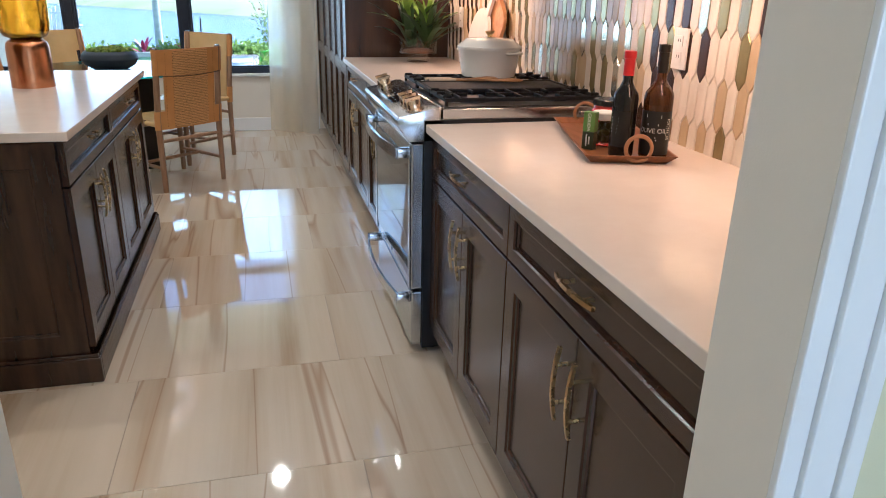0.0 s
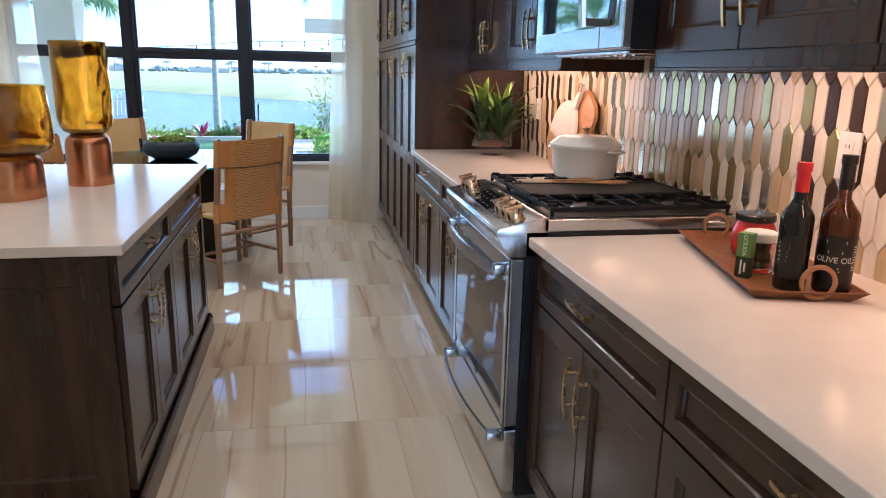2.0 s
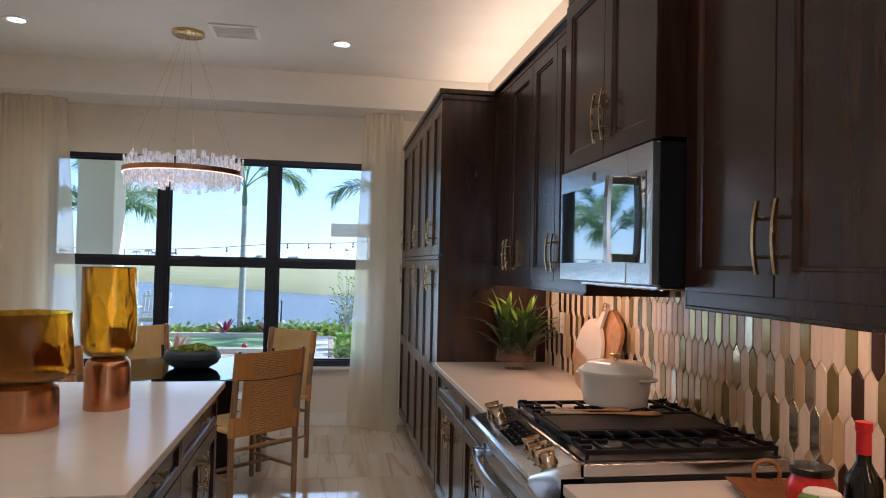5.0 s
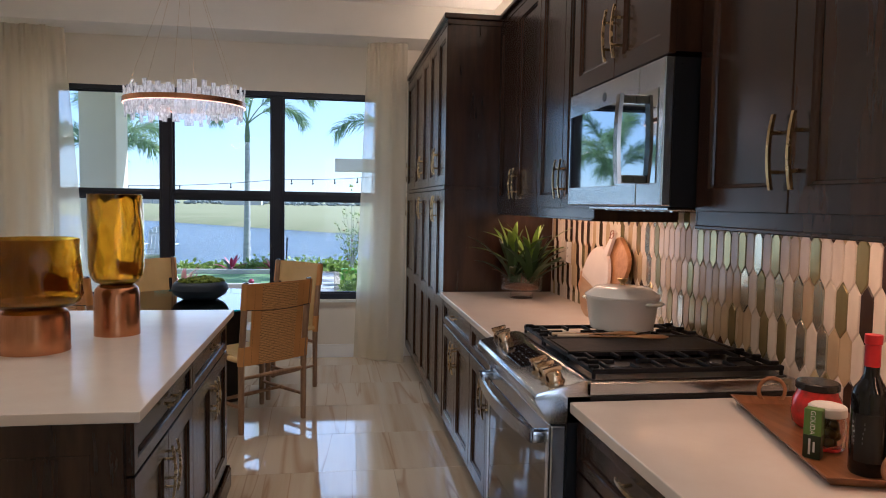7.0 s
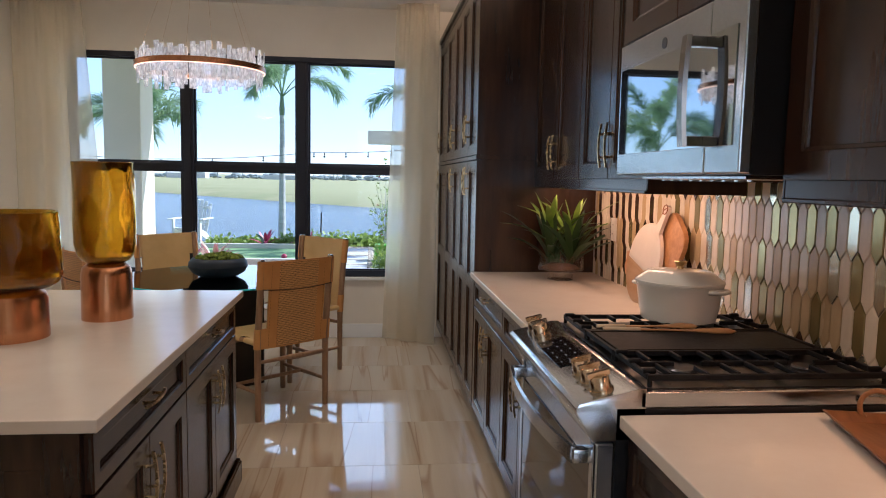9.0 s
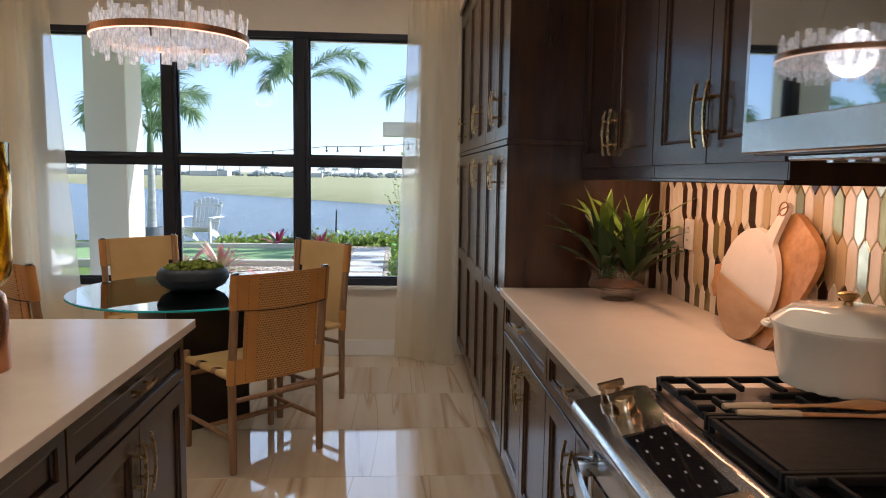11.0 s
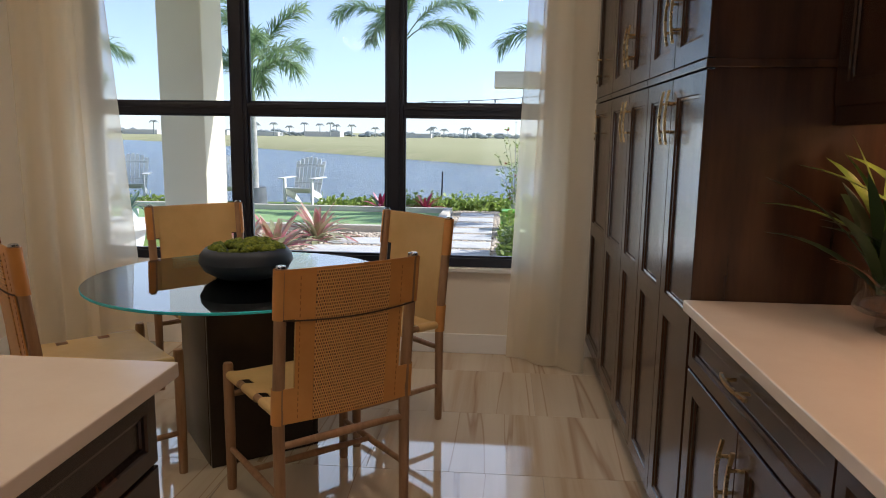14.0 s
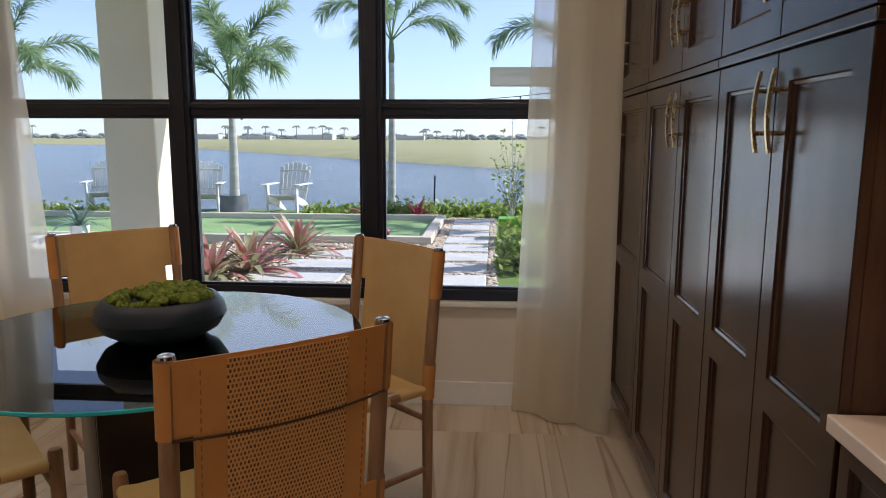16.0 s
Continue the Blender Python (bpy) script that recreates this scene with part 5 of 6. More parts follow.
def palm(x, y, z0, crown_z, size, seed, label, turn=0.0, fronds=9):
    r = random.Random(seed)
    c = thing("palm_tree", label, "palm tree", "young palms in the garden", at=(x, y, z0))
    bm = bm_()
    H = crown_z - z0
    pts, rad = [], []
    for i in range(25):
        s = i / 24
        pts.append((x + 0.03 * math.sin(2 * s), y, z0 - 0.1 + (H - 0.35) * s))
        rad.append((0.105 - 0.045 * s + 0.04 * max(0, 1 - s * 6)) * (1 + (0.03 if i % 2 else 0)))
    tube(bm, pts, rad, 14)
    part("trunk", bm, PALMTRUNK, c, "smooth grey ringed trunk")
    bm = bm_()
    top = Vector(pts[-1])
    tube(bm, [top + Vector((0, 0, -0.02)), top + Vector((0, 0, 0.12)), top + Vector((0, 0, 0.4)), top + Vector((0, 0, 0.62))], [0.066, 0.075, 0.055, 0.02], 12)
    part("crownshaft", bm, CROWNSHAFT, c, "green crownshaft")
    for k in range(fronds):
        bm = bm_()
        lo, hi, b0, b1, ls = ((76, 86, 50, 80, 1.15), (55, 70, 85, 115, 1.0), (42, 58, 95, 125, 0.85))[k % 3]
        frond_mesh(bm, size * ls * r.uniform(0.92, 1.08), radians(r.uniform(lo, hi)), radians(r.uniform(b0, b1)), r)
        a = turn + 2 * math.pi * k / fronds + r.uniform(-0.25, 0.25)
        bmesh.ops.transform(bm, matrix=Matrix.Translation(top + Vector((0, 0, 0.45))) @ Matrix.Rotation(a, 4, "Z"), verts=bm.verts)
        part("frond", bm, FROND, c, smooth=False)


def strap_leaf(bm, L, w, rise, bend, n=7, fold=0.25):
    """A channelled strap leaf along +x."""
    rows = []
    for i in range(n + 1):
        s = i / n
        a = rise - bend * s
        if i == 0:
            p = Vector((0, 0, 0))
        else:
            p = p + Vector((math.cos(a), 0, math.sin(a))) * (L / n)
        ww = w * (0.55 + 0.9 * s) * (1 - s ** 3) + 0.001
        rows.append([bm.verts.new(p + Vector((0, -ww, fold * ww))), bm.verts.new(p), bm.verts.new(p + Vector((0, ww, fold * ww)))])
    for a, b in zip(rows, rows[1:]):
        bm.faces.new((a[0], a[1], b[1], b[0]))
        bm.faces.new((a[1], a[2], b[2], b[1]))


def leaf_data(name, L, w, rise, bend, material, thick=0.002):
    bm = bm_()
    strap_leaf(bm, L, w, rise, bend)
    me = mesh_of(name, bm, material, True, Vector())
    return me


def rosette(name, x, y, z, leaves, size, mats, seed, label, category, group="", parent=None, upright=0.0, wide=0.085):
    """A plant of strap leaves, the inner ones steeper."""
    r = random.Random(seed)
    c = parent or thing(name, label, category, group, at=(x, y, z))
    kinds = []
    for tier, (rise, bend) in enumerate(((1.35, 0.5), (1.1, 0.9), (0.85, 1.2), (0.55, 1.1))):
        kinds.append([leaf_data("leaf", size * (0.85 + 0.12 * tier), size * wide, min(1.5, rise + upright), bend * (1 - upright), mt) for mt in mats])
    off = Vector((x, y, z)) - world_place(c)
    for k in range(leaves):
        tier = min(3, int(4 * k / leaves))
        ob = new("leaf", kinds[tier][r.randrange(len(mats)) if tier > 0 else 0])
        ob.parent = c
        s = r.uniform(0.85, 1.15)
        ob.matrix_basis = Matrix.Translation(off) @ Matrix.Rotation(k * 2.39996 + r.uniform(-0.3, 0.3), 4, "Z") @ Matrix.Rotation(r.uniform(-0.12, 0.12), 4, "Y") @ Matrix.Scale(s, 4)
    return c


def stones(name, count, x0, x1, y0, y1, z, keep, seed, label):
    r = random.Random(seed)
    base = []
    for k in range(5):
        b = bm_()
        bmesh.ops.create_icosphere(b, subdivisions=1, radius=1.0)
        for v in b.verts:
            v.co *= 1 + 0.25 * noise.noise(v.co * 1.7 + Vector((k * 7, 0, 0)))
        b.verts.index_update()
        base.append(([tuple(v.co) for v in b.verts], [[v.index for v in f.verts] for f in b.faces]))
        b.free()
    verts, faces = [], []
    while count:
        x, y = r.uniform(x0, x1), r.uniform(y0, y1)
        if not keep(x, y):
            count -= 1
            continue
        vs, fs = base[r.randrange(5)]
        s = r.uniform(0.016, 0.038)
        m = Matrix.Translation((x, y, z + s * 0.25)) @ Matrix.Rotation(r.uniform(0, 6.28), 4, "Z") @ Matrix.Diagonal((s * r.uniform(1, 1.5), s, s * 0.6, 1))
        o = len(verts)
        verts += [tuple(m @ Vector(v)) for v in vs]
        faces += [[i + o for i in f] for f in fs]
        count -= 1
    me = bpy.data.meshes.new(name)
    me.from_pydata(verts, [], faces)
    me.materials.append(PEBBLE)
    me.shade_smooth()
    return tagged(new(name, me), label, "gravel", kind="stuff")


def shrub_row(name, x0, x1, y, count, size, z, seed, label, material):
    r = random.Random(seed)
    verts, faces = [], []
    for k in range(count):
        p = Vector((r.uniform(x0, x1), y + r.gauss(0, 0.16), z + abs(r.gauss(0, 0.5)) * size * (0.75 + 0.4 * math.sin(k * 0.37))))
        l = r.uniform(0.07, 0.14)
        d = Vector((r.uniform(-1, 1), r.uniform(-1, 1), r.uniform(-0.1, 1.0))).normalized()
        s = d.cross(Vector((r.uniform(-1, 1), r.uniform(-1, 1), r.uniform(-1, 1)))).normalized() * l * 0.3
        o = len(verts)
        verts += [tuple(p), tuple(p + d * l * 0.5 + s), tuple(p + d * l), tuple(p + d * l * 0.5 - s)]
        faces.append((o, o + 1, o + 2, o + 3))
    me = bpy.data.meshes.new(name)
    me.from_pydata(verts, [], faces)
    me.materials.append(material)
    return tagged(new(name, me), label, "shrubs", kind="stuff")


def adirondack(group):
    """A slatted garden chair, origin on the ground, front towards -y."""
    c = thing("adirondack_chair", "white wooden slatted garden chair facing the house", "chair", group)
    for sx in (-1, 1):
        bm = bm_()
        box(bm, sx * 0.30 - 0.018, sx * 0.30 + 0.018, -0.30, -0.20, 0.0, 0.56, 0.004)
        part("front_leg", bm, WHITEWOOD, c, smooth=False)
        bm = bm_()
        extrude_poly(bm, [(sx * 0.28 - 0.014, -0.30, 0.36), (sx * 0.28 - 0.014, -0.28, 0.24), (sx * 0.28 - 0.014, 0.48, 0.0), (sx * 0.28 - 0.014, 0.58, 0.0), (sx * 0.28 - 0.014, 0.25, 0.22)], (0.028, 0, 0))
        part("rear_leg", bm, WHITEWOOD, c, smooth=False)
        bm = bm_()
        box(bm, sx * 0.34 - 0.07, sx * 0.34 + 0.07, -0.36, 0.36, 0.56, 0.585, 0.01)
        part("armrest", bm, WHITEWOOD, c, smooth=False)
    for k in range(6):
        y = -0.31 + 0.1 * k
        bm = bm_()
        box(bm, -0.27, 0.27, y, y + 0.085, 0.355 - 0.025 * k, 0.375 - 0.025 * k, 0.003)
        part("seat_slat", bm, WHITEWOOD, c, smooth=False)
    for k in range(7):
        x = -0.255 + 0.085 * k
        top = 1.0 - 0.10 * (abs(k - 3) / 3) ** 2 - 0.02
        bm = bm_()
        extrude_poly(bm, [(x - 0.036, 0.22, 0.23), (x + 0.036, 0.22, 0.23), (x * 1.14 + 0.04, 0.50, top), (x * 1.14, 0.508, top + 0.02), (x * 1.14 - 0.04, 0.50, top)], (0, 0.02, 0.006))
        part("back_slat", bm, WHITEWOOD, c, smooth=False)
    for z, y in ((0.40, 0.30), (0.78, 0.44)):
        bm = bm_()
        box(bm, -0.31, 0.31, y, y + 0.025, z, z + 0.06, 0.003)
        part("back_brace", bm, WHITEWOOD, c, smooth=False)
    return c


# covered patio with its columns and beam
slab("patio", PAVER, -5.5, 3.0, WIN_Y + WALL_T, 11.35, GROUND_Z - 0.1, GROUND_Z + 0.03, "pale concrete patio slab", "patio")
for name, cx in (("column", -2.03),):
    c = thing(name, "square stucco patio column", "column", "patio columns", at=(cx, 10.65, GROUND_Z))
    bm = bm_()
    box(bm, cx - 0.19, cx + 0.19, 10.42, 10.86, GROUND_Z + 0.03, 2.72, 0.012)
    part("shaft", bm, STUCCO, c, smooth=False)
    bm = bm_()
    box(bm, cx - 0.22, cx + 0.22, 10.39, 10.89, GROUND_Z + 0.03, GROUND_Z + 0.16, 0.01)
    part("plinth", bm, STUCCO, c, smooth=False)
slab("patio_beam", STUCCO, -6.0, 3.2, 10.42, 10.86, 2.722, 3.05, "stucco beam over the patio columns", "beam")
slab("patio_roof", STUCCO, -6.0, 3.2, WIN_Y + WALL_T, 11.3, 3.05, 3.2, "plain patio soffit and roof", "roof")

# bocce court: low timber kerb around turf
for b in ((-9.0, -0.30, 15.25, 15.40), (-9.0, -0.30, 18.0, 18.15), (-0.45, -0.30, 15.40, 18.0)):
    slab("court_kerb", TIMBER, b[0], b[1], b[2], b[3], GROUND_Z - 0.1, GROUND_Z + 0.125, "low pale timber kerb of the bocce court", "kerb", 0.008)
slab("court_turf", TURF, -9.0, -0.45, 15.40, 18.0, GROUND_Z - 0.1, GROUND_Z + 0.03, "green artificial turf court", "turf")
for bx, by in ((-1.05, 16.0),):
    bm = bm_()
    bmesh.ops.create_icosphere(bm, subdivisions=3, radius=0.055, matrix=Matrix.Translation((bx, by, GROUND_Z + 0.085)))
    solid("bocce_ball", bm, REDLEAF, "red bocce ball on the turf", "ball", at=(bx, by, GROUND_Z + 0.03))

# stepping slabs in gravel
slab("gravel_bed", M("gravel_sand", (0.36, 0.31, 0.25), (0.26, 0.22, 0.18), rough=0.9, scale=(20, 20, 20), bump=0.8, bscale=120), -3.4, 0.62, 11.36, 18.6, GROUND_Z - 0.1, GROUND_Z + 0.012, "sandy gravel bed", "gravel")
STEPS = []
for k in range(9):
    STEPS.append((-0.12, 0.50, 11.75 + 0.72 * k, 12.30 + 0.72 * k))
for k, (x, y) in enumerate(((-1.55, 12.55), (-1.35, 13.3), (-1.2, 14.05))):
    STEPS.append((x - 0.55, x + 0.5, y, y + 0.56))
STEPS.append((-2.1, -0.4, 11.5, 12.2))
steps = thing("stepping_stones", "pale square concrete stepping slabs in gravel", "paving", kind="structure", at=(0, 14, GROUND_Z))
for a, b, c0, d in STEPS:
    bm = bm_()
    box(bm, a, b, c0, d, GROUND_Z - 0.02, GROUND_Z + 0.04, 0.008, 1)
    part("slab", bm, PAVER, steps, smooth=False)
on_slab = lambda x, y: any(a - 0.01 < x < b + 0.01 and c0 - 0.01 < y < d + 0.01 for a, b, c0, d in STEPS)
stones("gravel", 11000, -3.3, 0.6, 11.4, 15.2, GROUND_Z + 0.012, lambda x, y: not on_slab(x, y), 31, "loose pale river pebbles")
stones("gravel", 3500, -0.28, 0.6, 15.2, 18.5, GROUND_Z + 0.012, lambda x, y: not on_slab(x, y), 32, "loose pale river pebbles")

far_trees()
palm(-4.32, 18.45, GROUND_Z, 2.15, 1.75, 41, "young palm standing in a tub on the lawn", 0.3)
palm(-1.85, 22.0, -0.9, 3.5, 2.1, 42, "young palm at the lake edge", 1.0)
palm(-9.3, 19.3, GROUND_Z, 2.35, 2.2, 43, "young palm near the garden chairs", 2.1)
palm(2.3, 19.0, GROUND_Z, 2.3, 2.2, 44, "young palm at the edge of the garden", 0.7)

tub = thing("palm_tub", "grey slatted tub round the palm trunk", "planter", at=(-4.32, 18.45, GROUND_Z))
bm = bm_()
lathe(bm, [(0.15, 0.001), (0.27, 0.001), (0.25, 0.42), (0.23, 0.42), (0.15, 0.38)], (-4.32, 18.45, GROUND_Z), 20, closed=True)
part("tub", bm, M("grey_planter", (0.16, 0.17, 0.18), (0.10, 0.11, 0.12), rough=0.7), tub)

ad = adirondack("garden chairs by the lake")
ad_poses = [(-3.55, 19.3, -6), (-5.3, 19.4, 14), (-7.5, 19.6, 20)]
ad.matrix_world = pose(ad_poses[0][0], ad_poses[0][1], GROUND_Z, 0, 0, ad_poses[0][2])
for x, y, a in ad_poses[1:]:
    copy_thing(ad, pose(x, y, GROUND_Z, 0, 0, a))

rosette("bromeliad", -2.42, 12.65, GROUND_Z, 44, 0.66, [PINKLEAF, GREENLEAF], 51, "large bromeliad with pink and green leaves", "plant", "bromeliads in the gravel", wide=0.062)
rosette("bromeliad", -2.13, 13.05, GROUND_Z, 44, 0.70, [PINKLEAF, GREENLEAF], 52, "large bromeliad with pink and green leaves", "plant", "bromeliads in the gravel", wide=0.062)
rosette("bromeliad", -1.95, 14.35, GROUND_Z, 44, 0.70, [PINKLEAF, GREENLEAF], 53, "large bromeliad with pink and green leaves", "plant", "bromeliads in the gravel", wide=0.062)
rosette("bromeliad", -1.75, 18.45, GROUND_Z, 18, 0.5, [REDLEAF, BLUELEAF], 54, "dark red bromeliad by the hedge", "plant", "bromeliads by the hedge")
rosette("bromeliad", -0.85, 18.45, GROUND_Z, 18, 0.45, [REDLEAF, REDLEAF], 55, "dark red bromeliad by the hedge", "plant", "bromeliads by the hedge")
shrub_row("hedge", -1.5, 3.5, 18.9, 7000, 0.24, GROUND_Z, 61, "low clipped yellow-green hedge", SHRUB)
shrub_row("hedge", -3.1, -1.4, 18.9, 1500, 0.14, GROUND_Z, 62, "low clipped yellow-green hedge", SHRUB)
shrub_row("hedge", -11.0, -6.0, 18.6, 2600, 0.16, GROUND_Z, 63, "low clipped yellow-green hedge", SHRUB)
shrub_row("flowerbed", 0.66, 1.3, 13.6, 1500, 0.4, GROUND_Z, 64, "mixed low border plants beside the path", SHRUB)
shrub_row("flowerbed", 0.66, 1.3, 15.2, 900, 0.3, GROUND_Z, 65, "mixed low border plants beside the path", SHRUB)

# loose flowering shrub behind the curtain
fs = thing("flowering_shrub", "slender shrub with sparse leaves and red flowers", "shrub", at=(0.85, 16.6, GROUND_Z))
rs = random.Random(71)
bm = bm_()
tips = []
for k in range(12):
    a = rs.uniform(0, 6.28)
    l = rs.uniform(0.9, 2.1)
    p = [Vector((0.85, 16.6, GROUND_Z)) + Vector((math.cos(a) * 0.35 * s * s, math.sin(a) * 0.3 * s * s, l * s)) for s in (0, 0.35, 0.7, 1.0)]
    tube(bm, p, [0.012, 0.009, 0.006, 0.002], 5)
    tips += [p[1].lerp(p[3], rs.random()) for _ in range(26)]
part("stem", bm, PALMTRUNK, fs)
for nm, mt, sub in (("leaves", SHRUB, tips[::1]), ("flowers", REDLEAF, tips[::22])):
    bm = bm_()
    for p in sub:
        l = rs.uniform(0.035, 0.07)
        d = Vector((rs.uniform(-1, 1), rs.uniform(-1, 1), rs.uniform(-0.4, 0.8))).normalized()
        s = d.cross(Vector((0.3, 0.5, 0.8))).normalized() * l * 0.45
        bm.faces.new([bm.verts.new(q) for q in (p, p + d * l * 0.5 + s, p + d * l, p + d * l * 0.5 - s)])
    part(nm, bm, mt, fs, smooth=False)

# lime planter box, stake, outdoor table with agave, pouf
bm = bm_()
box(bm, 0.64, 1.0, 15.75, 16.1, GROUND_Z, GROUND_Z + 0.34, 0.015)
solid("planter_box", bm, LIMEBOX, "lime green square planter box on the gravel", "planter", at=(0.8, 15.9, GROUND_Z), smooth=False)
bm = bm_()
tube(bm, [(-0.62, 19.4, GROUND_Z), (-0.60, 19.4, GROUND_Z + 0.75)], 0.016, 8)
solid("garden_stake", bm, IRON, "thin black garden stake in the lawn", "stake", at=(-0.62, 19.4, GROUND_Z))
ot = thing("patio_table", "low white round patio table", "table", at=(-3.3, 11.4, GROUND_Z + 0.03))
bm = bm_()
lathe(bm, [(0, 0.52), (0.45, 0.52), (0.46, 0.55), (0.45, 0.58), (0, 0.58)], (-3.3, 11.4, GROUND_Z + 0.03), 40)
part("tabletop", bm, WHITEWOOD, ot)
bm = bm_()
lathe(bm, [(0.36, 0.0), (0.30, 0.26), (0.36, 0.52)], (-3.3, 11.4, GROUND_Z + 0.03), 32)
part("drum", bm, WHITEWOOD, ot)
ap = thing("potted_agave", "pale blue agave in a white pot on the patio table", "plant", at=(-3.12, 11.5, GROUND_Z + 0.61))
bm = bm_()
lathe(bm, [(0, 0.0), (0.07, 0.0), (0.085, 0.12), (0.075, 0.12), (0.07, 0.105), (0, 0.10)], (-3.12, 11.5, GROUND_Z + 0.611), 28)
part("pot", bm, WHITE_PLASTIC, ap)
rosette("agave", -3.12, 11.5, GROUND_Z + 0.715, 20, 0.27, [BLUELEAF], 56, "", "", parent=ap)
pf = thing("pouf", "round woven natural pouf on the patio", "pouf", at=(-3.75, 11.75, GROUND_Z + 0.03))
bm = bm_()
prof = [(0.0, 0.002)] + [(0.30 + 0.05 * math.sin(math.pi * k / 12) + (0.008 if k % 2 else 0), 0.01 + 0.5 * k / 12) for k in range(13)] + [(0.0, 0.54)]
lathe(bm, prof, (-3.75, 11.75, GROUND_Z + 0.03), 36)
part("cushion", bm, M("woven_rope", (0.50, 0.40, 0.28), (0.36, 0.28, 0.18), rough=0.8, scale=(40, 40, 60)), pf)

# pergola beam and string lights
bm = bm_()
box(bm, 0.50, 2.4, 14.0, 14.25, 1.97, 2.18, 0.01)
pg = thing("pergola", "grey pergola beam on a post", "pergola", at=(2.2, 14.1, GROUND_Z))
part("beam", bm, TIMBER, pg, smooth=False)
bm = bm_()
box(bm, 2.15, 2.35, 14.02, 14.22, GROUND_Z, 1.97, 0.01)
part("post", bm, TIMBER, pg, smooth=False)
sl = thing("string_lights", "black string of small garden bulbs", "string lights", at=(-2, 16, 1.7))
bm = bm_()
line = []
for seg, (a, b) in enumerate((((-7.0, 16.4, 1.95), (-0.5, 16.0, 1.88)), ((-0.5, 16.0, 1.88), (2.3, 14.2, 2.05)))):
    for k in range(15):
        s = k / 14
        p = Vector(a).lerp(Vector(b), s)
        p.z -= (0.42 if seg == 0 else 0.06) * 4 * s * (1 - s) * (0.5 if seg == 0 else 1)
        line.append(p)
tube(bm, line, 0.005, 5)
part("wire", bm, BAKELITE, sl)
for p in line[::2]:
    bm = bm_()
    tube(bm, [p, p + Vector((0, 0, -0.05))], 0.012, 6)
    bmesh.ops.create_icosphere(bm, subdivisions=1, radius=0.022, matrix=Matrix.Translation(p + Vector((0, 0, -0.075))))
    part("bulb", bm, BAKELITE, sl)

# ---- things on the counters ----
ENAMEL = M("cream_enamel", (0.83, 0.80, 0.73), (0.79, 0.76, 0.69), rough=0.12, scale=(4, 4, 4), bump=0.0, coat=0.4)
OLIVEWOOD = M("honey_wood", (0.50, 0.27, 0.11), (0.36, 0.17, 0.06), rough=0.42, scale=(3, 30, 30), bump=0.15)
MANGOWOOD = M("pale_mango_wood", (0.46, 0.30, 0.16), (0.34, 0.20, 0.09), rough=0.5, scale=(30, 4, 10), bump=0.15)
WHITEBOARD = M("white_marble_half", (0.72, 0.66, 0.60), (0.66, 0.60, 0.54), rough=0.35, scale=(6, 6, 6), bump=0.03)
TRAYWOOD = M("reddish_tray_wood", (0.26, 0.105, 0.035), (0.16, 0.06, 0.02), rough=0.35, scale=(30, 4, 8), bump=0.12, coat=0.2)
BENTWOOD = M("bent_wood", (0.36, 0.19, 0.09), (0.28, 0.14, 0.06), rough=0.4, scale=(20, 20, 20))
DARKBOTTLE = M("dark_bottle_glass", (0.010, 0.010, 0.009), (0.008, 0.008, 0.008), rough=0.06, bump=0.0, rvar=0.02)
BROWNBOTTLE = M("brown_bottle_glass", (0.09, 0.03, 0.005), (0.07, 0.022, 0.004), rough=0.04, bump=0.0, rvar=0.01, trans=0.5)
REDFOIL = M("red_capsule", (0.55, 0.02, 0.02), (0.45, 0.015, 0.015), rough=0.3)
REDFOOD = M("red_peppers", (0.66, 0.02, 0.012), (0.36, 0.02, 0.01), rough=0.25, scale=(40, 40, 40), coat=0.5)
LIDBLACK = M("black_lid", (0.016, 0.014, 0.013), rough=0.25)
LABELBLACK = M("black_label", (0.008, 0.008, 0.0075), rough=0.35)
LABELGREEN = M("green_label", (0.10, 0.20, 0.035), (0.08, 0.17, 0.03), rough=0.5)
DARKGREEN = M("dark_green_label", (0.018, 0.03, 0.012), rough=0.5)
LETTER = M("pale_lettering", (0.72, 0.72, 0.66), rough=0.6, bump=0.0)
OLIVES = M("green_olives", (0.20, 0.17, 0.04), (0.12, 0.10, 0.02), rough=0.3)
PAPER = M("white_paper_lid", (0.72, 0.70, 0.64), rough=0.7)
SOIL = M("bark_chips", (0.24, 0.10, 0.04), (0.07, 0.03, 0.015), rough=0.9, scale=(60, 60, 60), bump=1.0, bscale=180)
AGAVE = M("succulent_green", (0.22, 0.34, 0.04), (0.09, 0.18, 0.022), rough=0.4, scale=(9, 9, 9), rnd=True)
AGAVEDARK = M("succulent_dark", (0.035, 0.075, 0.022), (0.022, 0.05, 0.016), rough=0.4, scale=(9, 9, 9), rnd=True)
TWIG = M("dry_twig", (0.20, 0.10, 0.06), rough=0.8)


def lettering(text, size):
    """Flat letters as a mesh, centred, in the x-z plane facing -y."""
    cu = bpy.data.curves.new("letters", "FONT")
    cu.body, cu.size, cu.align_x, cu.align_y = text, size, "CENTER", "CENTER"
    ob = new("letters", cu)
    me = bpy.data.meshes.new_from_object(ob.evaluated_get(bpy.context.evaluated_depsgraph_get()))
    bpy.data.objects.remove(ob)
    bm = bm_()
    bm.from_mesh(me)
    bpy.data.meshes.remove(me)
    for v in bm.verts:
        v.co = Vector((v.co.x, 0, v.co.y))
    return bm


def wrap(bm, cx, cy, r, face, z):
    """Bends a flat lettering round an upright cylinder, facing the angle face."""
    for v in bm.verts:
        a = face + v.co.x / r
        v.co = Vector((cx + r * math.cos(a), cy + r * math.sin(a), z + v.co.z))


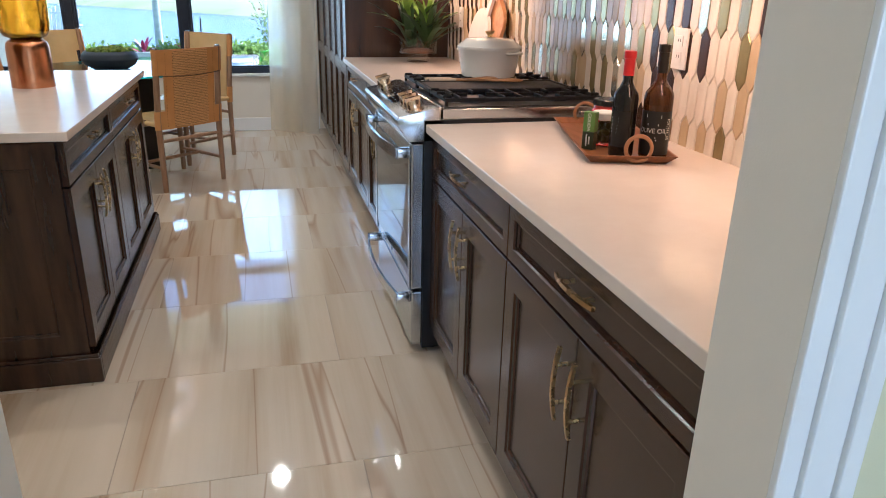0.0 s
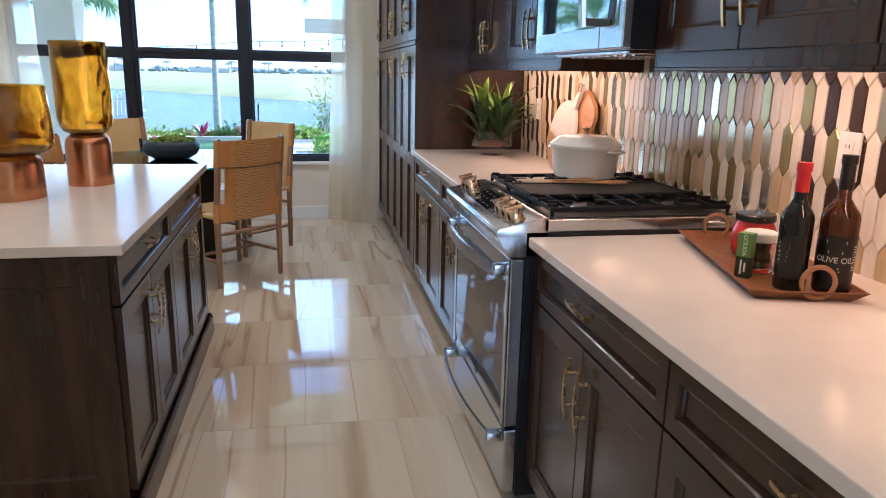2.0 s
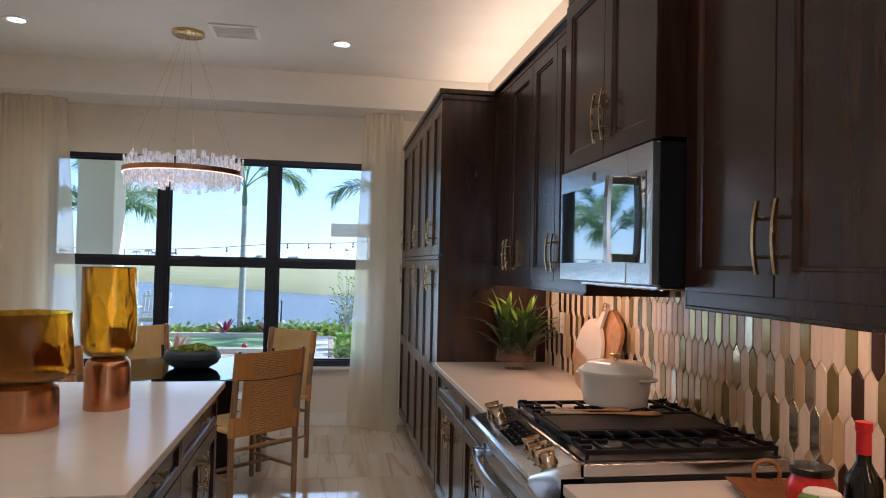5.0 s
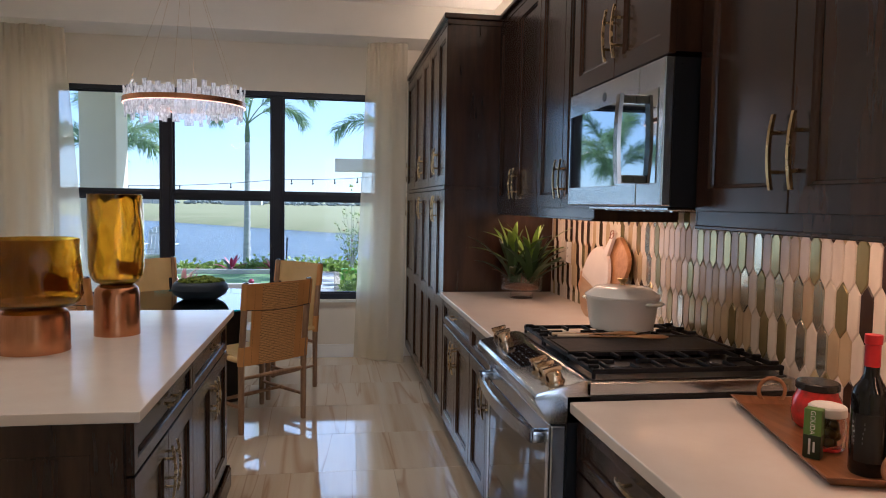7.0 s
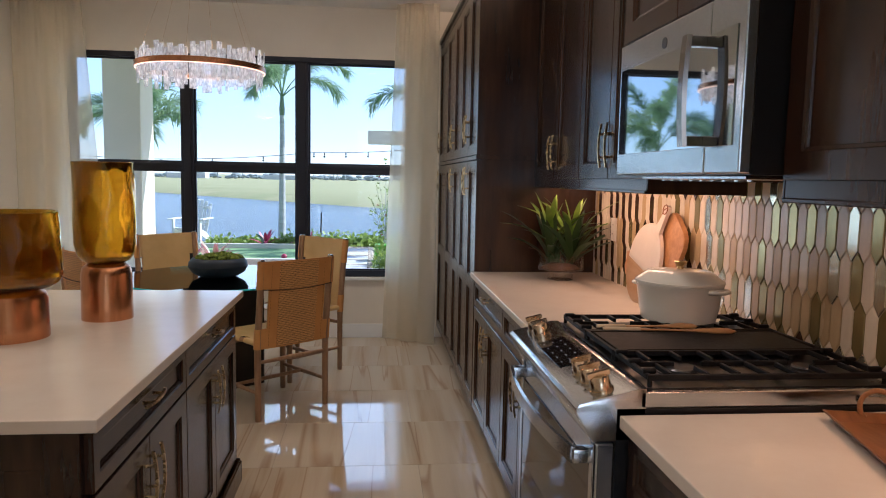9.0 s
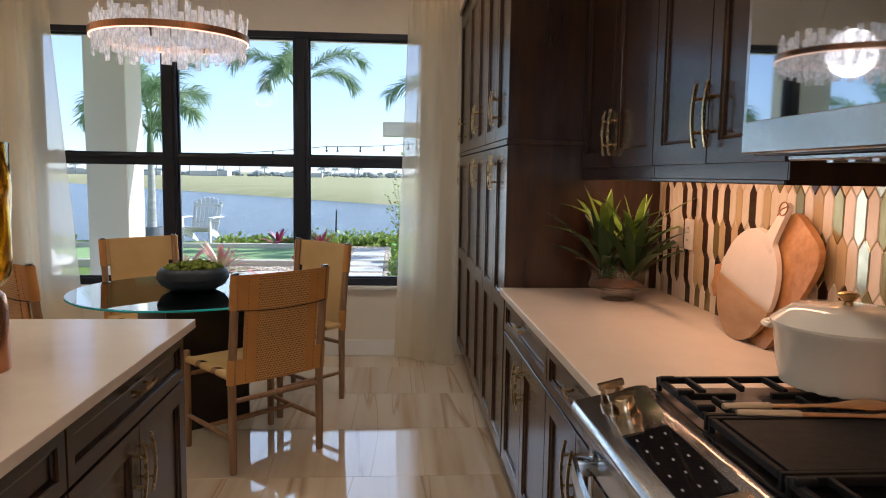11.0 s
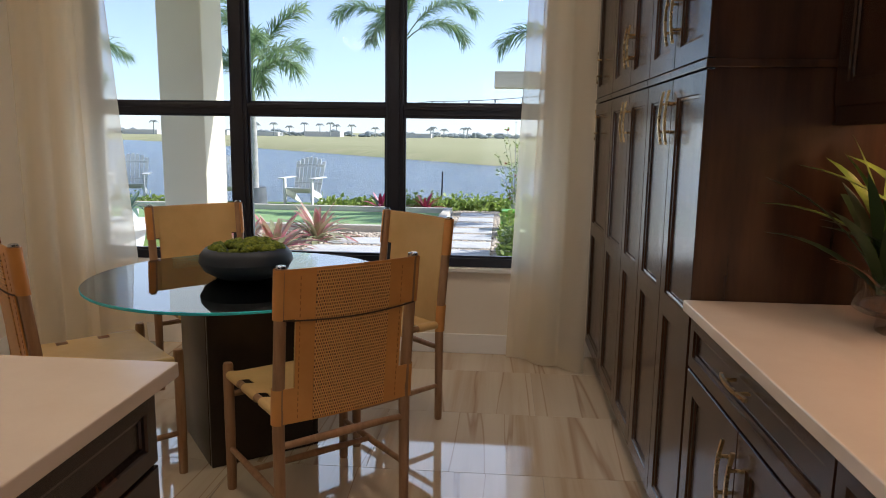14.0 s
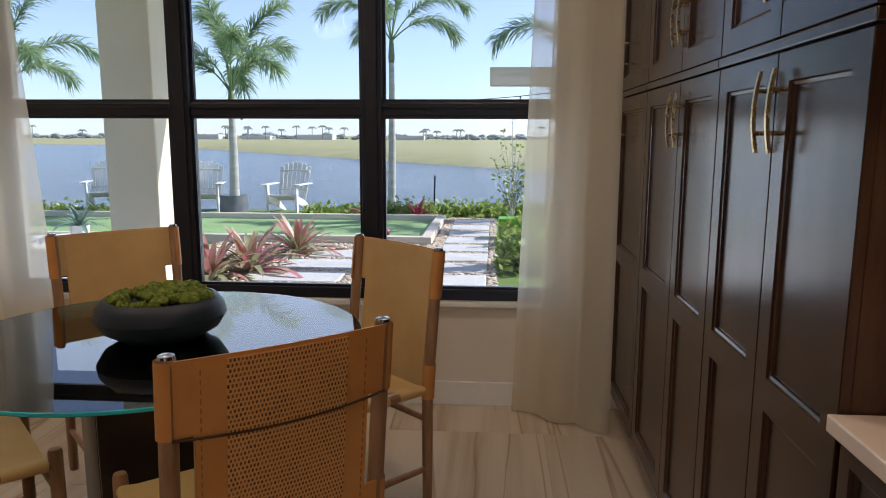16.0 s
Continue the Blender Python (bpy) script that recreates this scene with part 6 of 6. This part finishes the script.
def bars(bm, rows, w, h):
    """Unreadable writing: short plain bars."""
    r = random.Random(int(w * 1e5) + rows)
    for k in range(rows):
        z = h * (0.5 - (k + 0.5) / rows)
        ww = w * r.uniform(0.6, 1.0) / 2
        q = [bm.verts.new(p) for p in ((-ww, 0, z - h / rows * 0.25), (ww, 0, z - h / rows * 0.25), (ww, 0, z + h / rows * 0.25), (-ww, 0, z + h / rows * 0.25))]
        bm.faces.new(q)


# casserole
PX, PY, PZ = 1.605, 4.925, 0.9915
pot = thing("casserole", "cream enamel casserole with lid and brass knob on the grate", "pot", at=(PX, PY, PZ))
bm = bm_()
lathe(bm, [(0.0, 0.0), (0.110, 0.0), (0.121, 0.006), (0.130, 0.05), (0.139, 0.118), (0.142, 0.122), (0.142, 0.128), (0.133, 0.128), (0.128, 0.12), (0.0, 0.12)], (PX, PY, PZ), 56)
body = part("body", bm, ENAMEL, pot)
for s in (-1, 1):
    bm = bm_()
    d = Vector((0.55, -0.83, 0)) * s
    n = Vector((-d.y, d.x, 0))
    base = Vector((PX, PY, PZ + 0.112))
    rows = [base + d * (0.136 + 0.032 * math.sin(math.pi * k / 10)) + n * (0.046 * math.cos(math.pi * k / 10)) for k in range(11)]
    tube(bm, rows, 0.0085, 10, flat=0.75)
    extrude_poly(bm, [base + d * 0.132 + n * 0.04, base + d * 0.164 + n * 0.02, base + d * 0.164 - n * 0.02, base + d * 0.132 - n * 0.04], (0, 0, 0.006))
    part("side_handle", bm, ENAMEL, body)
bm = bm_()
lathe(bm, [(0.133, 0.128), (0.145, 0.129), (0.145, 0.135), (0.138, 0.141), (0.114, 0.158), (0.105, 0.166), (0.05, 0.172), (0.0, 0.173)], (PX, PY, PZ), 56)
lid = part("lid", bm, ENAMEL, pot)
bm = bm_()
lathe(bm, [(0.0, 0.170), (0.011, 0.170), (0.010, 0.180), (0.020, 0.192), (0.022, 0.197), (0.018, 0.200), (0.0, 0.200)], (PX, PY, PZ), 24)
part("knob", bm, BRASS, lid, "brass knob")


def spoon(x0, x1, y0, y1, z, label, bowl=True):
    c = thing("wooden_spoon", label, "utensil", "wooden utensils on the griddle", at=(x0, y0, z))
    a, b = Vector((x0, y0, z)), Vector((x1, y1, z))
    d = b - a
    bm = bm_()
    tube(bm, [a, a + d * 0.02, a + d * 0.27, a + d * 0.28], [0.007, 0.009, 0.010, 0.009], 12, flat=0.7)
    part("grip", bm, M("pale_grip", (0.55, 0.42, 0.28), rough=0.5), c, "pale painted grip")
    bm = bm_()
    tube(bm, [a + d * 0.28, a + d * 0.6, a + d * 0.72, a + d * 0.84, a + d * 0.95, b], [0.009, 0.008, 0.016, 0.027, 0.022, 0.006], 14, flat=0.35)
    part("blade", bm, OLIVEWOOD, c, "honey brown wooden blade")


spoon(1.285, 1.69, 4.742, 4.70, 1.000, "wooden spatula with a pale grip")
spoon(1.275, 1.60, 4.775, 4.772, 1.001, "wooden spoon with a pale grip")

# cutting boards leaning on the backsplash
lean = 0.16


def board_point(y, z, h):
    """On a leaning plane, h from the wall side."""
    return Vector((WALL_X - 0.012 - h - (1.36 - z) * lean, y, z))


def board(outline, h, th, material, name, parent, label):
    bm = bm_()
    extrude_poly(bm, [board_point(y, z, h) for y, z in outline], (-th, 0, -th * lean))
    bmesh.ops.bevel(bm, geom=[e for e in bm.edges], offset=0.003, segments=2, profile=0.5, affect="EDGES")
    return part(name, bm, material, parent, label)


rb = thing("cutting_board", "oblong honey wood cutting board with fish-tail grip", "cutting board", "boards leaning on the backsplash", at=(1.84, 5.58, COUNTER_Z))
pts = []
for k in range(40):
    a = 2 * math.pi * k / 40
    c0, s0 = math.cos(a), math.sin(a)
    pts.append((math.copysign(abs(c0) ** 0.45, c0) * 0.130, math.copysign(abs(s0) ** 0.45, s0) * 0.205))
rot = radians(32)
board([(5.56 + p * math.cos(rot) - q * math.sin(rot), 1.112 + p * math.sin(rot) + q * math.cos(rot)) for p, q in pts], 0.004, 0.020, OLIVEWOOD, "plank", rb, "")
board([(5.80, 1.05), (5.86, 1.06), (5.93, 1.01), (5.965, 1.05), (5.95, 1.08), (5.965, 1.12), (5.92, 1.13), (5.86, 1.12), (5.80, 1.15)], 0.006, 0.016, OLIVEWOOD, "grip", rb, "")
wb = thing("cutting_board", "round paddle board half white and half mango wood", "cutting board", "boards leaning on the backsplash", at=(1.80, 5.69, COUNTER_Z))
cyb, czb, R1, R2, tl = 5.685, 1.094, 0.178, 0.176, radians(30)


def paddle(a):
    """Round blade, long axis leaning by tl towards smaller y."""
    u, v = R1 * math.cos(a), R2 * math.sin(a)
    return (cyb + u * math.cos(tl) - v * math.sin(tl), czb + u * math.sin(tl) + v * math.cos(tl))


up = [paddle(radians(-26 + 196 * k / 24)) for k in range(25)]
dn = [paddle(radians(170 + 164 * k / 24)) for k in range(25)]
board(up, 0.034, 0.016, WHITEBOARD, "white_half", wb, "white marble upper half")
board(dn, 0.034, 0.016, MANGOWOOD, "wood_half", wb, "pale mango wood lower half")
hx, hz = paddle(radians(90))
ax, az = -math.sin(tl), math.cos(tl)
px_, pz_ = math.cos(tl), math.sin(tl)
hp = [(hx + ax * s - px_ * w, hz + az * s - pz_ * w) for s, w in ((-0.03, 0.045), (0.0, 0.026), (0.03, 0.019), (0.09, 0.018), (0.12, 0.012))] + [(hx + ax * s + px_ * w, hz + az * s + pz_ * w) for s, w in ((0.12, 0.012), (0.09, 0.018), (0.03, 0.019), (0.0, 0.026), (-0.03, 0.045))]
board(hp, 0.0335, 0.0168, WHITEBOARD, "grip", wb, "")
bm = bm_()
loop = [board_point(hx + ax * 0.09 + 0.022 * math.cos(t), hz + az * 0.09 + 0.012 + 0.02 * math.sin(t), 0.052) for t in [2 * math.pi * k / 14 for k in range(15)]]
tube(bm, loop, 0.0022, 6)
tube(bm, [loop[6], loop[6] + Vector((-0.004, 0.03, -0.012)), loop[6] + Vector((-0.004, 0.045, -0.03))], 0.002, 6)
part("cord", bm, M("leather_cord", (0.26, 0.11, 0.05), rough=0.6), wb, "brown leather cord")

# succulents in a footed glass bowl
GX, GY = 1.60, 6.40
pl = thing("potted_succulents", "green succulents in a footed clear glass bowl", "plant", at=(GX, GY, COUNTER_Z))
bm = bm_()
lathe(bm, [(0.0, 0.001), (0.068, 0.001), (0.070, 0.006), (0.066, 0.04), (0.066, 0.046), (0.118, 0.052), (0.123, 0.060), (0.123, 0.135), (0.119, 0.135), (0.119, 0.064), (0.112, 0.057), (0.0, 0.055)], (GX, GY, COUNTER_Z), 56)
part("glass_bowl", bm, BOWLGLASS, pl, "clear glass footed bowl")
bm = bm_()
lathe(bm, [(0.0, 0.0585), (0.102, 0.0585), (0.106, 0.063), (0.094, 0.072), (0.06, 0.082), (0.0, 0.088)], (GX, GY, COUNTER_Z), 40, wob=lambda a, z: 0.015 * math.sin(9 * a))
part("bark", bm, SOIL, pl, "brown bark chips")
for sx, sy, seed in ((0.05, -0.025, 81), (-0.05, 0.035, 82)):
    # short bright upright leaves over longer dark drooping ones
    rosette("succulent", GX + sx, GY + sy, COUNTER_Z + 0.19, 10, 0.31, [AGAVE], seed, "", "", parent=pl, upright=0.32, wide=0.066)
    rosette("succulent", GX + sx, GY + sy, COUNTER_Z + 0.085, 17, 0.34, [AGAVEDARK], seed + 5, "", "", parent=pl, upright=0.3, wide=0.065)
bm = bm_()
rw = random.Random(8)
for k in range(14):
    a = rw.uniform(0, 6.28)
    p = [Vector((GX, GY, COUNTER_Z + 0.09)) + Vector((math.cos(a), math.sin(a), 0)) * (0.05 + 0.13 * s) + Vector((0, 0, 0.16 * s - 0.08 * s * s)) for s in (0, 0.4, 0.7, 1)]
    tube(bm, p, [0.002, 0.0016, 0.0012, 0.0006], 5)
part("twigs", bm, TWIG, pl)
bm = bm_()
for k in range(60):
    p = Vector((GX - 0.05 + rw.gauss(0, 0.022), GY - 0.075 + rw.gauss(0, 0.022), COUNTER_Z + 0.105 + abs(rw.gauss(0, 0.022))))
    bmesh.ops.create_icosphere(bm, subdivisions=1, radius=rw.uniform(0.004, 0.008), matrix=Matrix.Translation(p))
part("moss_tuft", bm, AGAVEDARK, pl)

# ---- tray with bottles and jars ----
TRX, TRY, TRA = 1.655, 3.815, radians(-14.5)
TRM = Matrix.Translation((TRX, TRY, COUNTER_Z)) @ Matrix.Rotation(TRA, 4, "Z")
tray = thing("tray", "reddish wooden serving tray with round bentwood handles", "tray", at=(TRX, TRY, COUNTER_Z))
bm = bm_()
w0, l0, w1, l1, h, th = 0.108, 0.285, 0.132, 0.312, 0.026, 0.006
ring = lambda w, l, z: [bm.verts.new(TRM @ Vector(p)) for p in ((-w, -l, z), (w, -l, z), (w, l, z), (-w, l, z))]
loops = [ring(w0, l0, 0.0008), ring(w1, l1, h), ring(w1 - th, l1 - th, h), ring(w0 - th * 0.4, l0 - th * 0.4, 0.009)]
bm.faces.new(loops[0])
for a, b in zip(loops, loops[1:]):
    for k in range(4):
        bm.faces.new((a[k], a[(k + 1) % 4], b[(k + 1) % 4], b[k]))
bm.faces.new(loops[-1])
bmesh.ops.bevel(bm, geom=[e for e in bm.edges], offset=0.0015, segments=1, profile=0.5, affect="EDGES")
part("tray_base", bm, TRAYWOOD, tray, smooth=False)
for u, v in ((0.02, -0.300), (-0.02, 0.300)):
    bm = bm_()
    tube(bm, [TRM @ Vector((u + 0.036 * math.cos(t), v, 0.044 + 0.036 * math.sin(t))) for t in [2 * math.pi * k / 28 for k in range(29)]], 0.0045, 8, flat=1.3)
    part("ring_handle", bm, BENTWOOD, tray, "bentwood ring handle")
tray_z = COUNTER_Z + 0.0095
at_tray = lambda u, v: TRM @ Vector((u, v, 0))
TO_CAM = radians(229)


def bottle(u, v, r, body_h, total, material, label, cap_material, cap_h):
    p = at_tray(u, v)
    c = thing("bottle", label, "bottle", "bottles on the tray", at=(p.x, p.y, tray_z))
    bm = bm_()
    lathe(bm, [(0.0, 0.0), (r * 0.92, 0.0), (r, 0.006), (r, body_h), (r * 0.93, body_h + 0.012), (r * 0.6, body_h + 0.03), (0.0145, body_h + 0.045), (0.0135, total - 0.02), (0.0155, total - 0.018), (0.0155, total - 0.004), (0.0, total - 0.003)], (p.x, p.y, tray_z), 40)
    part("glass", bm, material, c)
    bm = bm_()
    lathe(bm, [(0.0146, total - cap_h), (0.0152, total - cap_h), (0.0146, total - 0.021), (0.0168, total - 0.019), (0.0168, total), (0.0, total + 0.0005)], (p.x, p.y, tray_z), 28)
    part("capsule", bm, cap_material, c)
    return c, p


def label_on(c, p, r, z0, z1, material, spread):
    bm = bm_()
    sheet(bm, lambda s, t: (p.x + r * math.cos(TO_CAM + (s - 0.5) * spread), p.y + r * math.sin(TO_CAM + (s - 0.5) * spread), tray_z + z0 + (z1 - z0) * t), 20, 1)
    return part("label", bm, material, c)


c1, q1 = bottle(-0.012, -0.225, 0.0355, 0.165, 0.292, DARKBOTTLE, "dark glass bottle with a red capsule", REDFOIL, 0.066)
lb = label_on(c1, q1, 0.0359, 0.03, 0.13, LABELBLACK, 1.5)
bm = bm_()
bars(bm, 5, 0.03, 0.05)
wrap(bm, q1.x, q1.y, 0.0362, TO_CAM - 0.55, tray_z + 0.09)
part("writing", bm, M("grey_lettering", (0.30, 0.30, 0.28), rough=0.6), lb, smooth=False)
c2, q2 = bottle(0.078, -0.236, 0.0405, 0.172, 0.312, BROWNBOTTLE, "brown glass olive oil bottle with a black label", LIDBLACK, 0.075)
bm = bm_()
lathe(bm, [(0.0, 0.006), (0.0365, 0.006), (0.0365, 0.15), (0.0, 0.15)], (q2.x, q2.y, tray_z), 32)
part("oil", bm, M("dark_oil", (0.06, 0.028, 0.006), rough=0.2), c2)
lb = label_on(c2, q2, 0.0409, 0.012, 0.135, LABELBLACK, 3.6)
bm = lettering("OLIVE OIL", 0.0185)
wrap(bm, q2.x, q2.y, 0.0413, TO_CAM, tray_z + 0.080)
part("writing", bm, LETTER, lb, smooth=False)
for z, rws, w, hgt in ((0.121, 1, 0.045, 0.018), (0.098, 1, 0.04, 0.012), (0.058, 2, 0.03, 0.014)):
    bm = bm_()
    bars(bm, rws, w, hgt)
    wrap(bm, q2.x, q2.y, 0.0413, TO_CAM, tray_z + z)
    part("writing", bm, LETTER, lb, smooth=False)
bm = bm_()
bars(bm, 10, 0.016, 0.06)
wrap(bm, q2.x, q2.y, 0.0413, TO_CAM + 1.15, tray_z + 0.085)
part("writing", bm, LETTER, lb, smooth=False)

p = at_tray(0.015, 0.09)
jar = thing("jar", "red pepper jar with a black lid", "jar", "jars on the tray", at=(p.x, p.y, tray_z))
bm = bm_()
lathe(bm, [(0.0, 0.0), (0.044, 0.0), (0.056, 0.012), (0.060, 0.035), (0.057, 0.07), (0.048, 0.088), (0.046, 0.098), (0.0, 0.098)], (p.x, p.y, tray_z), 40)
part("glass", bm, REDFOOD, jar, "glossy red contents behind glass")
bm = bm_()
lathe(bm, [(0.0, 0.0965), (0.0495, 0.0965), (0.0515, 0.099), (0.0515, 0.113), (0.048, 0.116), (0.0, 0.117)], (p.x, p.y, tray_z), 40)
part("lid", bm, LIDBLACK, jar)

p = at_tray(-0.03, -0.075)
jar = thing("jar", "glass jar of green olives with a white paper lid", "jar", "jars on the tray", at=(p.x, p.y, tray_z))
bm = bm_()
lathe(bm, [(0.0, 0.0), (0.034, 0.0), (0.040, 0.008), (0.041, 0.06), (0.036, 0.076), (0.035, 0.084), (0.033, 0.084), (0.034, 0.076), (0.038, 0.06), (0.037, 0.01), (0.0, 0.005)], (p.x, p.y, tray_z), 40)
part("glass", bm, CLEAR, jar)
ro = random.Random(12)
bm = bm_()
for k in range(46):
    a, rr = ro.uniform(0, 6.28), 0.025 * math.sqrt(ro.random())
    bmesh.ops.create_icosphere(bm, subdivisions=2, radius=0.0105, matrix=Matrix.Translation((p.x + rr * math.cos(a), p.y + rr * math.sin(a), tray_z + 0.017 + 0.046 * k / 46)))
part("olives", bm, OLIVES, jar)
bm = bm_()
lathe(bm, [(0.039, 0.078), (0.041, 0.080), (0.040, 0.097), (0.036, 0.101), (0.0, 0.102)], (p.x, p.y, tray_z), 36, wob=lambda a, z: 0.02 * math.sin(11 * a))
part("lid", bm, PAPER, jar, "white paper lid")

p = at_tray(-0.088, -0.145)
bx = thing("cheese_box", "slim green cheese box standing on the tray", "box", at=(p.x, p.y, tray_z))
BM_ = Matrix.Translation((p.x, p.y, tray_z)) @ Matrix.Rotation(TO_CAM + math.pi / 2 - 0.15, 4, "Z")


def box_part(name, a, material, parent, label=""):
    bm = bm_()
    box(bm, *a, 0.0008, 1)
    bmesh.ops.transform(bm, matrix=BM_, verts=bm.verts)
    return part(name, bm, material, parent, label, smooth=False)


lower = box_part("lower_half", (-0.018, 0.018, -0.013, 0.013, 0.0, 0.052), DARKGREEN, bx, "dark green lower half")
upper = box_part("upper_half", (-0.0181, 0.0181, -0.0131, 0.0131, 0.0522, 0.110), LABELGREEN, bx, "bright green upper half")
bm = lettering("GOUDA", 0.0145)
bmesh.ops.transform(bm, matrix=BM_ @ Matrix.Translation((0.0, -0.0137, 0.081)) @ Matrix.Rotation(radians(90), 4, "Y"), verts=bm.verts)
part("writing", bm, LETTER, upper, smooth=False)
bm = bm_()
bars(bm, 2, 0.036, 0.018)
bmesh.ops.transform(bm, matrix=BM_ @ Matrix.Translation((0.0, -0.0136, 0.027)) @ Matrix.Rotation(radians(90), 4, "Y"), verts=bm.verts)
part("writing", bm, LETTER, lower, smooth=False)

# ---- floor tiles, last ----
floor = thing("floor", "polished beige veined marble tiles", "floor", kind="structure", at=(0, 5, 0))
bm = bm_()
box(bm, LEFT_X, WALL_X, HALL_Y, WIN_Y, -0.05, -0.003)
part("screed", bm, GROUT, floor, smooth=False)
TILE_Y, TILE_X, JOINT = 0.634, 1.27, 0.0022
tile_cache = {}


def floor_tile(x0, x1, y0, y1):
    key = (round(x1 - x0, 3), round(y1 - y0, 3))
    if key not in tile_cache:
        bm = bm_()
        box(bm, -key[0] / 2 + JOINT / 2, key[0] / 2 - JOINT / 2, -key[1] / 2 + JOINT / 2, key[1] / 2 - JOINT / 2, -0.004, 0.0, 0.0006, 1)
        tile_cache[key] = mesh_of("tile", bm, MARBLE, False, Vector())
    ob = new("tile", tile_cache[key])
    ob.parent = floor
    ob.location = Vector(((x0 + x1) / 2, (y0 + y1) / 2, 0)) - floor.location


row = 0
y = 3.585 - 8 * TILE_Y
while y < WIN_Y:
    j0 = (0.09 if row % 2 == 0 else 0.82) - 4 * TILE_X
    x = j0
    while x < WALL_X:
        a, b = max(x, LEFT_X), min(x + TILE_X, WALL_X)
        c0, d = max(y, HALL_Y), min(y + TILE_Y, WIN_Y)
        if b - a > 0.01 and d - c0 > 0.01:
            floor_tile(a, b, c0, d)
        x += TILE_X
    y += TILE_Y
    row += 1

# ---- backsplash of elongated hexagon tiles ----
TW, TH, TT = 0.0465, 0.160, 0.028
PITCH = TH - TT
SPLASH = [
    (M("splash_white", (0.75, 0.69, 0.59), (0.63, 0.56, 0.46), rough=0.22, scale=(12, 12, 5), bump=0.05, rnd=True), 46),
    (M("splash_beige", (0.54, 0.42, 0.25), (0.43, 0.33, 0.19), rough=0.25, scale=(12, 12, 4), bump=0.05, rnd=True), 15),
    (M("splash_silver", (0.66, 0.62, 0.48), (0.50, 0.46, 0.34), rough=0.14, metal=0.85, scale=(10, 10, 4), bump=0.15, bscale=40, rnd=True), 15),
    (M("splash_olive", (0.40, 0.33, 0.15), (0.27, 0.22, 0.09), rough=0.16, metal=0.6, scale=(10, 10, 4), bump=0.15, bscale=40, rnd=True), 12),
    (M("splash_brown", (0.055, 0.030, 0.018), (0.035, 0.018, 0.012), rough=0.2, scale=(10, 10, 4), bump=0.1, rnd=True), 12),
]
splash = thing("backsplash", "backsplash of mixed white, beige, metallic and brown picket tiles", "backsplash", kind="structure", at=(WALL_X, 4.6, 0.9))
bm = bm_()
box(bm, WALL_X - 0.004, WALL_X, 2.495, 6.695, COUNTER_Z, 1.47)
part("grout", bm, M("splash_grout", (0.50, 0.45, 0.39), rough=0.85), splash, smooth=False)


def picket(material):
    bm = bm_()
    w, h, t = TW - 0.0024, TH - 0.0026, TT
    out = [(0, -h / 2), (w / 2, -h / 2 + t), (w / 2, h / 2 - t), (0, h / 2), (-w / 2, h / 2 - t), (-w / 2, -h / 2 + t)]
    rim = [bm.verts.new((0.004, a, b)) for a, b in out]
    edge = [bm.verts.new((-0.0022, a, b)) for a, b in out]
    k = 0.88
    top = [bm.verts.new((-0.0045, a * k, b * 0.965)) for a, b in out]
    for r0, r1 in ((rim, edge), (edge, top)):
        for i in range(6):
            bm.faces.new((r0[i], r0[(i + 1) % 6], r1[(i + 1) % 6], r1[i]))
    bm.faces.new(top)
    return mesh_of("tile", bm, material, False, Vector())


rt = random.Random(77)
pick_mesh = [picket(m) for m, _ in SPLASH]
splash_off = splash.location.copy()
far = [([], []) for _ in SPLASH]
for r_ in range(5):
    z = 0.93 + PITCH * r_
    for k in range(int((6.695 - 2.50) / TW)):
        y = 2.50 + TW * (k + 0.5) + (TW / 2 if r_ % 2 else 0)
        if y > 6.67:
            continue
        # pale tiles alternate with mixed metallic, brown and beige ones
        if (k + r_ // 2) % 2:
            i = rt.choices(range(5), (80, 20, 0, 0, 0))[0]
        else:
            mid_ = 4.1 < y < 5.3
            i = rt.choices(range(5), (14, 22, 26 if mid_ else 4, 26 if mid_ else 14, 12 if mid_ else 34))[0]
        place_ = Vector((WALL_X - 0.0042, y, z)) - splash_off
        if 3.25 < y < 6.15:
            ob = new("tile", pick_mesh[i])
            ob.parent = splash
            ob.location = place_
        else:
            vs, fs = far[i]
            o = len(vs)
            vs += [tuple(v.co + place_) for v in pick_mesh[i].vertices]
            fs += [[q + o for q in f.vertices] for f in pick_mesh[i].polygons]
for (vs, fs), (m, _) in zip(far, SPLASH):
    me = bpy.data.meshes.new("tiles_rest")
    me.from_pydata(vs, [], fs)
    me.materials.append(m)
    ob = new("tiles_rest", me)
    ob.parent = splash
    tagged(ob, kind="stuff")
